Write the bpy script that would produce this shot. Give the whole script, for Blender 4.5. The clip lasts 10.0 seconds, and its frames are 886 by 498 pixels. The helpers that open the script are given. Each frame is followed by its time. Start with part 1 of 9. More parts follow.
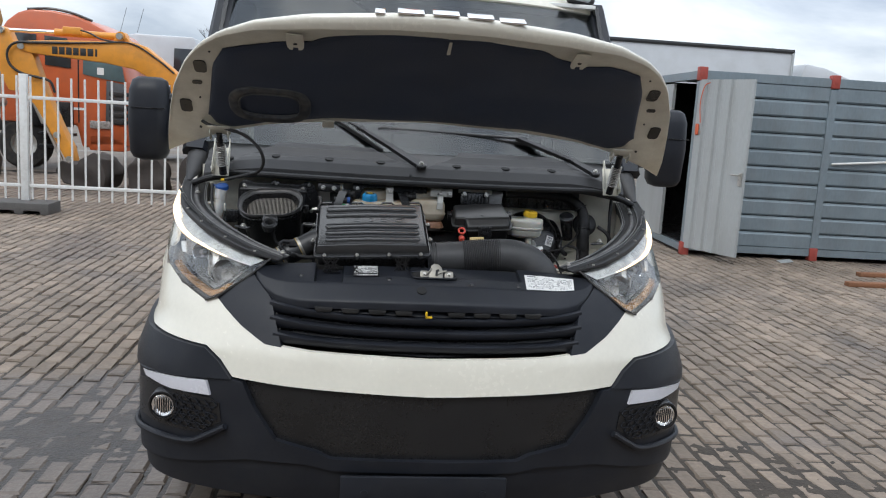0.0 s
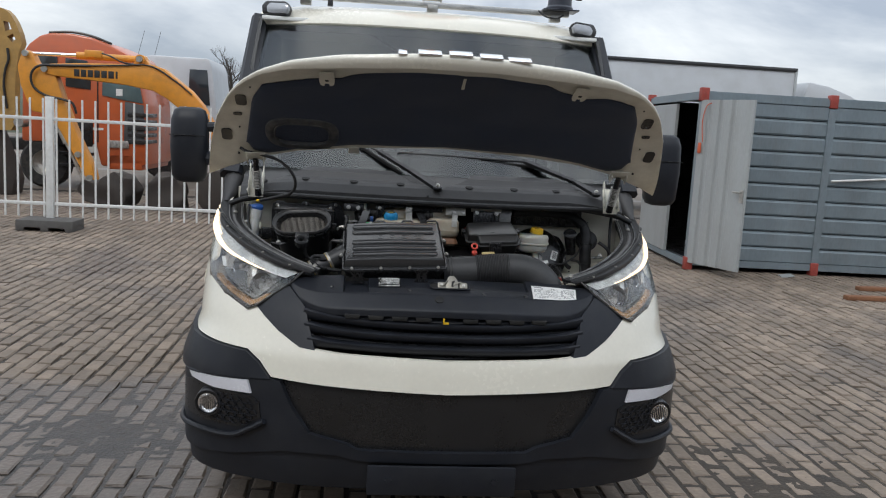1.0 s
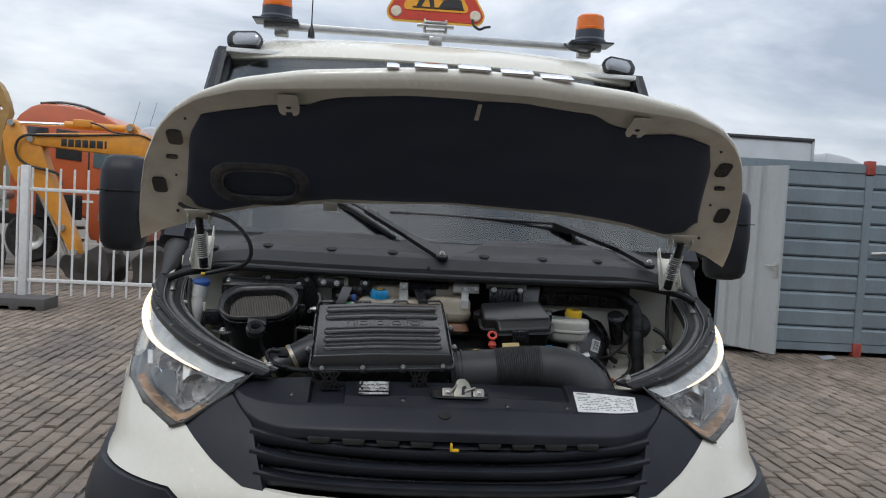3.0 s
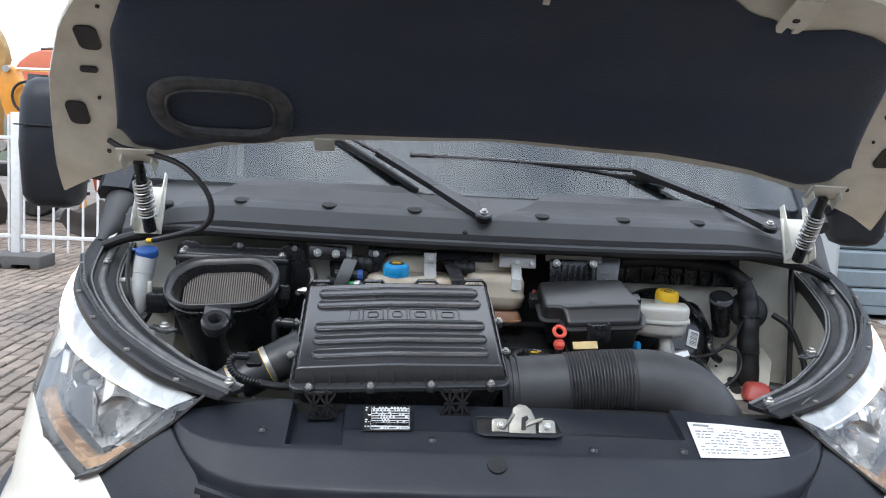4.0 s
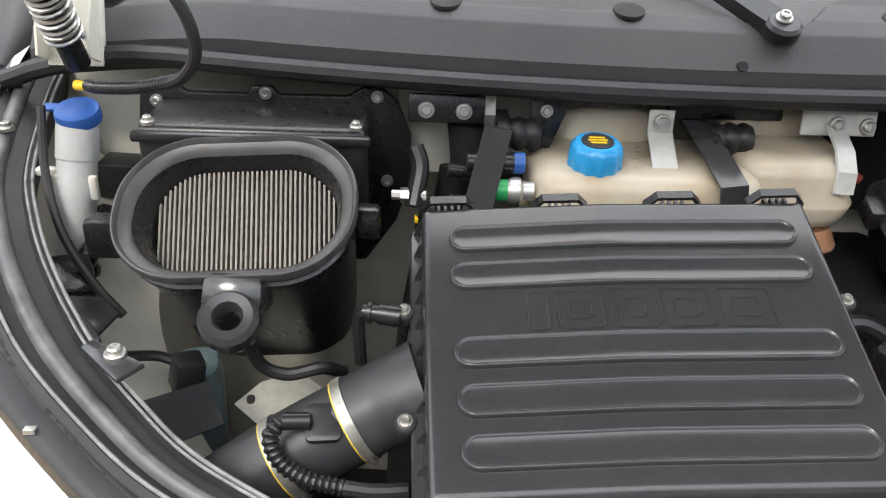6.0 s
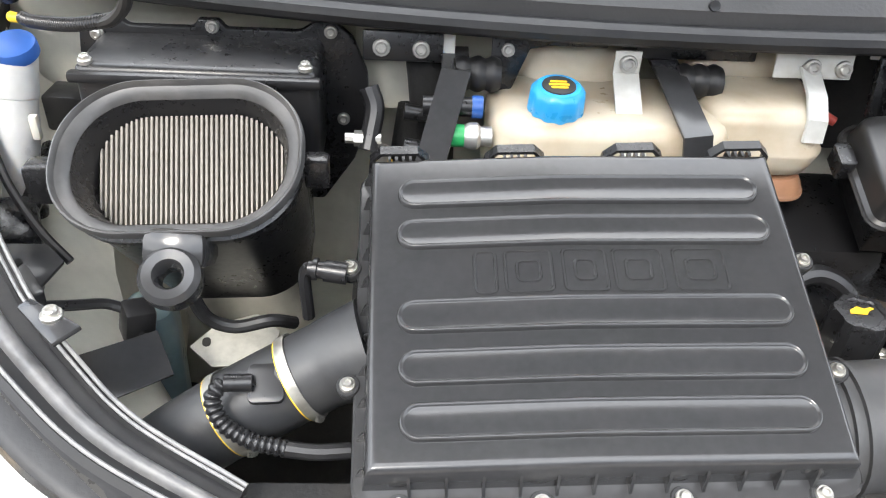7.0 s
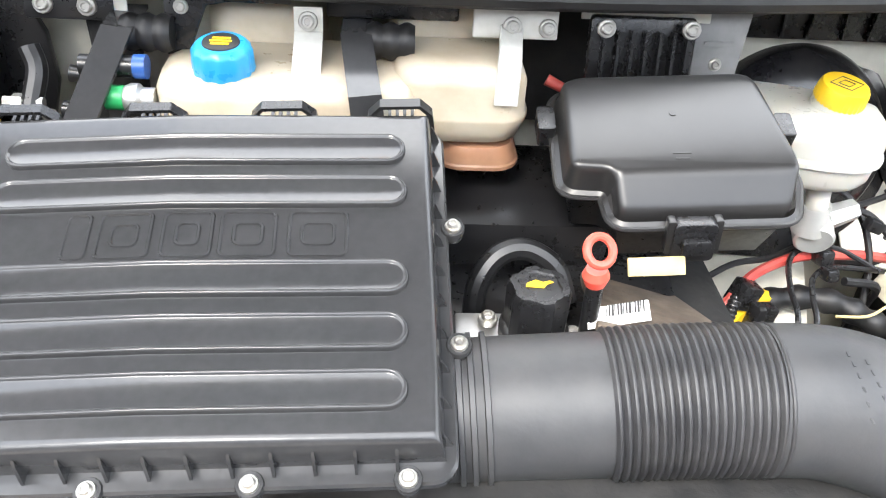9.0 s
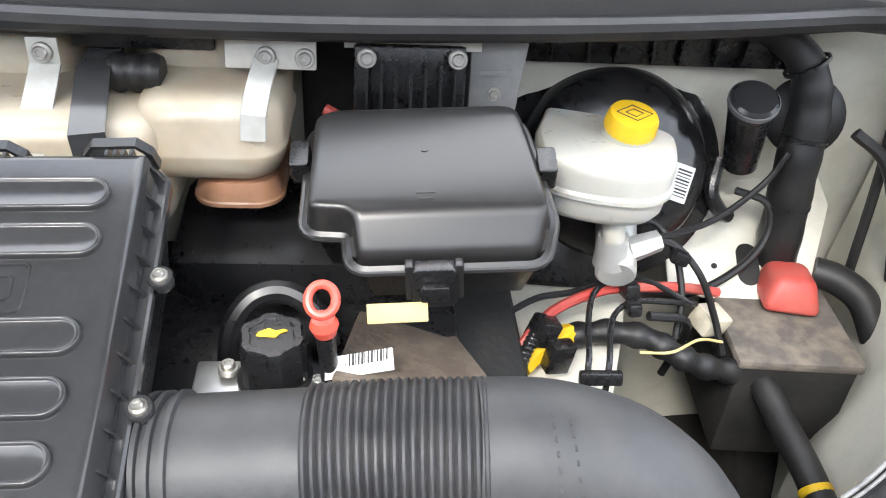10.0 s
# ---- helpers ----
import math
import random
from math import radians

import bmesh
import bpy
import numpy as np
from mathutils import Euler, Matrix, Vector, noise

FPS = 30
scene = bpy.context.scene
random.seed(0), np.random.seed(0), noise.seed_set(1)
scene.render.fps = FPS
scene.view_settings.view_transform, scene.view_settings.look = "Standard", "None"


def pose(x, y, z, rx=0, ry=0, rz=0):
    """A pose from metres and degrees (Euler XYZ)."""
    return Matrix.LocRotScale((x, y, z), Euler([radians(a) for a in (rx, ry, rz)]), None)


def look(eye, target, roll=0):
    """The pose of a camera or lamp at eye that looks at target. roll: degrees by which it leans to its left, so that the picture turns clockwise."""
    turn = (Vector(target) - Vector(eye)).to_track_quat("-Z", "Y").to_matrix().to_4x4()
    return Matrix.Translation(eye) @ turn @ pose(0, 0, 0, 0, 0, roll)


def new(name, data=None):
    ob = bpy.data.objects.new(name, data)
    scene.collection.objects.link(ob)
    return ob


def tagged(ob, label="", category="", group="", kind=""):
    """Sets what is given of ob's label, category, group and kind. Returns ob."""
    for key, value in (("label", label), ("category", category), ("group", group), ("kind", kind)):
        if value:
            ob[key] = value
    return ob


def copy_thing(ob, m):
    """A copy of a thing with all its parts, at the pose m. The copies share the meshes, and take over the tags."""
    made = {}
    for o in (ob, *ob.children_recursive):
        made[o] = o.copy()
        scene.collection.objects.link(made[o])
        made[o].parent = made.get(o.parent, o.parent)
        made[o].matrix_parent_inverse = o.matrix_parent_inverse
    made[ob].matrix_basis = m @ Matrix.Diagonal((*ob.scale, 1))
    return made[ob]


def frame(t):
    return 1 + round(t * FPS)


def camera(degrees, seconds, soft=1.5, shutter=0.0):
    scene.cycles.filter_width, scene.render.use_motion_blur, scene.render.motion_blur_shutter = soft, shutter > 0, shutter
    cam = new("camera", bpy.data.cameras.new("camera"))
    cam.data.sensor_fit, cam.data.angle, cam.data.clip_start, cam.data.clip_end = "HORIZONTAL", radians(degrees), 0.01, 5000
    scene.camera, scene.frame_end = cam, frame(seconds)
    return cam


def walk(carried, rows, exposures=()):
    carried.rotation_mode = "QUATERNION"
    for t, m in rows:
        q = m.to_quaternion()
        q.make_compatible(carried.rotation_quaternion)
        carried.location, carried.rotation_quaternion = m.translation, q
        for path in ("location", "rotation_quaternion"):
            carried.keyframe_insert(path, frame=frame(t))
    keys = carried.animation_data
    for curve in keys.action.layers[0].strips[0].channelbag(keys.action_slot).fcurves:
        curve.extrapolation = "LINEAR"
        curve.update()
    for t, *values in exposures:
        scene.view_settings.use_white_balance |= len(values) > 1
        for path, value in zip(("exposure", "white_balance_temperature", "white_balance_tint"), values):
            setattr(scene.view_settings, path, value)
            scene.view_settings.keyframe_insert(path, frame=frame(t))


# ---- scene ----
cam = camera(57.0, 10.0, soft=1.1)
PATH = [
    (0, (-0.272, -2.585, 1.601), (-0.052, -0.624, 1.278), 3.5),
    (0.5, (-0.303, -2.824, 1.666), (-0.098, -0.857, 1.363), 3.5),
    (1, (-0.335, -2.911, 1.643), (-0.137, -0.942, 1.358), 3.3),
    (1.5, (-0.282, -2.836, 1.692), (-0.091, -0.859, 1.456), 3.2),
    (2, (-0.229, -2.665, 1.661), (-0.047, -0.676, 1.561), 3.1),
    (2.5, (-0.241, -2.403, 1.59), (-0.06, -0.413, 1.494), 3.2),
    (2.7, (-0.259, -2.251, 1.579), (-0.078, -0.261, 1.483), 3.2),
    (3.8, (-0.222, -1.351, 1.503), (-0.069, 0.634, 1.316), 2.9),
    (4, (-0.238, -1.198, 1.52), (-0.099, 0.785, 1.303), 3.1),
    (4.5, (-0.32, -0.798, 1.562), (-0.189, 1.185, 1.334), 2.9),
    (5, (-0.348, -0.464, 1.569), (-0.273, 1.514, 1.284), 2.5),
    (5.5, (-0.412, -0.231, 1.561), (-0.28, 1.683, 0.996), 3.0),
    (6, (-0.417, -0.142, 1.594), (-0.337, 1.613, 0.638), 2.5),
    (6.2, (-0.423, -0.112, 1.635), (-0.332, 1.569, 0.554), 3.3),
    (7.3, (-0.335, -0.091, 1.636), (-0.235, 1.521, 0.457), 3.5),
    (7.5, (-0.307, -0.091, 1.631), (-0.206, 1.524, 0.456), 3.6),
    (8, (-0.23, -0.088, 1.616), (-0.125, 1.531, 0.446), 3.6),
    (8.5, (-0.132, -0.081, 1.599), (-0.026, 1.542, 0.435), 3.5),
    (9, (-0.041, -0.069, 1.579), (0.084, 1.561, 0.426), 3.8),
    (9.2, (-0.001, -0.064, 1.573), (0.141, 1.57, 0.428), 4.1),
    (9.5, (0.07, -0.04, 1.581), (0.219, 1.585, 0.425), 4.1),
    (10, (0.189, -0.021, 1.599), (0.355, 1.609, 0.452), 4.2),
]
EXPOSURES = [(0.0, 0.47, 6350, 9), (1.0, 0.15, 6450, 9), (1.5, 0.24, 6350, 9), (2.5, -0.12, 6350, 9), (3.3, 0.3, 6250, 10), (4.0, 1.15, 6050, 10), (4.5, 1.42, 6300, 9), (5.0, 1.88, 6600, 9), (5.5, 2.15, 6950, 10), (6.0, 1.75, 6850, 10), (7.0, 2.5, 6750, 10), (8.0, 2.9, 6750, 10), (9.0, 2.93, 6700, 10), (10.0, 2.5, 6600, 10)]
walk(cam, [(t, look(eye, target, roll)) for t, eye, target, roll in PATH], EXPOSURES)

# ---- daylight: a broken overcast sky and a weak, very soft sun ----
SUN_ELEVATION, SUN_AZIMUTH = radians(48), radians(205)      # azimuth clockwise from +y
world = bpy.data.worlds.new("overcast_sky")
scene.world = world
world.use_nodes = True
wn, wl = world.node_tree.nodes, world.node_tree.links
wn.clear()


def world_node(kind, **values):
    nd = wn.new(kind)
    for k, v in values.items():
        nd.inputs[k].default_value = v
    return nd


sky = wn.new("ShaderNodeTexSky")
sky.sky_type, sky.sun_disc = "NISHITA", False
sky.sun_elevation, sky.sun_rotation = SUN_ELEVATION, SUN_AZIMUTH
sky_dim = wn.new("ShaderNodeMixRGB")
sky_dim.blend_type, sky_dim.inputs[0].default_value, sky_dim.inputs[2].default_value = "MULTIPLY", 1.0, (0.10, 0.10, 0.10, 1)
wl.new(sky.outputs[0], sky_dim.inputs[1])
direction = wn.new("ShaderNodeTexCoord")
stretch = wn.new("ShaderNodeMapping")
stretch.inputs["Scale"].default_value = (1.0, 1.0, 2.6)
wl.new(direction.outputs["Generated"], stretch.inputs[0])
clouds = world_node("ShaderNodeTexNoise", Scale=2.3, Detail=7.0, Roughness=0.55, Distortion=0.35)
wl.new(stretch.outputs[0], clouds.inputs["Vector"])
ramp = wn.new("ShaderNodeValToRGB")
ramp.color_ramp.elements[0].position, ramp.color_ramp.elements[0].color = 0.40, (0.33, 0.37, 0.44, 1)
ramp.color_ramp.elements[1].position, ramp.color_ramp.elements[1].color = 0.64, (0.78, 0.80, 0.82, 1)
wl.new(clouds.outputs[0], ramp.inputs[0])
split = wn.new("ShaderNodeSeparateXYZ")
wl.new(direction.outputs["Generated"], split.inputs[0])
rise = wn.new("ShaderNodeMapRange")          # an overcast sky is brighter overhead than at the horizon
rise.inputs[1].default_value, rise.inputs[2].default_value = 0.05, 1.0
rise.inputs[3].default_value, rise.inputs[4].default_value = 1.0, 2.3
wl.new(split.outputs[2], rise.inputs[0])
lift = wn.new("ShaderNodeMixRGB")
lift.blend_type, lift.inputs[0].default_value = "MULTIPLY", 1.0
wl.new(ramp.outputs[0], lift.inputs[1])
wl.new(rise.outputs[0], lift.inputs[2])
cover = wn.new("ShaderNodeMixRGB")
cover.inputs[0].default_value = 0.88
wl.new(sky_dim.outputs[0], cover.inputs[1])
wl.new(lift.outputs[0], cover.inputs[2])
back = world_node("ShaderNodeBackground", Strength=1.13)
wl.new(cover.outputs[0], back.inputs[0])
wl.new(back.outputs[0], wn.new("ShaderNodeOutputWorld").inputs[0])

sun = new("sun", bpy.data.lights.new("sun", "SUN"))
sun.data.energy, sun.data.angle, sun.data.color = 0.65, radians(14), (1.0, 0.96, 0.90)
sun_from = Vector((math.sin(SUN_AZIMUTH) * math.cos(SUN_ELEVATION), math.cos(SUN_AZIMUTH) * math.cos(SUN_ELEVATION), math.sin(SUN_ELEVATION)))
sun.matrix_world = look(sun_from * 60, (0, 0, 0))


# ---- materials ----
def surface(name, base, rough=0.5, metal=0.0, spread=0.25, scale=6.0, fine=90.0, bump=0.15, rough_spread=0.12, dirt=None, dirt_amount=0.0, coat=0.0, per_object=0.0, stretch_by=(1, 1, 1), stain=None, sheen=0.0, subsurface=0.0, specular=0.5, in_world=False, per_piece=0.0, wet=0.0):
    """A principled surface whose colour varies at a broad and a fine scale, with fine relief and optional dirt."""
    m = bpy.data.materials.new(name)
    m.use_nodes = True
    n, l = m.node_tree.nodes, m.node_tree.links
    b = n["Principled BSDF"]
    tc = n.new("ShaderNodeTexCoord")
    mp = n.new("ShaderNodeMapping")
    mp.inputs["Scale"].default_value = stretch_by
    l.new(n.new("ShaderNodeNewGeometry").outputs["Position"] if in_world else tc.outputs["Object"], mp.inputs[0])
    big = n.new("ShaderNodeTexNoise")
    big.inputs["Scale"].default_value, big.inputs["Detail"].default_value = scale, 5
    small = n.new("ShaderNodeTexNoise")
    small.inputs["Scale"].default_value, small.inputs["Detail"].default_value = fine, 4
    l.new(mp.outputs[0], big.inputs["Vector"])
    l.new(mp.outputs[0], small.inputs["Vector"])
    both = n.new("ShaderNodeMath")
    both.operation = "MULTIPLY_ADD"
    both.inputs[1].default_value = 0.45
    l.new(small.outputs[0], both.inputs[0])
    scaled = n.new("ShaderNodeMath")
    scaled.operation = "MULTIPLY"
    scaled.inputs[1].default_value = 0.55
    l.new(big.outputs[0], scaled.inputs[0])
    l.new(scaled.outputs[0], both.inputs[2])
    tint = n.new("ShaderNodeMapRange")
    tint.inputs[1].default_value, tint.inputs[2].default_value = 0.3, 0.7
    tint.inputs[3].default_value, tint.inputs[4].default_value = 1 - spread, 1 + spread
    l.new(both.outputs[0], tint.inputs[0])
    col = n.new("ShaderNodeMixRGB")
    col.blend_type, col.inputs[0].default_value, col.inputs[1].default_value = "MULTIPLY", 1.0, (*base, 1)
    l.new(tint.outputs[0], col.inputs[2])
    out = col.outputs[0]
    if per_object or per_piece:
        info = n.new("ShaderNodeObjectInfo" if per_object else "ShaderNodeNewGeometry")
        vary = n.new("ShaderNodeMapRange")
        vary.inputs[3].default_value, vary.inputs[4].default_value = 1 - (per_object or per_piece), 1 + (per_object or per_piece)
        l.new(info.outputs["Random" if per_object else "Random Per Island"], vary.inputs[0])
        mul = n.new("ShaderNodeMixRGB")
        mul.blend_type, mul.inputs[0].default_value = "MULTIPLY", 1.0
        l.new(out, mul.inputs[1])
        l.new(vary.outputs[0], mul.inputs[2])
        out = mul.outputs[0]
    if dirt:
        spots = n.new("ShaderNodeTexNoise")
        spots.inputs["Scale"].default_value, spots.inputs["Detail"].default_value, spots.inputs["Roughness"].default_value = scale * 2.3, 5, 0.55
        l.new(mp.outputs[0], spots.inputs["Vector"])
        mask = n.new("ShaderNodeMapRange")
        mask.inputs[1].default_value, mask.inputs[2].default_value, mask.inputs[4].default_value = 0.42, 0.80, dirt_amount
        l.new(spots.outputs[0], mask.inputs[0])
        mix = n.new("ShaderNodeMixRGB")
        mix.inputs[2].default_value = (*dirt, 1)
        l.new(mask.outputs[0], mix.inputs[0])
        l.new(out, mix.inputs[1])
        out = mix.outputs[0]
    l.new(out, b.inputs["Base Color"])
    rr = n.new("ShaderNodeMapRange")
    rr.inputs[1].default_value, rr.inputs[2].default_value = 0.3, 0.7
    rr.inputs[3].default_value, rr.inputs[4].default_value = max(0.02, rough - rough_spread), min(1.0, rough + rough_spread)
    l.new(both.outputs[0], rr.inputs[0])
    l.new(rr.outputs[0], b.inputs["Roughness"])
    if wet:                                       # damp, oily patches: darker and glossier
        damp = n.new("ShaderNodeTexNoise")
        damp.inputs["Scale"].default_value, damp.inputs["Detail"].default_value, damp.inputs["Distortion"].default_value = 0.55, 6, 0.6
        l.new(mp.outputs[0], damp.inputs["Vector"])
        where = n.new("ShaderNodeMapRange")
        where.inputs[1].default_value, where.inputs[2].default_value, where.inputs[4].default_value = 0.52, 0.64, wet
        l.new(damp.outputs[0], where.inputs[0])
        if stain:                                 # one larger wet patch with a ragged edge
            away = n.new("ShaderNodeVectorMath")
            away.operation = "DISTANCE"
            away.inputs[1].default_value = stain
            l.new(mp.outputs[0], away.inputs[0])
            ragged = n.new("ShaderNodeMath")
            ragged.operation, ragged.inputs[1].default_value = "MULTIPLY_ADD", -2.2
            l.new(damp.outputs[0], ragged.inputs[0])
            l.new(away.outputs["Value"], ragged.inputs[2])
            patch = n.new("ShaderNodeMapRange")
            patch.inputs[1].default_value, patch.inputs[2].default_value, patch.inputs[3].default_value, patch.inputs[4].default_value = 0.05, -0.35, 0.0, 1.0
            l.new(ragged.outputs[0], patch.inputs[0])
            most = n.new("ShaderNodeMath")
            most.operation = "MAXIMUM"
            l.new(where.outputs[0], most.inputs[0])
            l.new(patch.outputs[0], most.inputs[1])
            where = most
        dark = n.new("ShaderNodeMixRGB")
        dark.blend_type, dark.inputs[2].default_value = "MULTIPLY", (0.55, 0.56, 0.60, 1)
        l.new(where.outputs[0], dark.inputs[0])
        l.new(out, dark.inputs[1])
        l.new(dark.outputs[0], b.inputs["Base Color"])
        slick = n.new("ShaderNodeMixRGB")
        slick.inputs[2].default_value = (0.38, 0.38, 0.38, 1)
        l.new(where.outputs[0], slick.inputs[0])
        l.new(rr.outputs[0], slick.inputs[1])
        l.new(slick.outputs[0], b.inputs["Roughness"])
    b.inputs["Metallic"].default_value = metal
    b.inputs["Specular IOR Level"].default_value = specular
    b.inputs["Coat Weight"].default_value = coat
    b.inputs["Sheen Weight"].default_value = sheen
    if subsurface:
        b.inputs["Subsurface Weight"].default_value = subsurface
        b.inputs["Subsurface Radius"].default_value = (0.03, 0.02, 0.012)
        b.inputs["Subsurface Scale"].default_value = 0.5
    if bump:
        bp = n.new("ShaderNodeBump")
        bp.inputs["Strength"].default_value, bp.inputs["Distance"].default_value = bump, 0.004
        l.new(small.outputs[0], bp.inputs["Height"])
        l.new(bp.outputs[0], b.inputs["Normal"])
    return m


def glass(name, tint, rough=0.02, see=0.85):
    """A thin pane: mostly see-through, with a mirror-like gloss that grows at a grazing view."""
    m = bpy.data.materials.new(name)
    m.use_nodes = True
    n, l = m.node_tree.nodes, m.node_tree.links
    n.remove(n["Principled BSDF"])
    clear, shine, mix, edge = (n.new(k) for k in ("ShaderNodeBsdfTransparent", "ShaderNodeBsdfGlossy", "ShaderNodeMixShader", "ShaderNodeLayerWeight"))
    clear.inputs[0].default_value = (*tint, 1)
    shine.inputs["Roughness"].default_value = rough
    edge.inputs[0].default_value = 0.5
    steep = n.new("ShaderNodeMath")
    steep.operation, steep.inputs[1].default_value = "POWER", 4.0
    l.new(edge.outputs["Facing"], steep.inputs[0])
    more = n.new("ShaderNodeMath")
    more.operation, more.inputs[1].default_value = "ADD", 1 - see
    more.use_clamp = True
    l.new(steep.outputs[0], more.inputs[0])
    l.new(more.outputs[0], mix.inputs[0])
    l.new(clear.outputs[0], mix.inputs[1])
    l.new(shine.outputs[0], mix.inputs[2])
    l.new(mix.outputs[0], n["Material Output"].inputs[0])
    return m


def glow(name, color, strength, base=(0.8, 0.8, 0.8)):
    m = surface(name, base, 0.3, bump=0)
    b = m.node_tree.nodes["Principled BSDF"]
    b.inputs["Emission Color"].default_value, b.inputs["Emission Strength"].default_value = (*color, 1), strength
    return m


PAINT = surface("cream_white_paint", (0.77, 0.74, 0.64), 0.25, spread=0.04, scale=2, fine=60, bump=0.02, coat=0.6, dirt=(0.45, 0.42, 0.36), dirt_amount=0.12, rough_spread=0.06)
PRIMER = surface("cream_inner_panel_paint", (0.70, 0.68, 0.59), 0.42, spread=0.06, scale=5, bump=0.03, dirt=(0.34, 0.31, 0.25), dirt_amount=0.45)
PLASTIC = surface("grained_dark_plastic", (0.0125, 0.0145, 0.0200), 0.46, spread=0.25, scale=5, fine=260, bump=0.10, dirt=(0.06, 0.058, 0.055), dirt_amount=0.16, specular=0.34)
BLACK = surface("smooth_black_plastic", (0.012, 0.012, 0.013), 0.30, spread=0.2, scale=6, fine=140, bump=0.0, dirt=(0.04, 0.039, 0.037), dirt_amount=0.12)
DUCT = surface("satin_black_duct_plastic", (0.032, 0.0325, 0.034), 0.185, spread=0.14, scale=5, fine=120, bump=0.0, dirt=(0.075, 0.073, 0.07), dirt_amount=0.14, rough_spread=0.07)
# matt black for dark parts; also stands in for shade in holes and recesses
DEEP = surface("matt_black_parts_and_recesses", (0.010, 0.010, 0.010), 0.75, spread=0.4, scale=8, bump=0.3, dirt=(0.05, 0.045, 0.04), dirt_amount=0.5)
COWL = surface("weathered_grey_black_cowl", (0.043, 0.0425, 0.0435), 0.47, spread=0.15, scale=3, fine=220, bump=0.10, dirt=(0.09, 0.088, 0.082), dirt_amount=0.3, specular=0.4)
FUSEBLACK = surface("satin_black_fuse_box", (0.018, 0.0175, 0.0175), 0.31, spread=0.10, scale=5, fine=120, bump=0.0, dirt=(0.06, 0.058, 0.055), dirt_amount=0.12, rough_spread=0.05)
FELT = surface("dark_navy_felt_liner", (0.015, 0.026, 0.055), 0.9, spread=0.30, scale=5, fine=300, bump=0.5, sheen=0.30, dirt=(0.034, 0.046, 0.072), dirt_amount=0.25)
RUBBER = surface("black_rubber_seal", (0.010, 0.010, 0.011), 0.5, spread=0.25, scale=9, fine=160, bump=0.08, dirt=(0.06, 0.057, 0.052), dirt_amount=0.25)
TYRE = surface("tyre_rubber", (0.018, 0.018, 0.018), 0.85, bump=0.4, dirt=(0.12, 0.10, 0.08), dirt_amount=0.4)
STEEL = surface("zinc_plated_steel", (0.52, 0.51, 0.48), 0.36, 0.9, spread=0.2, scale=30, bump=0.08, dirt=(0.30, 0.26, 0.2), dirt_amount=0.35)
ALU = surface("dull_aluminium", (0.55, 0.55, 0.54), 0.42, 0.85, spread=0.15, scale=12, bump=0.06)
CHROME = surface("chrome", (0.85, 0.85, 0.86), 0.08, 1.0, spread=0.05, bump=0.0, rough_spread=0.03)
TANK = surface("yellowed_translucent_plastic", (0.48, 0.425, 0.33), 0.36, spread=0.08, scale=7, fine=80, bump=0.02, subsurface=0.25, dirt=(0.33, 0.235, 0.14), dirt_amount=0.6)
COOLANT = surface("coolant_stained_plastic", (0.34, 0.175, 0.10), 0.36, spread=0.15, subsurface=0.2, bump=0.03)
MILK = surface("milky_white_plastic", (0.54, 0.53, 0.48), 0.34, spread=0.05, scale=7, bump=0.02, subsurface=0.3, dirt=(0.5, 0.45, 0.34), dirt_amount=0.2)
BLUE = surface("sky_blue_cap_plastic", (0.02, 0.30, 0.62), 0.35, spread=0.1, bump=0.03)
NAVY = surface("dark_blue_cap_plastic", (0.022, 0.085, 0.30), 0.4, spread=0.1, bump=0.03)
YELLOW = surface("yellow_cap_plastic", (0.80, 0.50, 0.02), 0.38, spread=0.08, bump=0.03)
RED = surface("dusty_red_plastic", (0.46, 0.06, 0.05), 0.5, spread=0.15, scale=10, bump=0.08, dirt=(0.35, 0.20, 0.15), dirt_amount=0.4)
GREEN = surface("green_label", (0.02, 0.33, 0.10), 0.5, bump=0)
PAPER = surface("white_printed_label", (0.76, 0.76, 0.74), 0.45, spread=0.06, scale=20, bump=0.0, dirt=(0.5, 0.47, 0.4), dirt_amount=0.2)
INK = surface("black_print", (0.02, 0.02, 0.02), 0.5, bump=0)
CARDBOARD = surface("yellowed_paper_tag", (0.62, 0.48, 0.22), 0.7, spread=0.12, bump=0.05)
SHIELD = surface("dusty_brown_heat_shield", (0.11, 0.085, 0.065), 0.7, spread=0.3, scale=18, fine=120, bump=0.35, dirt=(0.26, 0.21, 0.16), dirt_amount=0.6)
BATTERY = surface("dusty_battery_case", (0.10, 0.09, 0.08), 0.75, spread=0.3, scale=14, fine=110, bump=0.3, dirt=(0.30, 0.25, 0.20), dirt_amount=0.75)
PLEAT = surface("cream_filter_pleat", (0.245, 0.225, 0.20), 0.8, spread=0.2, scale=30, bump=0.1)
SCREEN = glass("windscreen_glass", (0.52, 0.55, 0.55), 0.0, 0.925)
SIDEGLASS = glass("dark_side_glass", (0.22, 0.23, 0.23), 0.0, 0.93)
LENS = glass("clear_lamp_lens", (0.96, 0.965, 0.96), 0.015, 0.965)
AMBER = surface("amber_beacon_lens", (0.75, 0.17, 0.015), 0.2, spread=0.1, bump=0.02, subsurface=0.3)
DRL = glow("lit_daytime_lamp", (1.0, 0.70, 0.36), 1.5)


# ---- tools ----
def mesh_of(name, bm, material, sharp=34, smooth=True):
    bmesh.ops.recalc_face_normals(bm, faces=bm.faces)
    me = bpy.data.meshes.new(name)
    bm.to_mesh(me)
    bm.free()
    if smooth:
        me.polygons.foreach_set("use_smooth", [True] * len(me.polygons))
        me.set_sharp_from_angle(angle=radians(sharp))
    me.materials.append(material)
    return me


def root_of(ob):
    while ob.parent:
        ob = ob.parent
    return ob


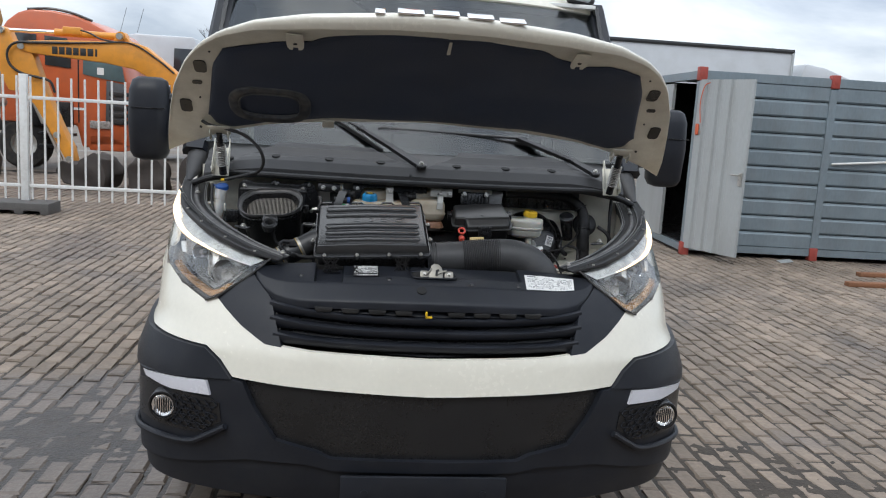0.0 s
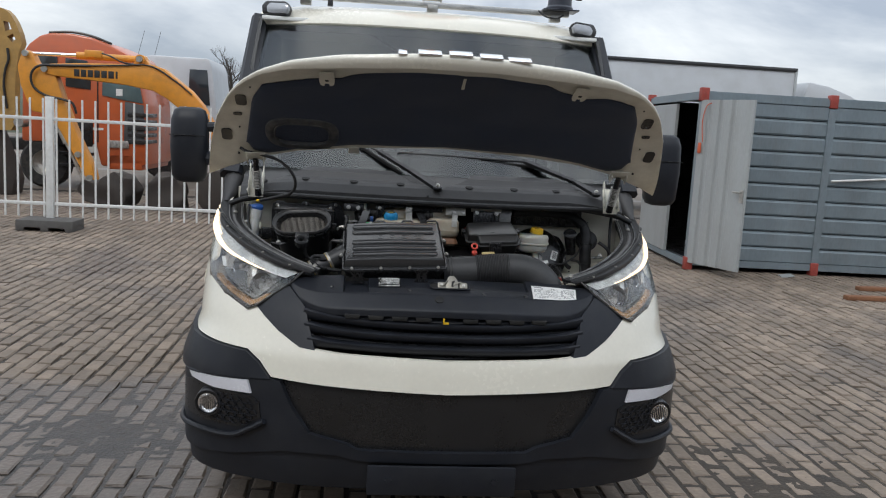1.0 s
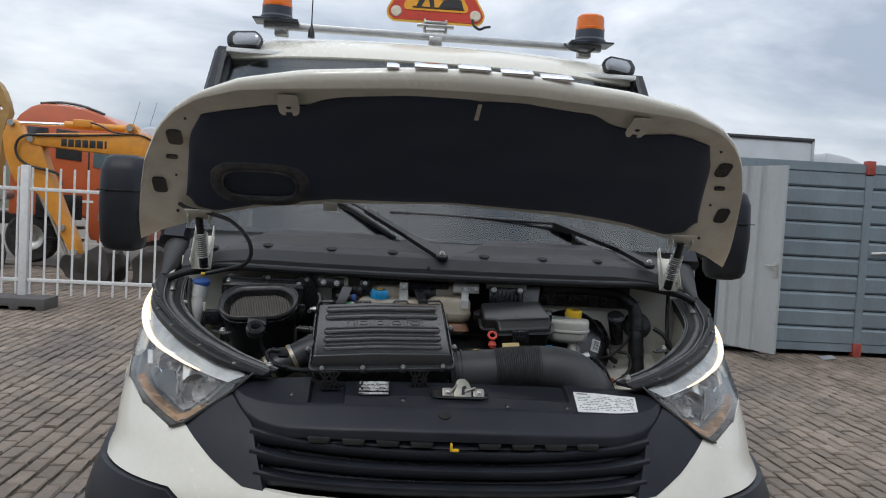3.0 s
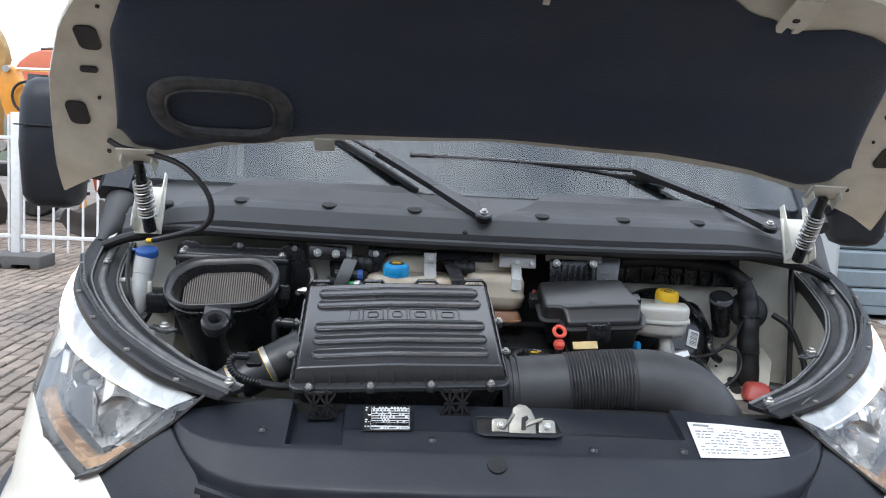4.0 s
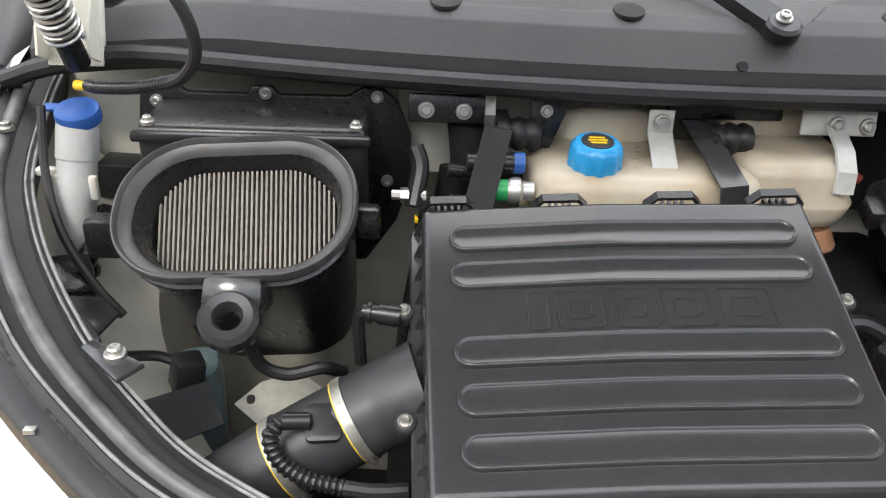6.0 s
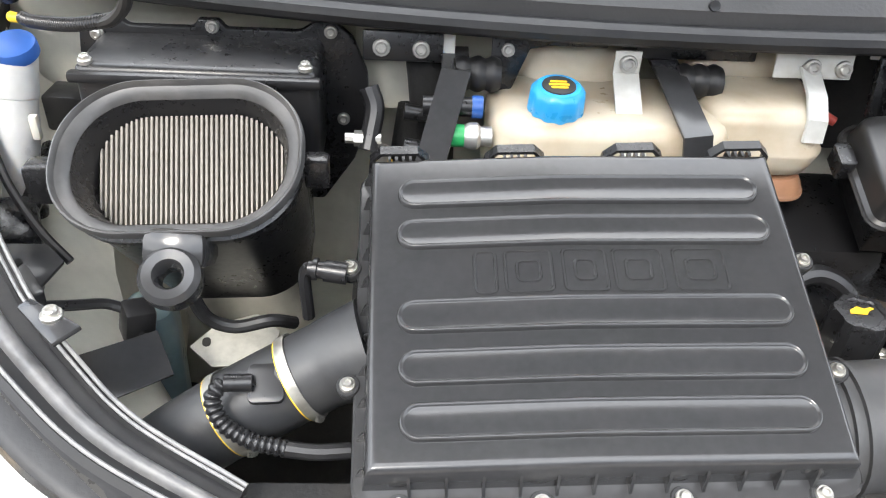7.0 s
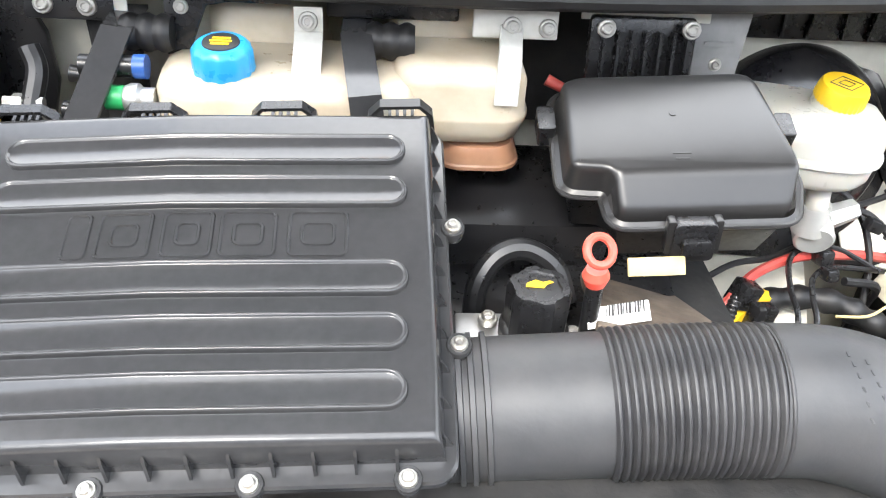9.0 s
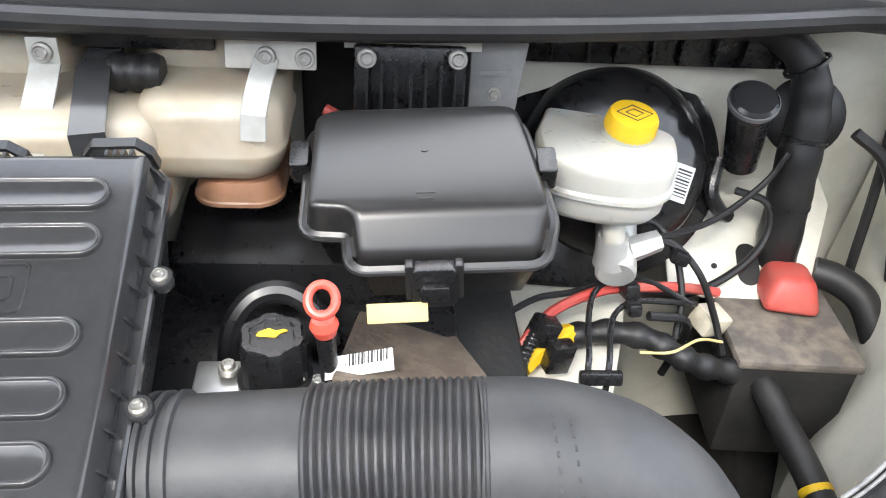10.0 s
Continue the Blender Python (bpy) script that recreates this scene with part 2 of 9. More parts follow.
def thing(name, at, label, category, group="", kind=""):
    e = new(name)
    e.location = at
    e.empty_display_size = 0.2
    return tagged(e, label, category, group, kind)


def part(name, bm, material, parent=None, label="", sharp=34, smooth=True):
    """Links a bmesh, built in world places, as one mesh under a thing or a part."""
    if parent is not None:
        bmesh.ops.translate(bm, verts=bm.verts, vec=-Vector(root_of(parent).location))
    ob = new(name, mesh_of(name, bm, material, sharp, smooth))
    ob.parent = parent
    return tagged(ob, label)


def part_at(name, me, m, parent, label=""):
    """Another part on a shared mesh, at the world pose m."""
    ob = new(name, me)
    ob.parent = parent
    ob.matrix_basis = Matrix.Translation(-Vector(root_of(parent).location)) @ m
    return tagged(ob, label)


def B():
    return bmesh.new()


def aim(p0, p1):
    """A pose at p0 whose z axis points to p1."""
    d = Vector(p1) - Vector(p0)
    return Matrix.Translation(p0) @ d.to_track_quat("Z", "Y").to_matrix().to_4x4()


def box(bm, c, size, rot=(0, 0, 0), bevel=0.0, seg=2, taper=(1, 1)):
    m = pose(*c, *rot)
    r = bmesh.ops.create_cube(bm, size=1)
    for v in r["verts"]:
        k = taper if v.co.z > 0 else (1, 1)
        v.co = Vector((v.co.x * size[0] * k[0], v.co.y * size[1] * k[1], v.co.z * size[2]))
    if bevel:
        edges = list({e for v in r["verts"] for e in v.link_edges})
        out = bmesh.ops.bevel(bm, geom=edges, offset=bevel, segments=seg, profile=0.5, affect="EDGES", clamp_overlap=True)
        vs = {v for f in out["faces"] for v in f.verts} | {v for v in r["verts"] if v.is_valid}
        seen, todo = set(vs), list(vs)
        while todo:
            v = todo.pop()
            for e in v.link_edges:
                o = e.other_vert(v)
                if o not in seen:
                    seen.add(o)
                    todo.append(o)
        vs = seen
    else:
        vs = r["verts"]
    bmesh.ops.transform(bm, matrix=m, verts=list(vs))
    return bm


def lathe(bm, profile, m, seg=24):
    """Turns (radius, height) pairs about the z axis of the pose m; ends of radius 0 close it."""
    rings = []
    for r, h in profile:
        if r < 1e-6:
            rings.append([bm.verts.new(m @ Vector((0, 0, h)))])
        else:
            rings.append([bm.verts.new(m @ Vector((r * math.cos(2 * math.pi * i / seg), r * math.sin(2 * math.pi * i / seg), h))) for i in range(seg)])
    for a, b in zip(rings, rings[1:]):
        for i in range(seg):
            j = (i + 1) % seg
            if len(a) == 1 and len(b) == 1:
                continue
            if len(a) == 1:
                bm.faces.new((a[0], b[i], b[j]))
            elif len(b) == 1:
                bm.faces.new((a[i], a[j], b[0]))
            else:
                bm.faces.new((a[i], a[j], b[j], b[i]))
    return bm


def cyl(bm, p0, p1, r0, r1=None, seg=20, lip=0.0):
    r1 = r0 if r1 is None else r1
    h = (Vector(p1) - Vector(p0)).length
    if lip:
        prof = [(0, 0), (r0 - lip, 0), (r0, lip), (r1, h - lip), (r1 - lip, h), (0, h)]
    else:
        prof = [(0, 0), (r0, 0), (r1, h), (0, h)]
    return lathe(bm, prof, aim(p0, p1), seg)


def spline(pts, steps=8):
    """A smooth line through the points."""
    p = [Vector(q) for q in pts]
    p = [p[0] * 2 - p[1]] + p + [p[-1] * 2 - p[-2]]
    out = []
    for i in range(1, len(p) - 2):
        a, b, c, d = p[i - 1:i + 3]
        for k in range(steps):
            t = k / steps
            out.append(0.5 * (2 * b + (c - a) * t + (2 * a - 5 * b + 4 * c - d) * t * t + (3 * b - a - 3 * c + d) * t ** 3))
    return out + [p[-2]]


def along(line, up=(0, 0, 1)):
    """Places, tangents and side vectors along a line, carried without twist."""
    n = len(line)
    tan = [(line[min(i + 1, n - 1)] - line[max(i - 1, 0)]).normalized() for i in range(n)]
    u = Vector(up)
    u = (u - tan[0] * u.dot(tan[0])).normalized()
    rows = []
    for i in range(n):
        if i:
            u = u.copy()
            u.rotate(tan[i - 1].rotation_difference(tan[i]))
        u = (u - tan[i] * u.dot(tan[i])).normalized()
        rows.append((line[i], tan[i], u, tan[i].cross(u)))
    return rows


def sweep(bm, line, shape, up=(0, 0, 1), closed=True, caps=True):
    """Draws a cross-section, (side, up) pairs or a function of the step, along a line."""
    rows = along(line, up)
    rings = []
    for i, (p, t, u, s) in enumerate(rows):
        sh = shape(i / (len(rows) - 1)) if callable(shape) else shape
        rings.append([bm.verts.new(p + s * a + u * b) for a, b in sh])
    k = len(rings[0])
    for a, b in zip(rings, rings[1:]):
        for i in range(k if closed else k - 1):
            j = (i + 1) % k
            bm.faces.new((a[i], a[j], b[j], b[i]))
    if caps and closed:
        bm.faces.new(rings[0])
        bm.faces.new(rings[-1])
    return bm


def ring(r, seg=10):
    return [(r * math.cos(2 * math.pi * i / seg), r * math.sin(2 * math.pi * i / seg)) for i in range(seg)]


def tube(bm, pts, r, seg=10, steps=8, straight=False):
    line = [Vector(p) for p in pts] if straight else spline(pts, steps)
    return sweep(bm, line, (lambda t: ring(r(t), seg)) if callable(r) else ring(r, seg))


def corrugated(bm, pts, r, pitch, depth, seg=12):
    """A ribbed hose."""
    coarse = spline(pts, 40)
    length = sum((b - a).length for a, b in zip(coarse, coarse[1:]))
    n = max(12, int(length / pitch) * 6)
    acc, out, want = 0.0, [coarse[0]], length / n
    for a, b in zip(coarse, coarse[1:]):
        d = (b - a).length
        while acc + d >= want * len(out) and len(out) < n:
            out.append(a.lerp(b, (want * len(out) - acc) / max(d, 1e-9)))
        acc += d
    out.append(coarse[-1])
    rows = along(out)
    rings = []
    for i, (p, t, u, s) in enumerate(rows):
        q = r - depth * (0.5 + 0.5 * math.cos(2 * math.pi * i / 6)) ** 1.6
        rings.append([bm.verts.new(p + s * a + u * b) for a, b in ring(q, seg)])
    for a, b in zip(rings, rings[1:]):
        for i in range(seg):
            j = (i + 1) % seg
            bm.faces.new((a[i], a[j], b[j], b[i]))
    bm.faces.new(rings[0])
    bm.faces.new(rings[-1])
    return bm


def prism(bm, poly, depth, m, bevel=0.0):
    """A flat polygon in the xy plane of the pose m, given thickness along its z axis."""
    sub = bmesh.new()
    f = sub.faces.new([sub.verts.new((x, y, 0)) for x, y in poly])
    ex = bmesh.ops.extrude_face_region(sub, geom=[f])
    bmesh.ops.translate(sub, verts=[v for v in ex["geom"] if isinstance(v, bmesh.types.BMVert)], vec=(0, 0, depth))
    bmesh.ops.recalc_face_normals(sub, faces=sub.faces)
    if bevel:
        bmesh.ops.bevel(sub, geom=list(sub.edges), offset=bevel, segments=2, profile=0.5, affect="EDGES", clamp_overlap=True)
    bmesh.ops.triangulate(sub, faces=[g for g in sub.faces if len(g.verts) > 4])
    bmesh.ops.transform(sub, matrix=m, verts=sub.verts)
    merge(bm, sub)
    return bm


def merge(bm, sub):
    me = bpy.data.meshes.new("scratch")
    sub.to_mesh(me)
    sub.free()
    bm.from_mesh(me)
    bpy.data.meshes.remove(me)
    return bm


def sheet(bm, rows):
    """Faces between rows of places."""
    vs = [[bm.verts.new(p) for p in r] for r in rows]
    for a, b in zip(vs, vs[1:]):
        for i in range(len(a) - 1):
            bm.faces.new((a[i], a[i + 1], b[i + 1], b[i]))
    return vs


def solid(bm, top, under):
    """A closed shell between two equal grids of places."""
    a, b = sheet(bm, top), sheet(bm, under)
    n, k = len(a), len(a[0])
    rim = [(0, j) for j in range(k)] + [(i, k - 1) for i in range(1, n)] + [(n - 1, j) for j in range(k - 2, -1, -1)] + [(i, 0) for i in range(n - 2, 0, -1)]
    for p, q in zip(rim, rim[1:] + rim[:1]):
        bm.faces.new((a[p[0]][p[1]], b[p[0]][p[1]], b[q[0]][q[1]], a[q[0]][q[1]]))
    return bm


def rounded(w, h, r, n=6):
    """The outline of a rounded rectangle about the origin."""
    r = min(r, w / 2 - 1e-4, h / 2 - 1e-4)
    out = []
    for cx, cy, a0 in ((w / 2 - r, h / 2 - r, 0), (-w / 2 + r, h / 2 - r, 90), (-w / 2 + r, -h / 2 + r, 180), (w / 2 - r, -h / 2 + r, 270)):
        for k in range(n + 1):
            a = radians(a0 + 90 * k / n)
            out.append((cx + r * math.cos(a), cy + r * math.sin(a)))
    return out


def curve_at(table, x):
    """A value between the rows of an (x, value) table."""
    return float(np.interp(x, [t[0] for t in table], [t[1] for t in table]))


def bolt_mesh(r=0.0068, h=0.0055):
    bm = B()
    lathe(bm, [(0, -0.004), (r * 1.45, -0.004), (r * 1.5, 0.0), (r * 1.35, 0.0015), (r, 0.0015), (r, h), (r * 0.8, h + 0.0015), (r * 0.55, h + 0.0015), (r * 0.45, h - 0.0005), (0, h - 0.0005)], Matrix.Identity(4), 12)
    return mesh_of("bolt", bm, STEEL, 30)


def loft(bm, rings, m, cap_first=False, cap_last=True):
    """Skins a stack of (outline, height) in the pose m."""
    vs = [[bm.verts.new(m @ Vector((x, y, h))) for x, y in o] for o, h in rings]
    for a, b in zip(vs, vs[1:]):
        for i in range(len(a)):
            j = (i + 1) % len(a)
            bm.faces.new((a[i], a[j], b[j], b[i]))
    if cap_first:
        bm.faces.new(vs[0])
    if cap_last:
        bm.faces.new(vs[-1])
    return bm


BOLT, SMALL_BOLT = bolt_mesh(), bolt_mesh(0.0052, 0.0045)


# ---- the yard: ground ----
JOINT = surface("dark_sandy_joint", (0.036, 0.029, 0.023), 0.95, spread=0.35, scale=2.0, fine=60, bump=0.6, in_world=True)
bm = B()
sheet(bm, [[Vector((x, y, -0.013)) for x in (-700, -40, 40, 700)] for y in (-600, -40, 40, 900)])
tagged(new("ground", mesh_of("ground", bm, JOINT, smooth=False)), "dark sandy bedding that reaches to the horizon under the paving", "ground", kind="structure")
# an unseen wall added behind the camera; it dims light and reflections from there
bm = B()
box(bm, (0, -11.0, 3.2), (90, 0.4, 6.4))
tagged(new("unseen_wall", mesh_of("unseen_wall", bm, surface("dull_dark_grey_unseen_wall", (0.07, 0.075, 0.085), 0.7, spread=0.15, scale=0.6, fine=6, in_world=True), smooth=False)), "plain dark grey wall, added unseen behind the camera", "wall", kind="structure")


# ---- the van: body and front ----
van = thing("van", (0, 1.6, 0), "cream white van, bonnet propped open, parked on brick paving", "van")
HALF, BEND, DEEPNESS = 1.005, 2.6, 0.62
NOSE = [(0.2, 0.06), (0.35, 0.01), (0.5, 0.0), (0.66, 0.0), (0.78, 0.03), (0.9, 0.09), (1.0, 0.16), (1.05, 0.22), (1.2, 0.40), (1.35, 0.6)]


def nose(a, z, off=0.0):
    """A place on the van's rounded front: a is the way round from its middle (degrees, past 90 along the side), z the height."""
    s, q = (1 if a >= 0 else -1), abs(a)

    def flat(q):
        if q <= 90:
            c, n = math.cos(radians(q)), math.sin(radians(q))
            return Vector((HALF * n ** (2 / BEND), DEEPNESS * (1 - max(c, 0) ** (2 / BEND)), 0))
        return Vector((HALF, DEEPNESS + (q - 90) * 0.02, 0))
    p, d = flat(q), flat(min(q + 0.5, 140)) - flat(max(q - 0.5, 0))
    out = Vector((d.y, -d.x, 0)).normalized()
    flare = 0.045 * min(1, max(0, (0.84 - z) / 0.14)) * min(1, max(0, (q - 42) / 30))      # the bumper stands proud at its corners
    p = p + Vector((0, curve_at(NOSE, z), z)) + out * (off + flare)
    return Vector((p.x * s, p.y, p.z))


def skin(bm, poly, off=0.0, thick=0.012, side=1, step=4.0):
    """A panel on the van's front whose outline is given as (way round, height) pairs."""
    sub = bmesh.new()
    k = 60.0
    sub.faces.new([sub.verts.new((a, z * k, 0)) for a, z in poly])
    bmesh.ops.triangulate(sub, faces=list(sub.faces), ngon_method="EAR_CLIP")
    a0, a1 = min(p[0] for p in poly), max(p[0] for p in poly)
    z0, z1 = min(p[1] for p in poly) * k, max(p[1] for p in poly) * k
    for lo, hi, no in ((a0, a1, (1, 0, 0)), (z0, z1, (0, 1, 0))):
        for i in range(1, int((hi - lo) / step) + 1):
            c = lo + i * step
            bmesh.ops.bisect_plane(sub, geom=sub.verts[:] + sub.edges[:] + sub.faces[:], plane_co=(c * no[0], c * no[1], 0), plane_no=no)
    flat = {v: (v.co.x, v.co.y / k) for v in sub.verts}
    outer = {v: nose(side * a, z, off) for v, (a, z) in flat.items()}
    inner = {v: nose(side * a, z, off - thick) for v, (a, z) in flat.items()}
    va = {v: bm.verts.new(outer[v]) for v in sub.verts}
    vb = {v: bm.verts.new(inner[v]) for v in sub.verts}
    for f in sub.faces:
        bm.faces.new([va[v] for v in f.verts])
        bm.faces.new([vb[v] for v in reversed(f.verts)])
    for e in sub.edges:
        if len(e.link_faces) == 1:
            p, q = e.verts
            bm.faces.new((va[p], va[q], vb[q], vb[p]))
    sub.free()
    return bm


def both_sides(bm, poly, off=0.0, thick=0.012, step=4.0):
    skin(bm, poly, off, thick, 1, step)
    skin(bm, poly, off, thick, -1, step)
    bmesh.ops.remove_doubles(bm, verts=bm.verts, dist=1e-5)
    return bm


# the painted band over the bumper
part("nose_panel", both_sides(B(), [(0, 0.79), (5.4, 0.794), (17.6, 0.80), (27.2, 0.813), (33.5, 0.862), (41.2, 0.934), (44.8, 0.918), (56, 0.958), (69, 1.002), (80, 1.056), (88, 1.10), (96, 1.16), (96, 0.84), (88, 0.83), (72, 0.795), (54.5, 0.787), (43.2, 0.783), (38.6, 0.747), (34.9, 0.695), (22.9, 0.686), (7.2, 0.677), (0, 0.671)], 0.0, 0.02, 3), PAINT, van, "cream white painted nose panel")
bumper = part("bumper", both_sides(B(), [(34.9, 0.688), (42, 0.678), (74, 0.650), (100, 0.635), (106, 0.36), (88, 0.34), (66, 0.331), (44.7, 0.375), (30.3, 0.416), (17.4, 0.42), (12.3, 0.402), (0, 0.401), (0, 0.443), (13, 0.445), (15.5, 0.467), (24, 0.497), (28.9, 0.596), (32.1, 0.683)], 0.004, 0.03, 3), PLASTIC, van, "grained dark grey plastic bumper")
for s in (1, -1):
    part("bumper_horn", skin(B(), [(34.9, 0.690), (38.6, 0.742), (43.2, 0.778), (54.5, 0.782), (72, 0.790), (88, 0.825), (106, 0.85), (106, 0.64), (74, 0.657), (42, 0.682)], 0.014, 0.03, s, 3), PLASTIC, van)
part("air_intake", both_sides(B(), [(0, 0.672), (22, 0.686), (32.5, 0.686), (28.9, 0.59), (24, 0.49), (15.5, 0.46), (13, 0.44), (0, 0.438)], -0.020, 0.02), BLACK, van, "recessed black lower air intake")
part("spoiler", both_sides(B(), [(0, 0.398), (12.3, 0.399), (17.4, 0.416), (30.3, 0.412), (44.7, 0.371), (66, 0.327), (96, 0.345), (96, 0.28), (66, 0.25), (20, 0.27), (0, 0.285)], -0.012, 0.03), PLASTIC, van)
bm = B()
box(bm, (0, -0.022, 0.345), (0.56, 0.014, 0.115), bevel=0.005)
for x in (-0.2, 0.2):
    cyl(bm, (x, -0.026, 0.345), (x, -0.034, 0.345), 0.012, seg=12)
part("plate_holder", bm, PLASTIC, van, "empty black number plate holder")
for s in (1, -1):
    bm = B()
    tube(bm, [nose(s * a, z, 0.014) for a, z in ((92, 0.41), (75, 0.425), (60, 0.437), (47.3, 0.447), (41, 0.485), (36, 0.525))], 0.011, 8)
    tube(bm, [nose(s * a, z, 0.004) for a, z in ((100, 0.64), (74, 0.653), (56, 0.668), (42, 0.681))], 0.006, 6)
    part("ridge", bm, PLASTIC, bumper)
for s in (1, -1):
    pocket = part("fog_pocket", skin(B(), [(74, 0.60), (66, 0.622), (40.7, 0.612), (38.1, 0.60), (37.5, 0.536), (45.3, 0.482), (61.2, 0.476), (74, 0.48)], 0.008, 0.02, s), BLACK, bumper, "black pocket with a honeycomb mesh")
    for r in range(5):
        for c in range(7):
            a, z = 40 + c * 3.0 + (r % 2) * 1.5, 0.505 + r * 0.022
            if a < 56 and (a - 40) * 0.0015 + z < 0.614 and z > 0.49 + max(0, 42 - a) * 0.01:
                loop = [nose(s * (a + 1.45 * math.cos(radians(60 * i))), z + 0.0115 * math.sin(radians(60 * i)), 0.010) for i in range(7)]
                part("honeycomb_cell", sweep(B(), loop, [(-0.0014, 0), (0.0014, 0), (0.0014, 0.004), (-0.0014, 0.004)], up=nose(s * a, z, 1) - nose(s * a, z, 0)), PLASTIC, pocket)
    part("daytime_lamp", skin(B(), [(68, 0.650), (42, 0.672), (40.7, 0.625), (54, 0.620), (66, 0.631)], 0.014, 0.012, s), surface("grey_white_lamp_strip", (0.62, 0.62, 0.66), 0.2, spread=0.05, bump=0.01), van, "unlit greyish white daytime lamp strip")
    fp, fo = nose(s * 56.0, 0.556, 0.018), nose(s * 56.0, 0.556, 0.07)
    d = ((fo - fp).normalized() + Vector((0, -2.6, 0))).normalized()
    fog = part("fog_lamp", lathe(B(), [(0, -0.06), (0.064, -0.06), (0.054, 0.008), (0.051, 0.014), (0.045, 0.014), (0.041, 0.006), (0, 0.002)], aim(fp, fp + d), 28), BLACK, van, "round clear fog lamp in a black bezel")
    bm = B()
    lathe(bm, [(0.040, 0.004), (0.036, 0.003), (0.03, -0.002), (0.018, -0.012), (0.0, -0.016)], aim(fp + d * 0.008, fp + d), 24)
    for i in range(-4, 5):
        w = math.sqrt(max(0.0, 0.034 ** 2 - (i * 0.0075) ** 2))
        box(bm, fp + d * 0.009 + Vector((i * 0.0075, 0, 0)), (0.0025, 0.004, 2 * w))
    part("reflector", bm, CHROME, fog, "chrome reflector")
    part("lens", lathe(B(), [(0.037, 0.014), (0.03, 0.019), (0.015, 0.023), (0, 0.024)], aim(fp, fp + d), 24), LENS, fog)

# grille
for s in (1, -1):
    part("grille_side", skin(B(), [(41.2, 0.934), (31.6, 1.019), (28.3, 0.974), (27.0, 0.958), (26.4, 0.945), (26.0, 0.915), (25.2, 0.870), (23.4, 0.806), (27.2, 0.811), (33.5, 0.860)], 0.001, 0.03, s, 3), PLASTIC, van, "dark grey plastic grille side")
part("grille_back", both_sides(B(), [(0, 0.785), (25, 0.815), (28, 0.93), (22, 0.935), (0, 0.94)], -0.055, 0.01), BLACK, van)
def slat_shape(t):
    """The slat's section: it grows towards both ends until the gaps close."""
    k = (1 + 0.55 * max(0, (abs(2 * t - 1) - 0.72) / 0.28) ** 1.4)
    return [(-0.034, -0.013 * k), (0.004, -0.014 * k), (0.011, -0.009 * k), (0.017, 0.006), (0.016, 0.011 * k), (0.010, 0.014 * k), (-0.034, 0.012 * k)]


for zc, ze, reach in ((0.819, 0.826, 25.6), (0.861, 0.871, 26.6), (0.902, 0.914, 26.9)):
    line = [nose(a, zc + (ze - zc) * (abs(a) / 19) ** 2, -0.022 + 0.0020 * max(0, (abs(a) - 14) / (reach - 14)) ** 1.6) for a in np.linspace(-reach, reach, 61)]
    part("grille_slat", sweep(B(), line, slat_shape, up=(0, 0, 1)), PLASTIC, van)
part("grille_strip", both_sides(B(), [(0, 0.918), (26.5, 0.928), (26.8, 0.946), (0, 0.950)], -0.012, 0.01), PLASTIC, van)
# near-black blocks stand in for the dark of the notches below the lip
for x in np.linspace(-0.36, 0.36, 9):
    if abs(x) > 0.06:
        bm = B()
        p = nose(math.degrees(math.asin((abs(x) / HALF) ** 1.3)) * (1 if x > 0 else -1), 0.931)
        box(bm, p + Vector((0, 0.004, 0)), (0.050, 0.03, 0.016), bevel=0.003, taper=(1.25, 1))
        part("grille_notch", bm, DEEP, van)
bm = B()
box(bm, (-0.006, 0.082, 0.926), (0.022, 0.012, 0.006), bevel=0.001)
box(bm, (-0.015, 0.082, 0.934), (0.006, 0.012, 0.020), bevel=0.001)
part("release_catch", bm, YELLOW, van, "small yellow bonnet release catch")

# top cover between grille and engine bay
def cover_height(x, t, front):
    """The cover's height: t runs from its front edge to its rear."""
    q = abs(x)
    z = front + (1.060 - 0.02 * (q / 0.6) ** 2 - front) * curve_at(RISE, t)
    if -0.398 < x < -0.300 and t > 0.34:                 # the pocket for the air box foot
        return z - 0.026
    if -0.300 <= x < 0.335 and t > 0.545:                # the sunken middle
        return z - 0.012 * min(1, (t - 0.545) * 12)
    return z


bm = B()
FRONT_Z = [(0, 0.962), (0.20, 0.960), (0.36, 0.953), (0.45, 0.949), (0.49, 0.951), (0.529, 0.960), (0.566, 0.979), (0.605, 1.019)]
RISE = [(0, 0), (0.012, 0.07), (0.035, 0.12), (0.26, 0.515), (0.28, 0.545), (0.30, 0.565), (1.0, 1.0)]     # a rolled lip, a plain slope, a crease, then a gently rising shelf


def cover_front(q):
    """The middle of the cover's lip, which stands a little forward of the grille."""
    f = nose(math.degrees(math.asin((q / HALF) ** 1.3)), curve_at(FRONT_Z, q))
    return f - Vector((0, 0.032 * max(0, 1 - (q / 0.5) ** 2), 0))



BACK_Y = [(0, 0.335), (0.42, 0.335), (0.50, 0.315), (0.605, 0.275)]
top, under = [], []
for x in np.linspace(-0.605, 0.605, 243):
    q = abs(x)
    f = cover_front(q)
    row = []
    for t in [0, 0.006, 0.012, 0.022, 0.035, 0.06, 0.10, 0.15, 0.20, 0.24, 0.26, 0.27, 0.28, 0.29, 0.30, 0.335, 0.345, 0.4, 0.5, 0.545, 0.55, 0.6, 0.635, 0.7, 0.8, 0.9, 1.0]:
        y = f.y + (curve_at(BACK_Y, q) - f.y) * t
        z = cover_height(x, t, f.z)
        row.append(Vector((x, y, z)))
    top.append(row)
    under.append([p - Vector((0, 0, 0.02)) for p in row])
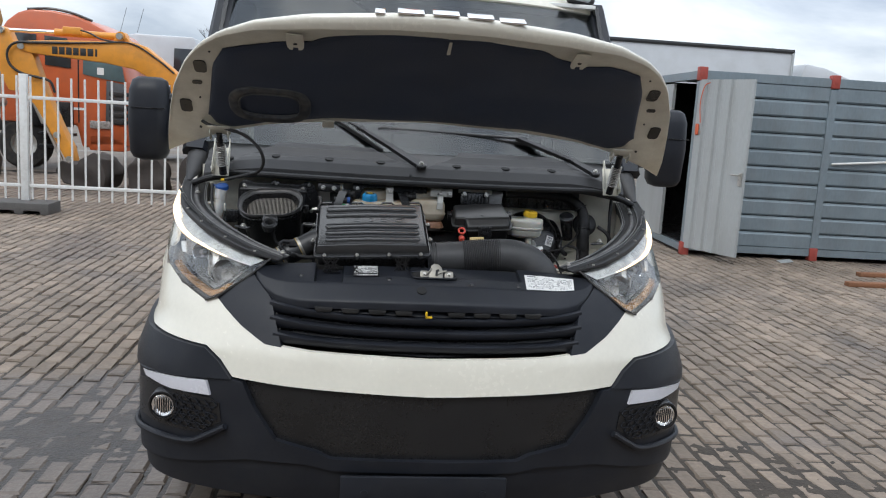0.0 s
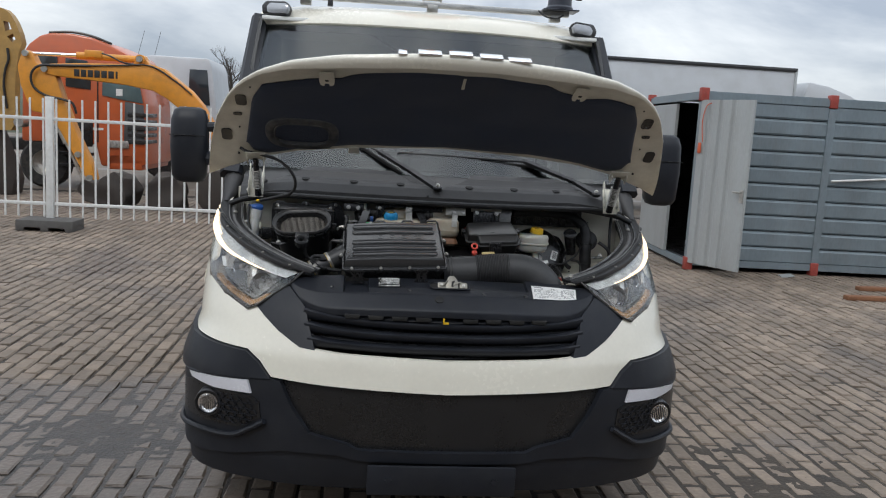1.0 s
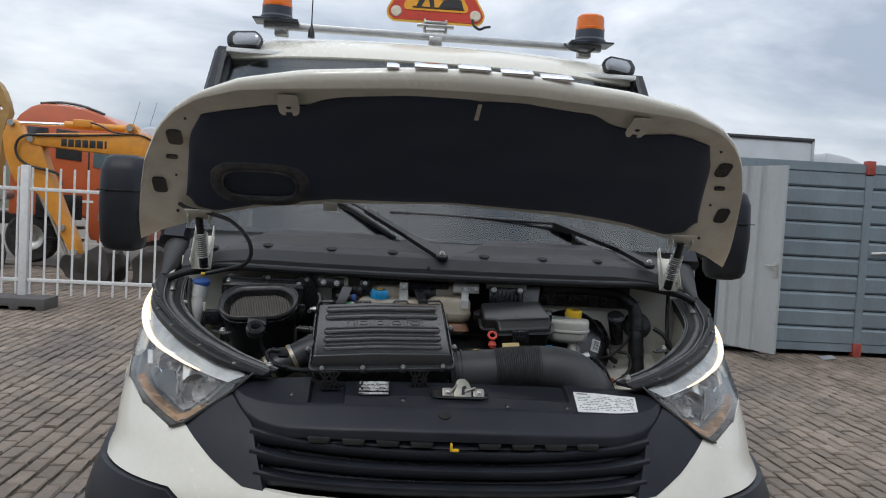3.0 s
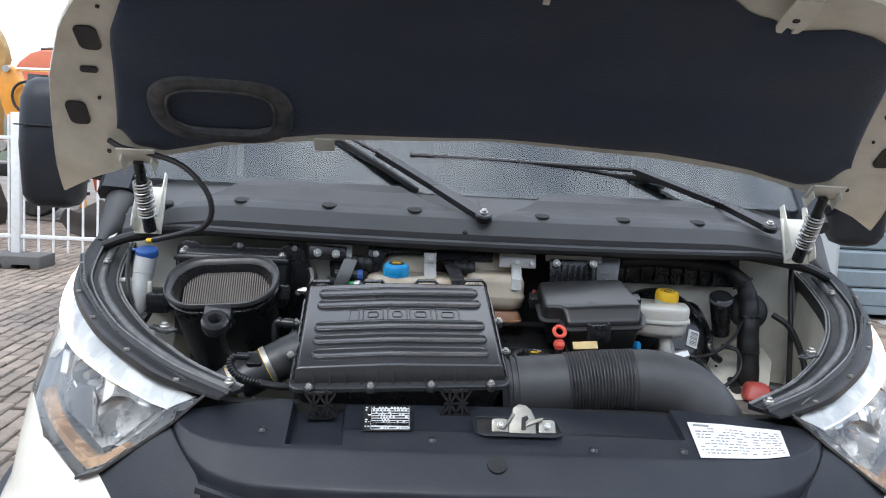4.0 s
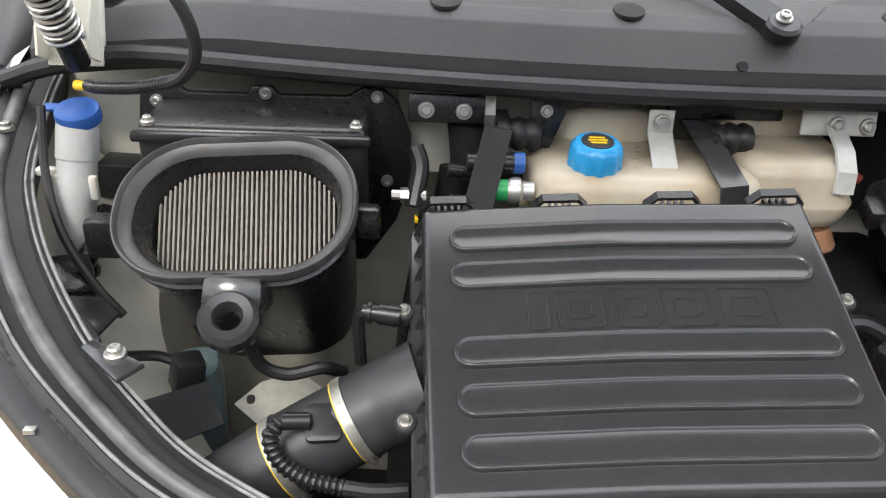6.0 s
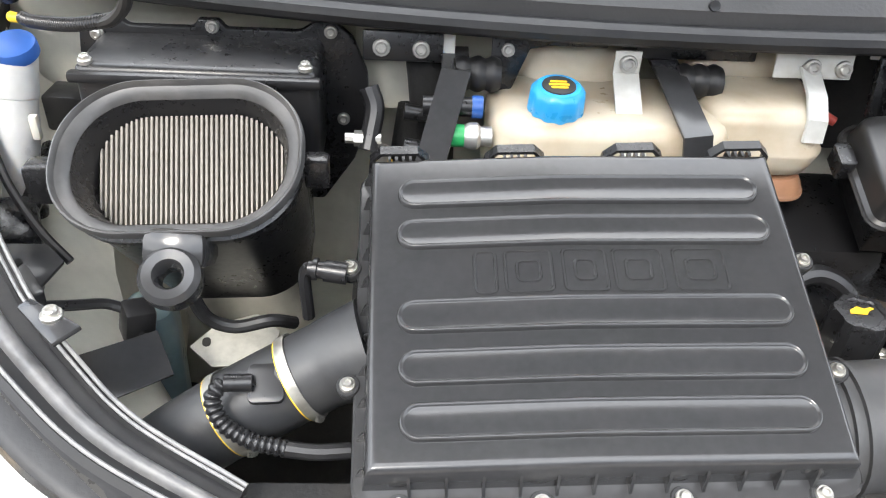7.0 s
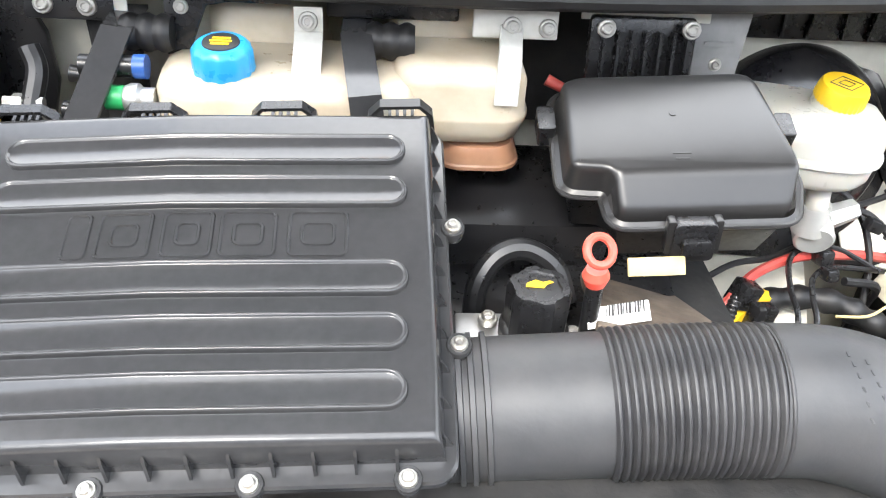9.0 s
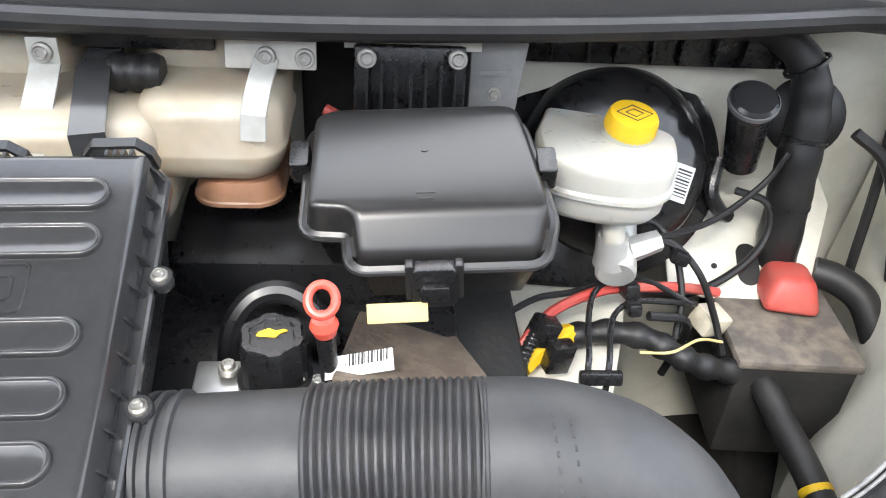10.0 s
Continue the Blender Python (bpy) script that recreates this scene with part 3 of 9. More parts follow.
top_cover = part("top_cover", solid(bm, top, under), PLASTIC, van, "dark plastic cover behind the grille")


def on_cover(x, y):
    q = abs(x)
    f = cover_front(q)
    t = min(1, max(0, (y - f.y) / (curve_at(BACK_Y, q) - f.y)))
    return cover_height(x, t, f.z)


def lies_on(x0, y0, x1, y1, lift, nx=8, ny=6, skew=0.0):
    """A thin sheet that follows the cover."""
    up = [[Vector((x0 + (x1 - x0) * i / nx + skew * j / ny, y0 + (y1 - y0) * j / ny, on_cover(x0 + (x1 - x0) * i / nx, y0 + (y1 - y0) * j / ny) + lift)) for j in range(ny + 1)] for i in range(nx + 1)]
    return solid(B(), up, [[p - Vector((0, 0, 0.0012)) for p in r] for r in up])


def on_shelf(x0, t0, x1, t1, lift, nx=8, ny=4):
    """A thin sheet on the cover's shelf, behind the crease."""
    up = []
    for x in np.linspace(x0, x1, nx + 1):
        f = cover_front(abs(x))
        up.append([Vector((x + 0.02 * (t - 0.3), f.y + (curve_at(BACK_Y, abs(x)) - f.y) * t, cover_height(x, t, f.z) + lift)) for t in np.linspace(t0, t1, ny + 1)])
    return solid(B(), up, [[p - Vector((0, 0, 0.0012)) for p in r] for r in up])


sticker = part("sticker", on_shelf(0.345, 0.30, 0.525, 0.80, 0.003), PAPER, top_cover, "white printed service sticker")
bm = B()
rnd = random.Random(5)
for r in range(10):
    u, x = 0.755 - r * 0.044, 0.354
    while x < 0.515:
        w = rnd.uniform(0.003, 0.012) if r else 0.032
        if rnd.random() < 0.72 or not r:
            merge(bm, on_shelf(x, u - (0.006 if r else 0.012), min(x + w, 0.518), u + (0.004 if r else 0.010), 0.0042, 2, 1))
        if not r:
            break
        x += w + 0.003
part("print", bm, surface("grey_print", (0.25, 0.25, 0.25), 0.5, bump=0), sticker)


def leaned(bm, y0=0.226, k=0.19):
    """Tips a sheet on the cover up towards its rear edge."""
    for v in bm.verts:
        v.co.z += k * (v.co.y - y0)
    return bm


plate = part("data_plate", leaned(lies_on(-0.266, 0.226, -0.176, 0.300, 0.004, 6, 4)), BLACK, top_cover, "small black data plate with white print")
bm = B()
for r in range(12):
    y, x = 0.295 - r * 0.0058, -0.262
    merge(bm, lies_on(-0.250, y - 0.0028, -0.181, y - 0.0023, 0.0055, 4, 1))
    while x < -0.186:
        w = rnd.uniform(0.002, 0.006)
        if rnd.random() < (0.75 if -0.236 < x < -0.216 or r < 2 else 0.22):
            merge(bm, lies_on(x, y - 0.0009, min(x + w, -0.180), y + 0.0009, 0.0055, 2, 1))
        x += w + 0.0022
for x in (-0.251, -0.181):
    merge(bm, lies_on(x - 0.0003, 0.229, x + 0.0003, 0.297, 0.0055, 1, 4))
part("print", leaned(bm), PAPER, plate)
for x, y in ((-0.445, 0.245), (-0.14, 0.205), (0.148, 0.19), (0.318, 0.205)):
    part("cover_clip", lathe(B(), [(0.0, 0.004), (0.006, 0.004), (0.008, 0.002), (0.010, -0.004), (0.0, -0.004)], pose(x, y, on_cover(x, y)), 14), BLACK, top_cover)
part("grommet", lathe(B(), [(0.0, 0.0032), (0.0150, 0.0032), (0.0160, 0.0036), (0.017, 0.0030), (0.018, -0.004)], pose(-0.030, 0.148, on_cover(-0.030, 0.148), 34, 0, 0), 18), DEEP, top_cover)

# bonnet latch in its recess
LX, LY = 0.018, 0.252
lz = on_cover(LX, LY)
lean = math.degrees(math.atan2(on_cover(LX, LY + 0.033) - on_cover(LX, LY - 0.033), 0.066))
LATCH = pose(LX, LY, max(on_cover(LX + dx, LY + dy) - dy * math.tan(radians(lean)) for dx in (-0.07, 0, 0.07) for dy in (-0.035, 0, 0.035)), lean, 0, 0)
# a dark plate laid on the cover stands in for the shaded recess
latch = part("latch", prism(B(), rounded(0.150, 0.076, 0.020), 0.002, LATCH @ pose(0, 0, 0.002)), DEEP, van, "zinc plated bonnet latch in a black recess")
rim = [LATCH @ Vector((x, y, 0.005)) for x, y in rounded(0.158, 0.084, 0.022, 5)]
part("recess_rim", sweep(B(), rim + rim[:1], ring(0.0026, 6), up=(0, 0, 1), caps=False), PLASTIC, latch)
HOOK = surface("worn_zinc_steel", (0.26, 0.25, 0.22), 0.45, 0.8, spread=0.25, scale=40, bump=0.15, dirt=(0.20, 0.16, 0.10), dirt_amount=0.45)
UPRIGHT = pose(LX + 0.006, LY - 0.012, lz + 0.020, 56, 0, 0) @ Matrix.Scale(0.86, 4)
part("latch_hook", prism(B(), [(-0.028, -0.030), (0.030, -0.030), (0.030, 0.010), (0.022, 0.030), (0.010, 0.041), (-0.006, 0.043), (-0.018, 0.034), (-0.022, 0.012), (-0.028, 0.004)], 0.006, UPRIGHT, 0.002), HOOK, latch, "worn zinc hook plate")
part("hook_slot", prism(B(), [(-0.004, -0.014), (0.006, -0.014), (0.006, 0.004), (0.013, 0.010), (0.010, 0.018), (-0.002, 0.012)], 0.002, UPRIGHT @ pose(0.002, 0, 0.0062)), DEEP, latch)
part("latch_pawl", prism(B(), [(-0.004, -0.008), (0.034, 0.006), (0.036, 0.013), (0.006, 0.006)], 0.005, UPRIGHT @ pose(0.010, 0, 0.0075), 0.0015), HOOK, latch)
for x in (-0.046, 0.055):
    part("latch_lug", prism(B(), rounded(0.036, 0.034, 0.008), 0.006, UPRIGHT @ pose(x, -0.006, -0.004), 0.002), HOOK, latch)
    part_at("bolt", SMALL_BOLT, UPRIGHT @ pose(x, -0.004, 0.004), latch)
part("latch_spring", tube(B(), [UPRIGHT @ Vector(q) for q in ((-0.040, -0.012, 0.006), (-0.028, 0.004, 0.010), (-0.018, 0.020, 0.008))], 0.003, 8), HOOK, latch)

# headlamps
HEAD = [(44.8, 0.922), (56, 0.962), (69, 1.006), (80, 1.06), (86, 1.12), (90, 1.20), (88, 1.262), (75, 1.232), (61.7, 1.196), (53.5, 1.166), (46.3, 1.133), (41, 1.114), (36.1, 1.096), (31.5, 1.078), (27.8, 1.064), (31.4, 1.023), (40.9, 0.939)]


def shrunk(poly, k, shift=(0, 0)):
    ca, cz = sum(p[0] for p in poly) / len(poly), sum(p[1] for p in poly) / len(poly)
    return [(ca + (a - ca) * k + shift[0], cz + (z - cz) * k + shift[1]) for a, z in poly]


SMOKED = surface("smoky_grey_lamp_wall", (0.07, 0.067, 0.063), 0.3, 0.3, spread=0.2, scale=20, bump=0.02)
SILVER = surface("silvered_lamp_inside", (0.34, 0.32, 0.30), 0.28, 0.3, spread=0.12, scale=25, bump=0.02)
BLADE = surface("polished_white_reflector", (0.80, 0.80, 0.79), 0.16, 0.35, spread=0.08, scale=20, bump=0.02)
GREYLENS = surface("hazy_grey_light_guide", (0.46, 0.46, 0.445), 0.26, 0.05, spread=0.22, scale=14, fine=60, bump=0.08, coat=0.4)
ORANGE = surface("amber_indicator_reflector", (0.32, 0.17, 0.065), 0.25, 0.4, spread=0.2, scale=30, bump=0.03)
for s in (1, -1):
    lamp = part("headlamp", skin(B(), shrunk(HEAD, 0.80, (0, -0.012)), -0.062, 0.01, s), SILVER, van, "large swept back headlamp with its side light lit")
    bm = B()
    edge = [nose(s * a, z, 0.001) for a, z in HEAD] + [nose(s * HEAD[0][0], HEAD[0][1], 0.001)]
    sweep(bm, edge, [(-0.0025, -0.012), (0.0025, -0.012), (0.0025, 0.002), (-0.0025, 0.002)])
    wall_t, wall_b = [], []
    ring_pts = HEAD + HEAD[:1]
    for (a, z), (c, h) in zip(ring_pts, shrunk(HEAD, 0.84, (0, -0.010)) + shrunk(HEAD, 0.84, (0, -0.010))[:1]):
        wall_t.append(nose(s * a, z, -0.002))
        wall_b.append(nose(s * c, h, -0.066))
    sheet(bm, [wall_t, wall_b])
    part("lamp_housing", bm, SMOKED, lamp)
    part("light_guide", skin(B(), [(33, 1.038), (37, 1.047), (42, 1.060), (48, 1.073), (56, 1.088), (65, 1.112), (76, 1.155), (86, 1.190), (87, 1.250), (75, 1.226), (61.7, 1.191), (53.5, 1.161), (46.3, 1.128), (36.1, 1.091), (29.5, 1.058)], -0.006, 0.012, s, 3), GREYLENS, lamp, "pale grey upper light guide")
    bm = B()
    for band in ([(44.6, 0.930), (55, 0.966), (55, 0.977), (44.8, 0.946)], [(55, 0.966), (66, 1.003), (65.5, 1.011), (55, 0.977)], [(41.3, 0.945), (44.6, 0.930), (44.8, 0.946), (41.8, 0.956)], [(38, 0.973), (41.3, 0.945), (41.8, 0.956), (39, 0.977)]):
        skin(bm, band, -0.012, 0.022, s, 3)
    part("indicator", bm, ORANGE, lamp, "amber band along the lower edge")
    lit = part("side_light", tube(B(), [nose(s * a, z, -0.001) for a, z in ((88, 1.212), (80, 1.176), (72, 1.146), (64, 1.118), (57, 1.098), (51, 1.084), (45, 1.069), (40, 1.057))], lambda t: 0.0145 * (1 - t) ** 1.3 + 0.0022, 10), DRL, lamp, "lit warm white side light")
    part("upper_strip", tube(B(), [nose(s * a, z, -0.002) for a, z in ((88, 1.234), (81, 1.208), (74, 1.180), (67, 1.152))], lambda t: 0.0110 * (1 - 0.75 * t), 10), DRL, lit)
    part("guide_edge", tube(B(), [nose(s * a, z, 0.0) for a, z in ((40, 1.057), (36, 1.0475), (32.5, 1.040))], 0.0026, 8), BLADE, lamp, "thin bright edge of the light guide")
    part("mounting_lip", tube(B(), [nose(s * a, z, 0.006) for a, z in ((27.8, 1.068), (36.1, 1.102), (46.3, 1.140), (53.5, 1.173), (61.7, 1.203), (75, 1.239))], 0.005, 8), RUBBER, lamp, "black seal along the lamp")
    part("reflector", skin(B(), [(33, 1.025), (42, 0.955), (45, 0.952), (56, 0.985), (68, 1.03), (80, 1.10), (84, 1.18), (75, 1.152), (62, 1.112), (50, 1.078), (40, 1.055)], -0.066, 0.008, s, 2.5), surface("facetted_reflector", (0.42, 0.40, 0.37), 0.22, 0.7, spread=0.35, scale=40, fine=25, bump=0.4), lamp, "bright facetted reflector")
    part("reflector_blade", skin(B(), [(47.6, 1.058), (44.6, 1.064), (44.8, 1.036), (46.2, 1.020), (46.6, 1.040)], -0.030, 0.004, s, 3), BLADE, lamp, "bright white reflector blade")
    part("reflector_blade", skin(B(), [(39.0, 1.050), (37.0, 1.050), (36.6, 1.032), (38.5, 1.034)], -0.022, 0.004, s, 3), BLADE, lamp)
    part("reflector_blade", skin(B(), [(69.0, 1.066), (64.5, 1.070), (62.0, 1.04), (65.0, 1.036)], -0.030, 0.004, s, 3), BLADE, lamp)
    part("lamp_floor", skin(B(), [(66.0, 1.030), (51.0, 1.036), (45.5, 0.968), (57.5, 0.990)], -0.040, 0.004, s, 3), SMOKED, lamp, "smoky grey floor of the lamp")
    c0, c1 = nose(s * 54, 1.050, -0.065), nose(s * 54, 1.050, 0.0)
    ax = ((c1 - c0).normalized() + Vector((0, -1.0, 0.1))).normalized()
    bm = B()
    lathe(bm, [(0.034, 0.036), (0.036, 0.038), (0.038, 0.036), (0.036, 0.026), (0.030, 0.014), (0.022, 0.005), (0.012, 0.0), (0.010, -0.004), (0, -0.004)], aim(c0, c0 + ax), 28)
    part("reflector", bm, CHROME, lamp, "chrome main reflector")
    part("bulb", lathe(B(), [(0, 0.042), (0.008, 0.040), (0.010, 0.030), (0.009, -0.008), (0, -0.008)], aim(c0, c0 + ax), 14), SILVER, lamp)
    c0 = nose(s * 43.5, 1.008, -0.066)
    ax = Vector((0, -1, 0.05)).normalized()
    part("reflector", lathe(B(), [(0.040, 0.042), (0.036, 0.026), (0.028, 0.010), (0.016, 0.0), (0, -0.004)], aim(c0, c0 + ax), 26), CHROME, lamp, "small chrome reflector")
    part("bulb", lathe(B(), [(0, 0.034), (0.006, 0.032), (0.007, 0.024), (0.007, -0.004), (0, -0.004)], aim(c0, c0 + ax), 12), SILVER, lamp)
    p = nose(s * 47, 1.0, -0.02)
    bm = B()
    box(bm, p + Vector((0, 0.02, 0)), (0.004, 0.03, 0.085), (8, 0, -s * 25), 0.001)
    part("divider", bm, SILVER, lamp)
    pane = part("lens", skin(B(), HEAD, 0.0, 0.003, s, 3), LENS, lamp, "clear scratched polycarbonate lens")
    pane.visible_shadow = False

# bonnet, propped open on its hinges
HINGE, ALONG, NORMAL = Vector((0, 0.80, 1.45)), Vector((0, -0.814, 0.581)), Vector((0, 0.581, 0.814))
LIP = [(0, 0.800), (0.165, 0.792), (0.45, 0.750), (0.626, 0.697), (0.752, 0.619), (0.83, 0.54), (0.89, 0.449), (0.955, 0.30), (0.99, 0.167), (1.015, 0.05), (1.035, -0.085)]
REAR = [(0, 0.165), (0.385, 0.14), (0.62, 0.105), (0.80, 0.05), (0.95, -0.03), (1.035, -0.095)]


def lid(x, v, w=0.0):
    """A place on the open bonnet: x across, v forward from the hinge, w above its inner face."""
    bulge = 0.045 * math.sin(math.pi * min(1, max(0, v / 0.8)))
    return HINGE + Vector((x, 0, 0)) + ALONG * v + NORMAL * (w + bulge)


inner, outer = [], []
for x in [1.035 * math.sin(radians(a)) for a in np.linspace(-90, 90, 73)]:
    q = abs(x)
    lo, hi = curve_at(REAR, q), curve_at(LIP, q)
    k = curve_at([(0, 1.0), (0.45, 0.85), (0.63, 0.55), (0.75, 0.32), (0.9, 0.16), (1.035, 0.1)], q)    # the hem dies away towards the rear corners
    hem = hi - 0.045 * k
    inner.append([lid(x, lo + (hem - lo) * t, -0.034 * k * max(0, (t - 0.82) / 0.18) ** 1.5) for t in np.linspace(0, 1, 21)])
    rim = [lid(x, v, w * k) for v, w in ((hem, -0.034), (hi - 0.022 * k, -0.024), (hi - 0.007 * k, -0.012), (hi, 0.002), (hi - 0.004 * k, 0.014), (hi - 0.018 * k, 0.021))]
    outer.append(rim + [lid(x, hi - 0.018 * k + (lo - hi + 0.018 * k) * t, 0.012 + 0.009 * k * (1 - t)) for t in np.linspace(0.08, 1, 14)])
part_bonnet = part("bonnet", solid(B(), inner, [[p + NORMAL * 0.003 for p in r] for r in inner]), PRIMER, van, "cream bonnet propped open, inner side showing")
part("outer_skin", solid(B(), outer, [[p + Vector((0, 0.003, 0.001)) * (1 if i < 6 else 0) - NORMAL * (0.003 if i >= 6 else 0.0) for i, p in enumerate(r)] for r in outer]), PAINT, part_bonnet, "cream white painted outer skin", sharp=60)
bm = B()
LINE_FRONT = [(-0.845, 0.17), (-0.80, 0.42), (-0.752, 0.525), (-0.674, 0.552), (-0.53, 0.592), (-0.44, 0.602), (-0.40, 0.632), (-0.30, 0.672), (-0.18, 0.690), (0.0, 0.688), (0.03, 0.672), (0.06, 0.690), (0.155, 0.697), (0.215, 0.672), (0.26, 0.661), (0.362, 0.648), (0.43, 0.595), (0.475, 0.588), (0.52, 0.562), (0.563, 0.560), (0.616, 0.574), (0.69, 0.556), (0.752, 0.525), (0.80, 0.42), (0.845, 0.17)]
LINE_REAR = [(0, 0.18), (0.385, 0.165), (0.62, 0.125), (0.76, 0.085), (0.82, 0.10), (0.845, 0.16)]
top, under = [], []
for x in [0.845 * math.sin(radians(a)) for a in np.linspace(-90, 90, 81)]:
    q = abs(x)
    hi = curve_at(LINE_FRONT, x) + 0.006 * noise.noise((x * 22, 0, 3))
    lo = curve_at(LINE_REAR, q)
    rt, ru = [], []
    for t in np.linspace(0, 1, 29):
        v = lo + max(0.004, hi - lo) * t
        sag = 0.006 + 0.016 * math.sqrt(max(0, math.sin(math.pi * min(1, max(0, t))))) + 0.005 * noise.noise((x * 5, v * 7, 1))
        ru.append(lid(x, v, -sag))
        rt.append(lid(x, v, -0.002))
    top.append(rt)
    under.append(ru)
part("liner", solid(bm, top, under), FELT, part_bonnet, "dark navy felt sound insulation")


def on_lid(outline, x, v, w, thick=0.004):
    """A thin plate that follows the bonnet's inner face."""
    bm = B()
    near = [bm.verts.new(lid(x + a, v + b, w)) for a, b in outline]
    far = [bm.verts.new(lid(x + a, v + b, w + thick)) for a, b in outline]
    bm.faces.new(near)
    bm.faces.new(list(reversed(far)))
    for i in range(len(near)):
        j = (i + 1) % len(near)
        bm.faces.new((near[i], near[j], far[j], far[i]))
    return bm


for s in (1, -1):
    for x, v, w, h, r in ((0.926, 0.187, 0.044, 0.066, 0.014), (0.845, 0.41, 0.044, 0.066, 0.014), (0.868, 0.318, 0.036, 0.016, 0.007), (0.886, 0.072, 0.010, 0.010, 0.0045), (0.868, 0.235, 0.007, 0.007, 0.003), (0.80, 0.50, 0.008, 0.008, 0.0035)):
        part("pressed_hole", on_lid(rounded(w, h, r, 4), s * x, v, -0.0055), BLACK, part_bonnet)
    ear = part("striker_bracket", on_lid([(-0.026, 0.100), (0.026, 0.100), (0.030, 0.050), (0.028, 0.022), (0.021, 0.008), (0.010, 0.006), (0.008, 0.022), (-0.008, 0.022), (-0.010, 0.006), (-0.021, 0.008), (-0.028, 0.022), (-0.030, 0.050)], s * 0.495, 0.574, -0.030), PRIMER, part_bonnet)
    part("bracket_hole", on_lid(rounded(0.014, 0.010, 0.004, 3), s * 0.495, 0.618, -0.0315, 0.002), BLACK, ear)
part("liner_tongue", on_lid([(-0.006, 0), (0.006, 0), (0.005, 0.075), (-0.005, 0.075)], 0.029, 0.615, -0.030), PRIMER, part_bonnet)
bm = B()
box(bm, lid(-0.388, 0.15, -0.022), (0.045, 0.045, 0.004), (-35, 0, 0), 0.001)
part("liner_clip", bm, PRIMER, part_bonnet, "cream metal clip")
# soft seal pressed into the liner where it meets the filter mouth
bm = B()
loop = [lid(-0.606 + 0.134 * math.copysign(abs(math.cos(a)) ** 0.6, math.cos(a)), 0.240 + 0.077 * math.copysign(abs(math.sin(a)) ** 0.7, math.sin(a)), -0.022) for a in np.linspace(0, 2 * math.pi, 49)]
sweep(bm, loop, [(a * 1.55, b * 0.8) for a, b in ring(0.013, 10)], up=NORMAL, caps=False)
sweep(bm, [p.lerp(lid(-0.606, 0.240, -0.022), 0.15) - NORMAL * 0.008 for p in loop], ring(0.004, 8), up=NORMAL, caps=False)
part("intake_seal", bm, surface("worn_grey_seal", (0.045, 0.048, 0.055), 0.6, spread=0.6, scale=9, fine=60, bump=0.3, dirt=(0.20, 0.185, 0.155), dirt_amount=0.5), part_bonnet, "oval rubber seal worn into the liner")
for i, x in enumerate((-0.215, -0.115, 0.0, 0.115, 0.225)):
    hi = curve_at(LIP, abs(x))
    w = 0.034 if i == 0 else 0.088
    bm = B()
    box(bm, lid(x, hi - 0.004, 0.020), (w, 0.046, 0.008), (24, 0, 0), 0.003)
    part("badge_bar", bm, CHROME, part_bonnet, "chrome badge letter as a plain bar")


# ---- the van: cab, screen, roof gear, mirrors, wheels ----
def screen(x, t, off=0.0):
    """A place on the windscreen: t from 0 at its foot to 1 at the roof."""
    half = 0.94 - 0.03 * t
    bow = 0.14 * (x / half) ** 2
    return Vector((x, 0.93 + 0.67 * t + bow - off * 0.75, 1.43 + 0.76 * t + off * 0.65))


bm = B()
rows = [[screen(u * (0.94 - 0.03 * t), t) for u in np.linspace(-1, 1, 25)] for t in np.linspace(0, 1, 9)]
solid(bm, rows, [[p - Vector((0, -0.004, 0.004)) for p in r] for r in rows])
part("windscreen", bm, SCREEN, van, "sloping windscreen that mirrors the grey sky").visible_shadow = False
bm = B()
for t0, t1 in ((0.93, 1.0),):
    rows = [[screen(u * (0.94 - 0.03 * t), t, -0.008) for u in np.linspace(-1, 1, 25)] for t in (t0, t1)]
    solid(bm, rows, [[p - Vector((0, -0.003, 0.003)) for p in r] for r in rows])
part("screen_band", bm, BLACK, van, "black band along the top of the glass")
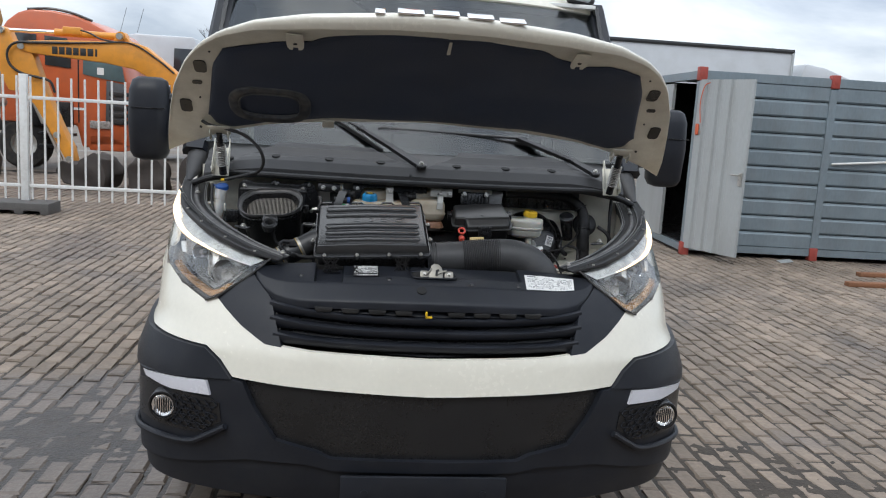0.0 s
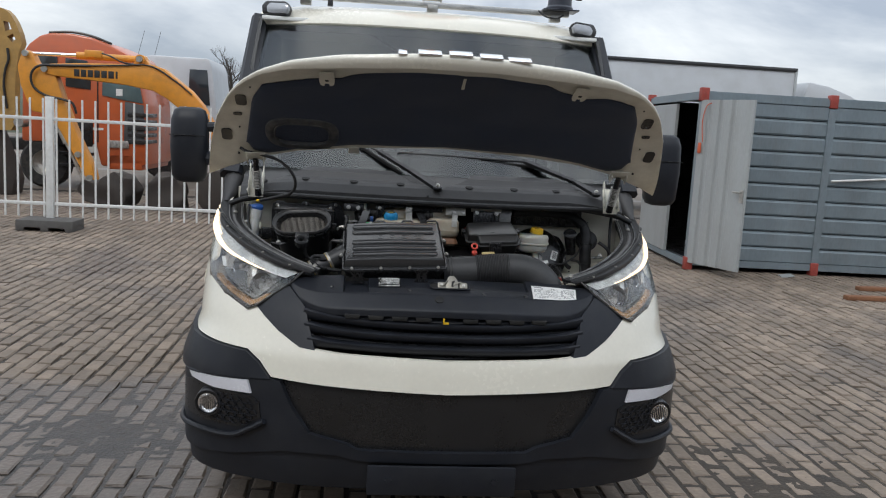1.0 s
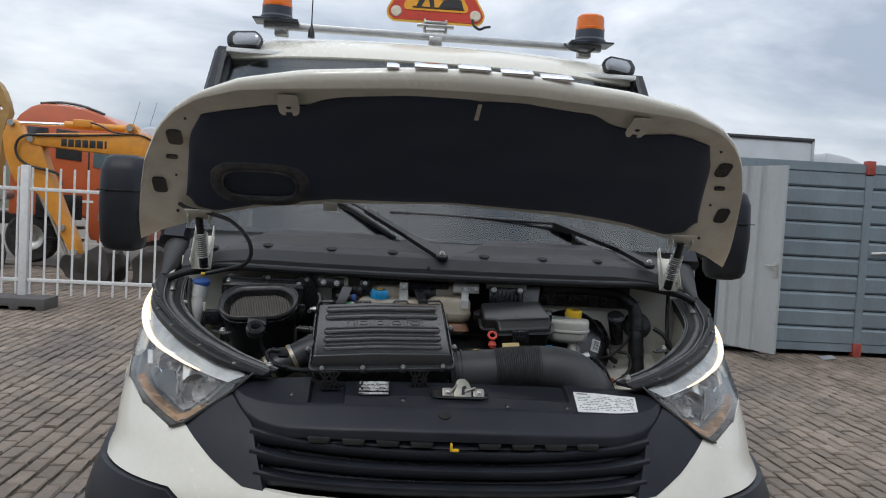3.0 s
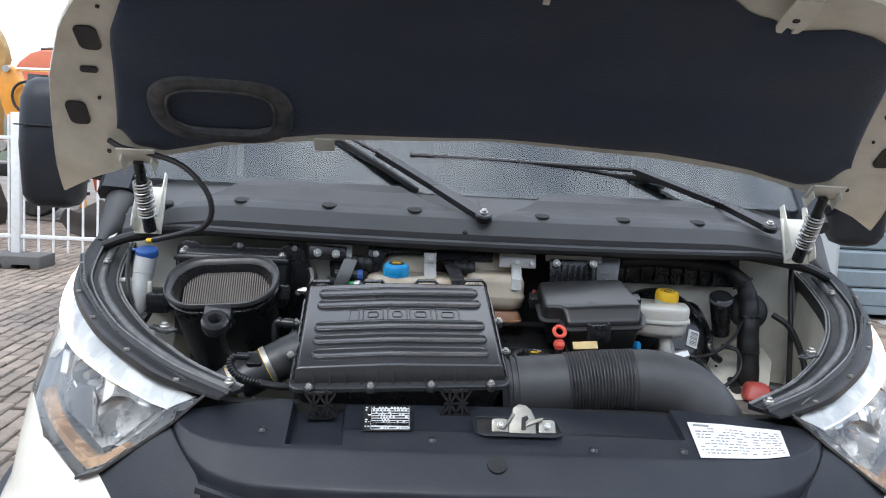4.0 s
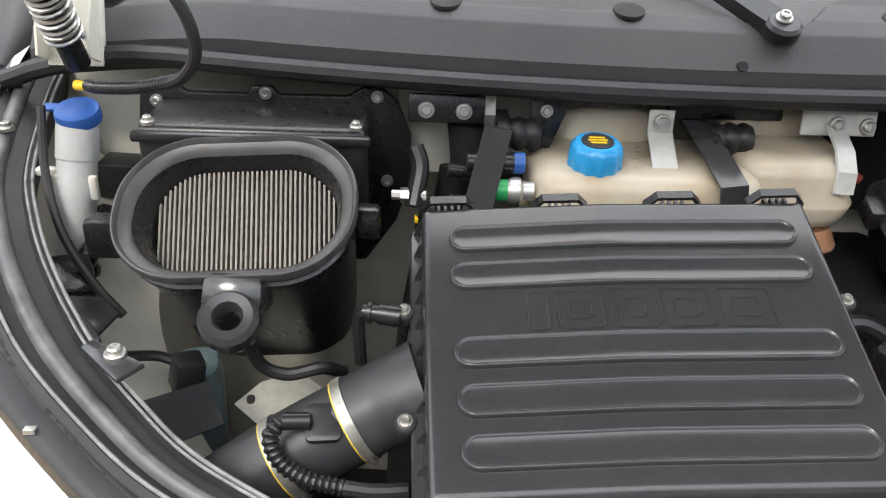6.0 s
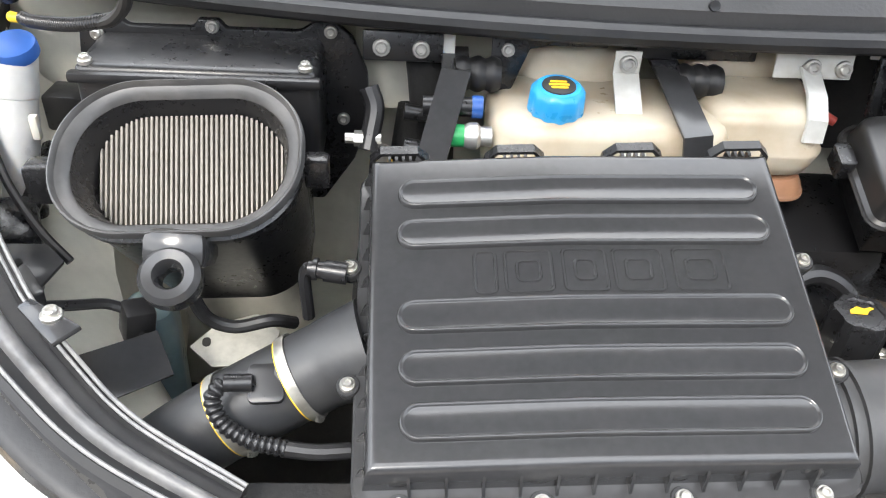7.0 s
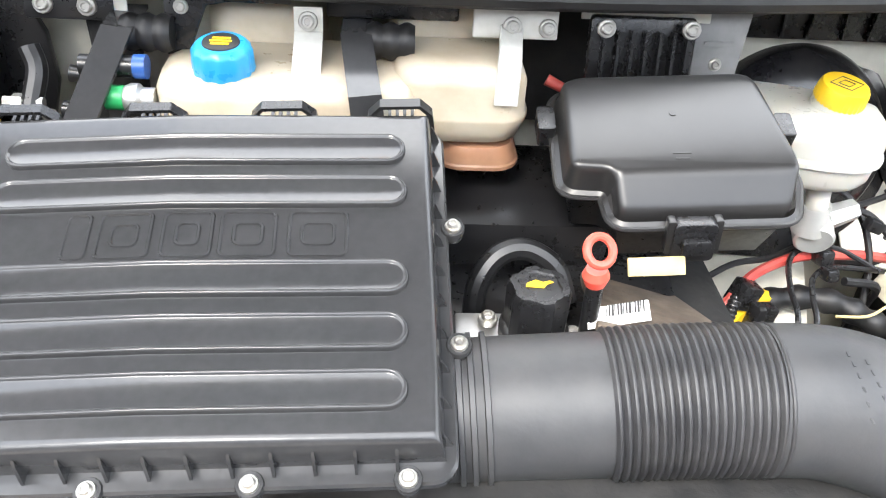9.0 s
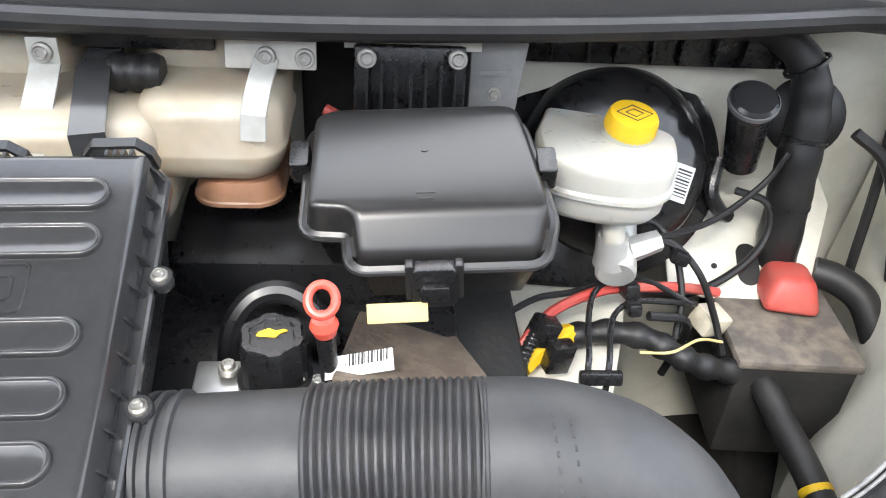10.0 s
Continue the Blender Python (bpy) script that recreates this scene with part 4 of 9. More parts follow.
for s in (1, -1):
    bm = B()
    line = [screen(s * (0.94 - 0.03 * t), t) + Vector((s * 0.03, 0.03, 0)) for t in np.linspace(-0.06, 1.02, 14)]
    sweep(bm, line, [(-0.05, -0.03), (0.05, -0.03), (0.055, 0.0), (0.04, 0.025), (-0.03, 0.028), (-0.05, 0.0)], up=(0, -0.7, 0.7))
    part("pillar", bm, PLASTIC, van, "dark grey windscreen pillar trim")
    # side of the cab
    bm = B()
    outline = [(0.95, 0.55), (1.55, 0.55), (2.75, 0.55), (2.75, 1.36), (1.15, 1.36), (1.02, 1.30), (0.95, 1.1)]
    prism(bm, outline, 0.03, Matrix(((0, 0, s, s * 0.965), (1, 0, 0, 0), (0, 1, 0, 0), (0, 0, 0, 1))), 0.006)
    part("cab_side", bm, PAINT, van)
    bm = B()
    rows = [[Vector((s * (0.985 - 0.05 * t), y0 + (2.75 - y0) * k, 1.36 + 0.84 * t)) for k in (0, 0.5, 1)] for t, y0 in ((0, 1.12), (0.5, 1.40), (1, 1.68))]
    solid(bm, rows, [[p - Vector((s * 0.02, 0, 0)) for p in r] for r in rows])
    part("side_window", bm, SIDEGLASS, van, "tinted side window").visible_shadow = False
    # front wing: from the headlamp back along the side
    bm = B()
    rows = []
    for y in np.linspace(0.62, 1.05, 8):
        zt = curve_at([(0.62, 1.06), (0.75, 1.16), (0.9, 1.26), (1.05, 1.31)], y)
        za = 0.70 if y < 0.7 else 0.62 + 0.35 * math.sqrt(max(0, 1 - ((y - 1.05) / 0.36) ** 2)) * 0.9
        rows.append([Vector((s * (HALF - 0.004 - 0.05 * max(0, (k - 0.75) / 0.25) ** 2), y, za + (zt - za) * k)) for k in np.linspace(0, 1, 12)])
    solid(bm, rows, [[p - Vector((s * 0.012, 0, 0)) for p in r] for r in rows])
    part("front_wing", bm, PAINT, van)
    bm = B()
    tube(bm, [(s * 0.968, 0.94, 1.262), (s * 0.962, 1.0, 1.295), (s * 0.955, 1.07, 1.35), (s * 0.95, 1.14, 1.42), (s * 0.945, 1.18, 1.48)], lambda t: 0.012 + 0.036 * min(1, t * 2.2), 12)
    part("wing_trim", bm, COWL, van, "weathered dark trim at the foot of the pillar")
bm = B()
rows = []
for y, z in ((1.585, 2.185), (1.605, 2.220), (1.67, 2.265), (1.78, 2.298), (2.0, 2.322), (2.4, 2.325), (2.7, 2.312), (2.76, 2.25)):
    rows.append([Vector((u * 0.94, y + 0.14 * abs(u) ** 2 * (1 if y < 1.8 else max(0, 1 - (y - 1.8))), z - 0.025 * abs(u) ** 4)) for u in np.linspace(-1, 1, 31)])
solid(bm, rows, [[p - Vector((0, -0.02, 0.03)) for p in r] for r in rows])
part("roof", bm, PAINT, van, "cream white domed cab roof")
bm = B()
box(bm, (0, 2.745, 1.38), (1.92, 0.04, 1.66), bevel=0.01)
part("rear_wall", bm, PAINT, van)
bm = B()
box(bm, (0, 1.45, 1.36), (1.86, 0.75, 0.10), (-6, 0, 0), 0.03)
box(bm, (-0.42, 1.62, 1.43), (0.42, 0.30, 0.10), (-10, 0, 0), 0.04)
part("dashboard", bm, surface("dull_grey_dashboard", (0.03, 0.031, 0.033), 0.8, spread=0.1, bump=0.0, specular=0.2), van)
bm = B()
box(bm, (0, 2.2, 0.62), (1.90, 1.05, 0.06))
box(bm, (0, 2.70, 1.965), (1.84, 0.03, 0.46))
box(bm, (0, 2.21, 2.195), (1.84, 1.08, 0.02), bevel=0.004)
part("cab_lining", bm, surface("pale_grey_cab_lining", (0.80, 0.81, 0.79), 0.8, spread=0.06, bump=0.1), van)
bm = B()
box(bm, (0, 2.70, 1.19), (1.84, 0.03, 1.08))
for sx in (1, -1):
    box(bm, (sx * 0.93, 2.0, 1.0), (0.03, 1.4, 0.72))
part("cab_trim", bm, surface("dark_grey_cab_trim", (0.035, 0.036, 0.038), 0.85, spread=0.1, bump=0.05), van)
for x in (-0.5, 0.15, 0.55):
    bm = B()
    box(bm, (x, 2.38, 1.40), (0.44, 0.14, 0.66), (-12, 0, 0), 0.05)
    box(bm, (x, 2.12, 1.05), (0.46, 0.5, 0.14), (4, 0, 0), 0.05)
    box(bm, (x, 2.47, 1.80), (0.26, 0.09, 0.16), (-12, 0, 0), 0.035)
    part("seat", bm, surface("dark_seat_cloth", (0.03, 0.03, 0.035), 0.9, bump=0.3), van)
bm = B()
prism(bm, [(-0.36, 0.07), (0.34, 0.07), (0.28, 0.0), (0.20, -0.065), (-0.20, -0.065), (-0.28, 0.0)], 0.03, pose(0.0, 1.64, 2.10, 52, 0, 0), 0.006)
part("overhead_console", bm, PLASTIC, van, "dark overhead console behind the glass")
part("steering_wheel", sweep(B(), [Vector((-0.45, 1.80, 1.42)) + Matrix.Rotation(radians(-35), 3, "X") @ Vector((0.19 * math.cos(a), 0.19 * math.sin(a), 0)) for a in np.linspace(0, 2 * math.pi, 33)], ring(0.014, 8), caps=False), BLACK, van)
# roof marker lamps
for s in (1, -1):
    bm = B()
    prism(bm, [(-0.075, -0.035), (0.07, -0.04), (0.085, 0.0), (0.06, 0.035), (-0.06, 0.038), (-0.085, 0.01)], 0.055, pose(s * 0.835, 1.735, 2.243, 80, 0, s * 24), 0.012)
    lamp = part("roof_lamp", bm, BLACK, van, "grey roof marker lamp")
    bm = B()
    prism(bm, [(-0.062, -0.026), (0.058, -0.030), (0.070, 0.0), (0.048, 0.026), (-0.048, 0.028), (-0.070, 0.008)], 0.030, pose(s * 0.829, 1.695, 2.245, 80, 0, s * 24), 0.010)
    part("lens", bm, surface("clear_marker_lens", (0.42, 0.44, 0.47), 0.12, 0.2, spread=0.1, scale=30, bump=0.05), lamp)
# beacon bar
bm = B()
box(bm, (0, 1.80, 2.338), (1.56, 0.040, 0.030), bevel=0.004)
bar = part("beacon_bar", bm, ALU, van, "aluminium bar across the roof")
for x in (-0.70, 0.0, 0.70):
    bm = B()
    box(bm, (x, 1.80, 2.315), (0.06, 0.05, 0.045), bevel=0.004)
    part("bar_foot", bm, STEEL, bar)
for s in (1, -1):
    c = Vector((s * 0.722, 1.79, 2.352))
    bm = B()
    box(bm, c + Vector((0, 0, 0.002)), (0.20, 0.14, 0.008), bevel=0.002)
    lathe(bm, [(0, 0.0), (0.076, 0.0), (0.076, 0.012), (0.068, 0.022), (0.066, 0.060), (0, 0.060)], pose(*(c + Vector((0, 0, 0.006)))), 28)
    beacon = part("beacon", bm, surface("grey_blue_beacon_base", (0.035, 0.04, 0.055), 0.4, bump=0.03), van, "orange flashing beacon, unlit")
    bm = B()
    lathe(bm, [(0.067, 0.0), (0.067, 0.012), (0.065, 0.014), (0.062, 0.062), (0.055, 0.070), (0, 0.072)], pose(*(c + Vector((0, 0, 0.064)))), 28)
    part("lens", bm, AMBER, beacon, "amber plastic lens")
bm = B()
tube(bm, [(0.60, 1.77, 2.345), (0.63, 1.72, 2.31), (0.70, 1.73, 2.305), (0.74, 1.76, 2.33)], 0.005, 6)
tube(bm, [(0.17, 1.82, 2.435), (0.175, 1.80, 2.405), (0.20, 1.78, 2.385), (0.225, 1.78, 2.395), (0.25, 1.79, 2.402)], 0.006, 6)
part("cable", bm, RUBBER, bar)
bm = B()
lathe(bm, [(0, 0), (0.016, 0), (0.014, 0.03), (0.006, 0.05), (0.003, 0.07), (0.002, 0.55), (0, 0.55)], pose(-0.565, 1.78, 2.290), 10)
part("aerial", bm, BLACK, van, "thin black whip aerial")
# folding warning triangle
base = Vector((0.0, 1.86, 2.412))


def triangle(side, r, z0):
    """A rounded triangle standing on its base, as an outline in x and height."""
    h = side * 0.866
    pts = []
    for (cx, cz), a0 in (((side / 2, 0), -90), ((0, h), 30), ((-side / 2, 0), 150)):
        for k in range(7):
            a = radians(a0 + 120 * k / 6)
            pts.append((cx + r * math.cos(a), z0 + cz + r * math.sin(a)))
    return pts


stand = Matrix.Translation(base) @ Euler((radians(84), 0, radians(-1))).to_matrix().to_4x4()
sign = part("warning_sign", prism(B(), triangle(0.37, 0.045, 0.045), 0.012, stand), surface("yellow_sign_edge", (0.75, 0.42, 0.03), 0.4, bump=0.02), van, "triangular red and yellow road works sign on the roof")
part("red_border", prism(B(), triangle(0.37, 0.036, 0.045), 0.002, stand @ pose(0, 0, 0.0125)), surface("red_sign_film", (0.55, 0.045, 0.02), 0.4, bump=0.02), sign)
part("yellow_field", prism(B(), triangle(0.262, 0.02, 0.075), 0.002, stand @ pose(0, 0, 0.0155)), surface("yellow_sign_film", (0.80, 0.36, 0.02), 0.4, spread=0.08, bump=0.02), sign)
bm = B()
prism(bm, [(-0.110, 0.066), (0.132, 0.066), (0.132, 0.072), (-0.110, 0.072)], 0.002, stand @ pose(0, 0, 0.0185))
prism(bm, [(0.012, 0.074), (0.128, 0.074), (0.116, 0.112), (0.098, 0.120), (0.085, 0.138), (0.062, 0.132), (0.052, 0.112), (0.034, 0.108)], 0.002, stand @ pose(0, 0, 0.0185))
prism(bm, [(-0.092, 0.074), (-0.070, 0.074), (-0.040, 0.128), (-0.028, 0.074), (-0.008, 0.074), (-0.018, 0.150), (-0.006, 0.210), (-0.030, 0.232), (-0.060, 0.205), (-0.062, 0.150)], 0.002, stand @ pose(0, 0, 0.0185))
prism(bm, [(-0.022, 0.162), (0.030, 0.108), (0.036, 0.114), (-0.016, 0.172)], 0.002, stand @ pose(0, 0, 0.0185))
part("pictogram", bm, INK, sign, "plain dark road works mark")
bm = B()
for x, z in ((-0.185, 0.045), (0.185, 0.045), (0, 0.045 + 0.32)):
    lathe(bm, [(0, 0.008), (0.022, 0.006), (0.026, 0), (0, 0)], stand @ pose(x, z, 0.0155), 20)
part("flash_lens", bm, surface("pale_flash_lens", (0.70, 0.62, 0.48), 0.2, bump=0.02), sign)
bm = B()
for z, w in ((2.372, 0.09), (2.394, 0.17), (2.410, 0.10)):
    box(bm, (0, 1.83, z), (w, 0.03, 0.012), bevel=0.002)
for x in (-0.05, 0.05):
    cyl(bm, (x, 1.835, 2.345), (x, 1.85, 2.43), 0.006, seg=10)
part("sign_hinge", bm, STEEL, sign)
# mirrors
for s in (1, -1):
    bm = B()
    rows = []
    for z, w, d in ((1.325, 0.08, 0.05), (1.335, 0.14, 0.09), (1.36, 0.165, 0.12), (1.50, 0.178, 0.14), (1.63, 0.172, 0.13), (1.675, 0.15, 0.10), (1.69, 0.10, 0.06)):
        rows.append([Vector((s * 1.195 + x, 1.22 + y, z)) for x, y in rounded(w, d, 0.05)])
    vs = [[bm.verts.new(p) for p in r] for r in rows]
    for a, b in zip(vs, vs[1:]):
        for i in range(len(a)):
            j = (i + 1) % len(a)
            bm.faces.new((a[i], a[j], b[j], b[i]))
    bm.faces.new(vs[0])
    bm.faces.new(vs[-1])
    mirror = part("wing_mirror", bm, PLASTIC, van, "tall dark grey wing mirror", sharp=50)
    part("seam", box(B(), (s * 1.195, 1.150, 1.555), (0.170, 0.006, 0.004), bevel=0.001), BLACK, mirror)
    bm = B()
    tube(bm, [(s * 0.96, 1.16, 1.42), (s * 1.04, 1.20, 1.44), (s * 1.12, 1.22, 1.45)], 0.035, 10)
    tube(bm, [(s * 0.93, 1.24, 1.60), (s * 1.04, 1.23, 1.60), (s * 1.12, 1.22, 1.60)], 0.025, 10)
    part("mirror_arm", bm, PLASTIC, mirror)
    bm = B()
    box(bm, (s * 1.195, 1.289, 1.53), (0.145, 0.004, 0.26), bevel=0.001)
    part("mirror_glass", bm, CHROME, mirror)
# wheels and underside
for s in (1, -1):
    for y in (1.05, 4.3):
        wheel = part("wheel", lathe(B(), [(0.2, -0.09), (0.30, -0.11), (0.345, -0.095), (0.36, -0.06), (0.362, 0.06), (0.345, 0.095), (0.30, 0.11), (0.2, 0.09)], pose(s * 0.86, y, 0.362, 0, 90, 0), 40), TYRE, van, "black road tyre")
        part("rim", lathe(B(), [(0, -0.04), (0.08, -0.04), (0.19, -0.07), (0.205, -0.09), (0.205, 0.09), (0.19, 0.07), (0.08, 0.05), (0, 0.05)], pose(s * 0.86, y, 0.362, 0, 90, 0), 32), STEEL, wheel, "grey steel rim")
bm = B()
for x in (-0.4, 0.4):
    box(bm, (x, 3.1, 0.62), (0.09, 5.0, 0.16))
box(bm, (0, 1.05, 0.36), (1.5, 0.10, 0.10))
box(bm, (0, 4.3, 0.36), (1.5, 0.10, 0.10))
part("chassis", bm, DEEP, van)
bm = B()
box(bm, (0, 4.15, 0.95), (1.98, 2.7, 0.10), bevel=0.01)
for s in (1, -1):
    box(bm, (s * 0.985, 4.15, 1.17), (0.03, 2.7, 0.36), bevel=0.005)
box(bm, (0, 2.82, 1.30), (1.98, 0.03, 0.6), bevel=0.005)
part("tipper_body", bm, surface("grey_tipper_body", (0.30, 0.31, 0.32), 0.5, 0.3, spread=0.2, bump=0.1), van)


# ---- the van: engine bay ----
def bow(x):
    return 0.18 * x * x


def bolts(parent, places, me=None, tilt=(0, 0, 0)):
    for p in places:
        part_at("bolt", me or BOLT, pose(*p, *tilt), parent)


# shell of the bay
LIPRUBBER = surface("pale_rubber_lip", (0.16, 0.16, 0.16), 0.35, spread=0.4, scale=20, bump=0.05, dirt=(0.36, 0.35, 0.33), dirt_amount=0.5)
BEADRUBBER = surface("grey_rubber_bead", (0.085, 0.085, 0.086), 0.42, spread=0.45, scale=16, fine=60, bump=0.12, dirt=(0.26, 0.25, 0.235), dirt_amount=0.45)
bm = B()
sheet_rows = [[Vector((x, 0.93 + 0.05 * (x / 0.9) ** 2, z)) for x in np.linspace(-0.92, 0.92, 25)] for z in (0.5, 0.9, 1.1, 1.2, 1.335)]
solid(bm, sheet_rows, [[p + Vector((0, 0.02, 0)) for p in r] for r in sheet_rows])
bulkhead = part("bulkhead", bm, PRIMER, van, "cream painted engine bay bulkhead")
for s in (1, -1):
    # double gutter rail between lamp and bay
    line = spline([(s * 0.515, 0.302, 1.068), (s * 0.622, 0.348, 1.096), (s * 0.696, 0.402, 1.118), (s * 0.772, 0.474, 1.142), (s * 0.836, 0.562, 1.167), (s * 0.884, 0.648, 1.187), (s * 0.919, 0.735, 1.211), (s * 0.946, 0.88, 1.250), (s * 0.958, 1.0, 1.28)], 10)
    def narrow(t):
        """The rail tapers towards its front end."""
        return 0.72 + 0.28 * min(1, t / 0.4)

    edge = [p - sd * 0.056 * narrow(i / (len(line) - 1)) * s - Vector((0, 0, 0.042)) for i, (p, t, u, sd) in enumerate(along(line))]
    bm = B()
    rows = []
    for y in np.linspace(0.345, 0.96, 16):
        top_x = curve_at([(p.y, abs(p.x)) for p in edge], y)
        top_z = curve_at([(p.y, p.z) for p in edge], y)
        row = []
        for k in np.linspace(0, 1, 14):
            tower = 0.10 * math.exp(-((y - 0.62) / 0.13) ** 2) * math.exp(-((k - 0.62) / 0.22) ** 2)
            if s > 0:
                row.append(Vector((top_x - 0.06 * k ** 1.5 - tower * 0.7, y, top_z - k * (top_z - 0.55))))
            else:                                           # the near-flat shelf over the left wheel
                dx = curve_at([(0, 0.0), (0.12, 0.008), (0.3, 0.03), (0.5, 0.08), (0.7, 0.13), (0.85, 0.16), (1, 0.17)], k)
                dz = curve_at([(0, 0.0), (0.12, 0.03), (0.3, 0.07), (0.5, 0.11), (0.7, 0.15), (0.85, 0.27), (1, 0.50)], k)
                row.append(Vector((-(top_x - dx), y, top_z - dz + 0.012 * noise.noise((y * 9, k * 4, 0)) * min(1, k * 3))))
        rows.append(row)
    solid(bm, rows, [[p + Vector((0, 0, -0.012)) for p in r] for r in rows])
    wing = part("inner_wing", bm, PRIMER, van, "cream inner wing panel")
    shape = ((-0.034, -0.024), (-0.034, -0.010), (-0.031, -0.006), (-0.026, -0.003), (-0.008, 0.000), (-0.003, 0.006), (0.002, 0.006), (0.005, 0.000), (0.013, -0.001), (0.036, -0.002), (0.051, -0.003), (0.053, 0.002), (0.064, 0.001), (0.066, -0.004), (0.066, -0.050))
    part("gutter_rail", sweep(B(), line, lambda t: [(a * (narrow(t) if a > 0 else 1) * -s, b * (1 if b > 0 else min(1, 0.22 + 5 * t))) for a, b in shape], (0, 0, 1)), RUBBER, van, "black double lipped gutter rail")
    for off, rise, thick in ((0, 0.0065, 0.0020), (0.0555, 0.0030, 0.0017), (0.0625, 0.0025, 0.0022)):
        lip = [p - sd * off * narrow(i / (len(line) - 1)) * s + u * rise for i, (p, t, u, sd) in enumerate(along(line))]
        part("seal_lip", tube(B(), lip, thick, 8, straight=True), LIPRUBBER, van)
    part("seal_bead", sweep(B(), line[1:-6], lambda t: [((0.0245 + 0.0100 * math.cos(a)) * narrow(t) * -s, -0.004 + 0.0115 * math.sin(a)) for a in np.linspace(-0.3, math.pi + 0.3, 12)], (0, 0, 1)), BEADRUBBER, van, "grey rounded rubber bead of the rail")
    for i in (8, 22, 36, 50, 64):
        p, t, u, sd = along(line)[min(i, len(line) - 1)]
        part("rail_clip", box(B(), p + sd * 0.030 * s - u * 0.003, (0.010, 0.007, 0.005), bevel=0.001), STEEL, van)
    bolts(van, [(s * 0.516, 0.300, 1.090)])
    bolts(wing, [(s * 0.676, 0.455, 1.157), (s * 0.905, 0.80, 1.235)])
    bm = B()
    prism(bm, [(-0.05, -0.010), (0.016, -0.016), (0.018, 0.012), (-0.05, 0.004)], 0.006, pose(s * 0.668, 0.446, 1.148, 8, 0, s * 40), 0.002)
    part("wing_bracket", bm, DUCT, wing)
    # bonnet hinge with its gas spring coil
    hinge = part("bonnet_hinge", box(B(), (s * 0.822, 0.855, 1.358), (0.066, 0.006, 0.12), (-20, 0, 0), 0.002), PRIMER, van, "cream bonnet hinge with a coiled spring")
    for x in (0.855, 0.795):
        part("hinge_plate", prism(B(), [(0, 0), (0.050, 0), (0.055, 0.03), (0.038, 0.15), (0.018, 0.15)], 0.003, Matrix(((0, 0, 1, s * x), (-0.9, 0.43, 0, 0.85), (0.43, 0.9, 0, 1.30), (0, 0, 0, 1)))), PRIMER, hinge)
    cap = B()
    box(cap, (s * 0.810, 0.705, 1.492), (0.085, 0.05, 0.004), (-36, 0, 0), 0.001)
    for dx in (-0.034, 0.034):
        box(cap, (s * 0.810 + dx, 0.72, 1.478), (0.003, 0.05, 0.035), (-36, 0, 0), 0.001)
    part("spring_cap", cap, PRIMER, hinge)
    a, b = Vector((s * 0.806, 0.800, 1.315)), Vector((s * 0.810, 0.712, 1.478))
    part("damper", cyl(B(), a, b, 0.015, 0.012, 16), BLACK, hinge, "black damper rod")
    m = aim(a, b)
    n = 12
    helix = [m @ Vector((0.020 * math.cos(2 * math.pi * n * t), 0.020 * math.sin(2 * math.pi * n * t), 0.040 + 0.095 * t)) for t in np.linspace(0, 1, n * 14)]
    part("coil_spring", tube(B(), helix, 0.0026, 6, straight=True), STEEL, hinge, "bright coil spring")
    bolts(hinge, [(s * 0.856, 0.835, 1.335), (s * 0.80, 0.835, 1.335)], SMALL_BOLT, (70, 0, 0))

bm = B()
box(bm, (0, 0.66, 0.54), (1.8, 0.7, 0.03))
box(bm, (0, 0.355, 0.78), (1.3, 0.03, 0.52))
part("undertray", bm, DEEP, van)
bm = B()
box(bm, (0.06, 0.66, 0.78), (0.60, 0.40, 0.44), bevel=0.03)
box(bm, (-0.30, 0.60, 0.80), (0.22, 0.30, 0.36), bevel=0.03)
engine = part("engine", bm, DEEP, van, "black engine block low in the bay")
bm = B()
box(bm, (0.10, 0.63, 1.005), (0.36, 0.26, 0.05), (5, 0, 0), 0.015)
box(bm, (0.09, 0.75, 1.06), (0.24, 0.16, 0.10), (10, 0, 0), 0.03)
part("rocker_cover", bm, BLACK, engine, "black rocker cover")

# cowl below the windscreen
SECTION = [(0.742, 1.318), (0.745, 1.345), (0.758, 1.358), (0.776, 1.380), (0.795, 1.393), (0.838, 1.402), (0.848, 1.412), (0.862, 1.430), (0.95, 1.446), (1.02, 1.40)]
FINE = [(i, (curve_at([(k, q[0]) for k, q in enumerate(SECTION)], i), curve_at([(k, q[1]) for k, q in enumerate(SECTION)], i))) for i in [0, 1, 2, 2.92] + list(np.linspace(3, 8, 51)) + [8.08, 9]]
bm = B()
rows = []
for x in np.linspace(-0.90, 0.90, 401):
    drop = 0.02 * max(0, (abs(x) - 0.62) / 0.28) ** 1.5
    row = []
    for i, (y, z) in FINE:
        zz = z - drop * 2
        left, right = -0.006 - 0.20 * (i - 3) / 5, 0.0 + 0.17 * (i - 3) / 5     # slanting ends of the two raised blocks
        out = 0.79 - 0.19 * (i - 3) / 5
        if 3 <= i <= 8:
            inside = min(1, max(0, min(x - left, right - x) / 0.007 + 0.5)) + min(1, max(0, (abs(x) - out) / 0.007 + 0.5))
            zz += min(0, 1.352 - 0.04 * max(0, abs(x) - 0.62) + 0.44 * (y - 0.758) - zz) * min(1, inside)       # between the blocks one plain slope
        row.append(Vector((x, y + bow(x), zz)))
    rows.append(row)
solid(bm, rows, [[p + Vector((0, 0.008, -0.010)) for p in r] for r in rows])
cowl = part("cowl", bm, COWL, van, "weathered grey-black plastic cowl below the windscreen")
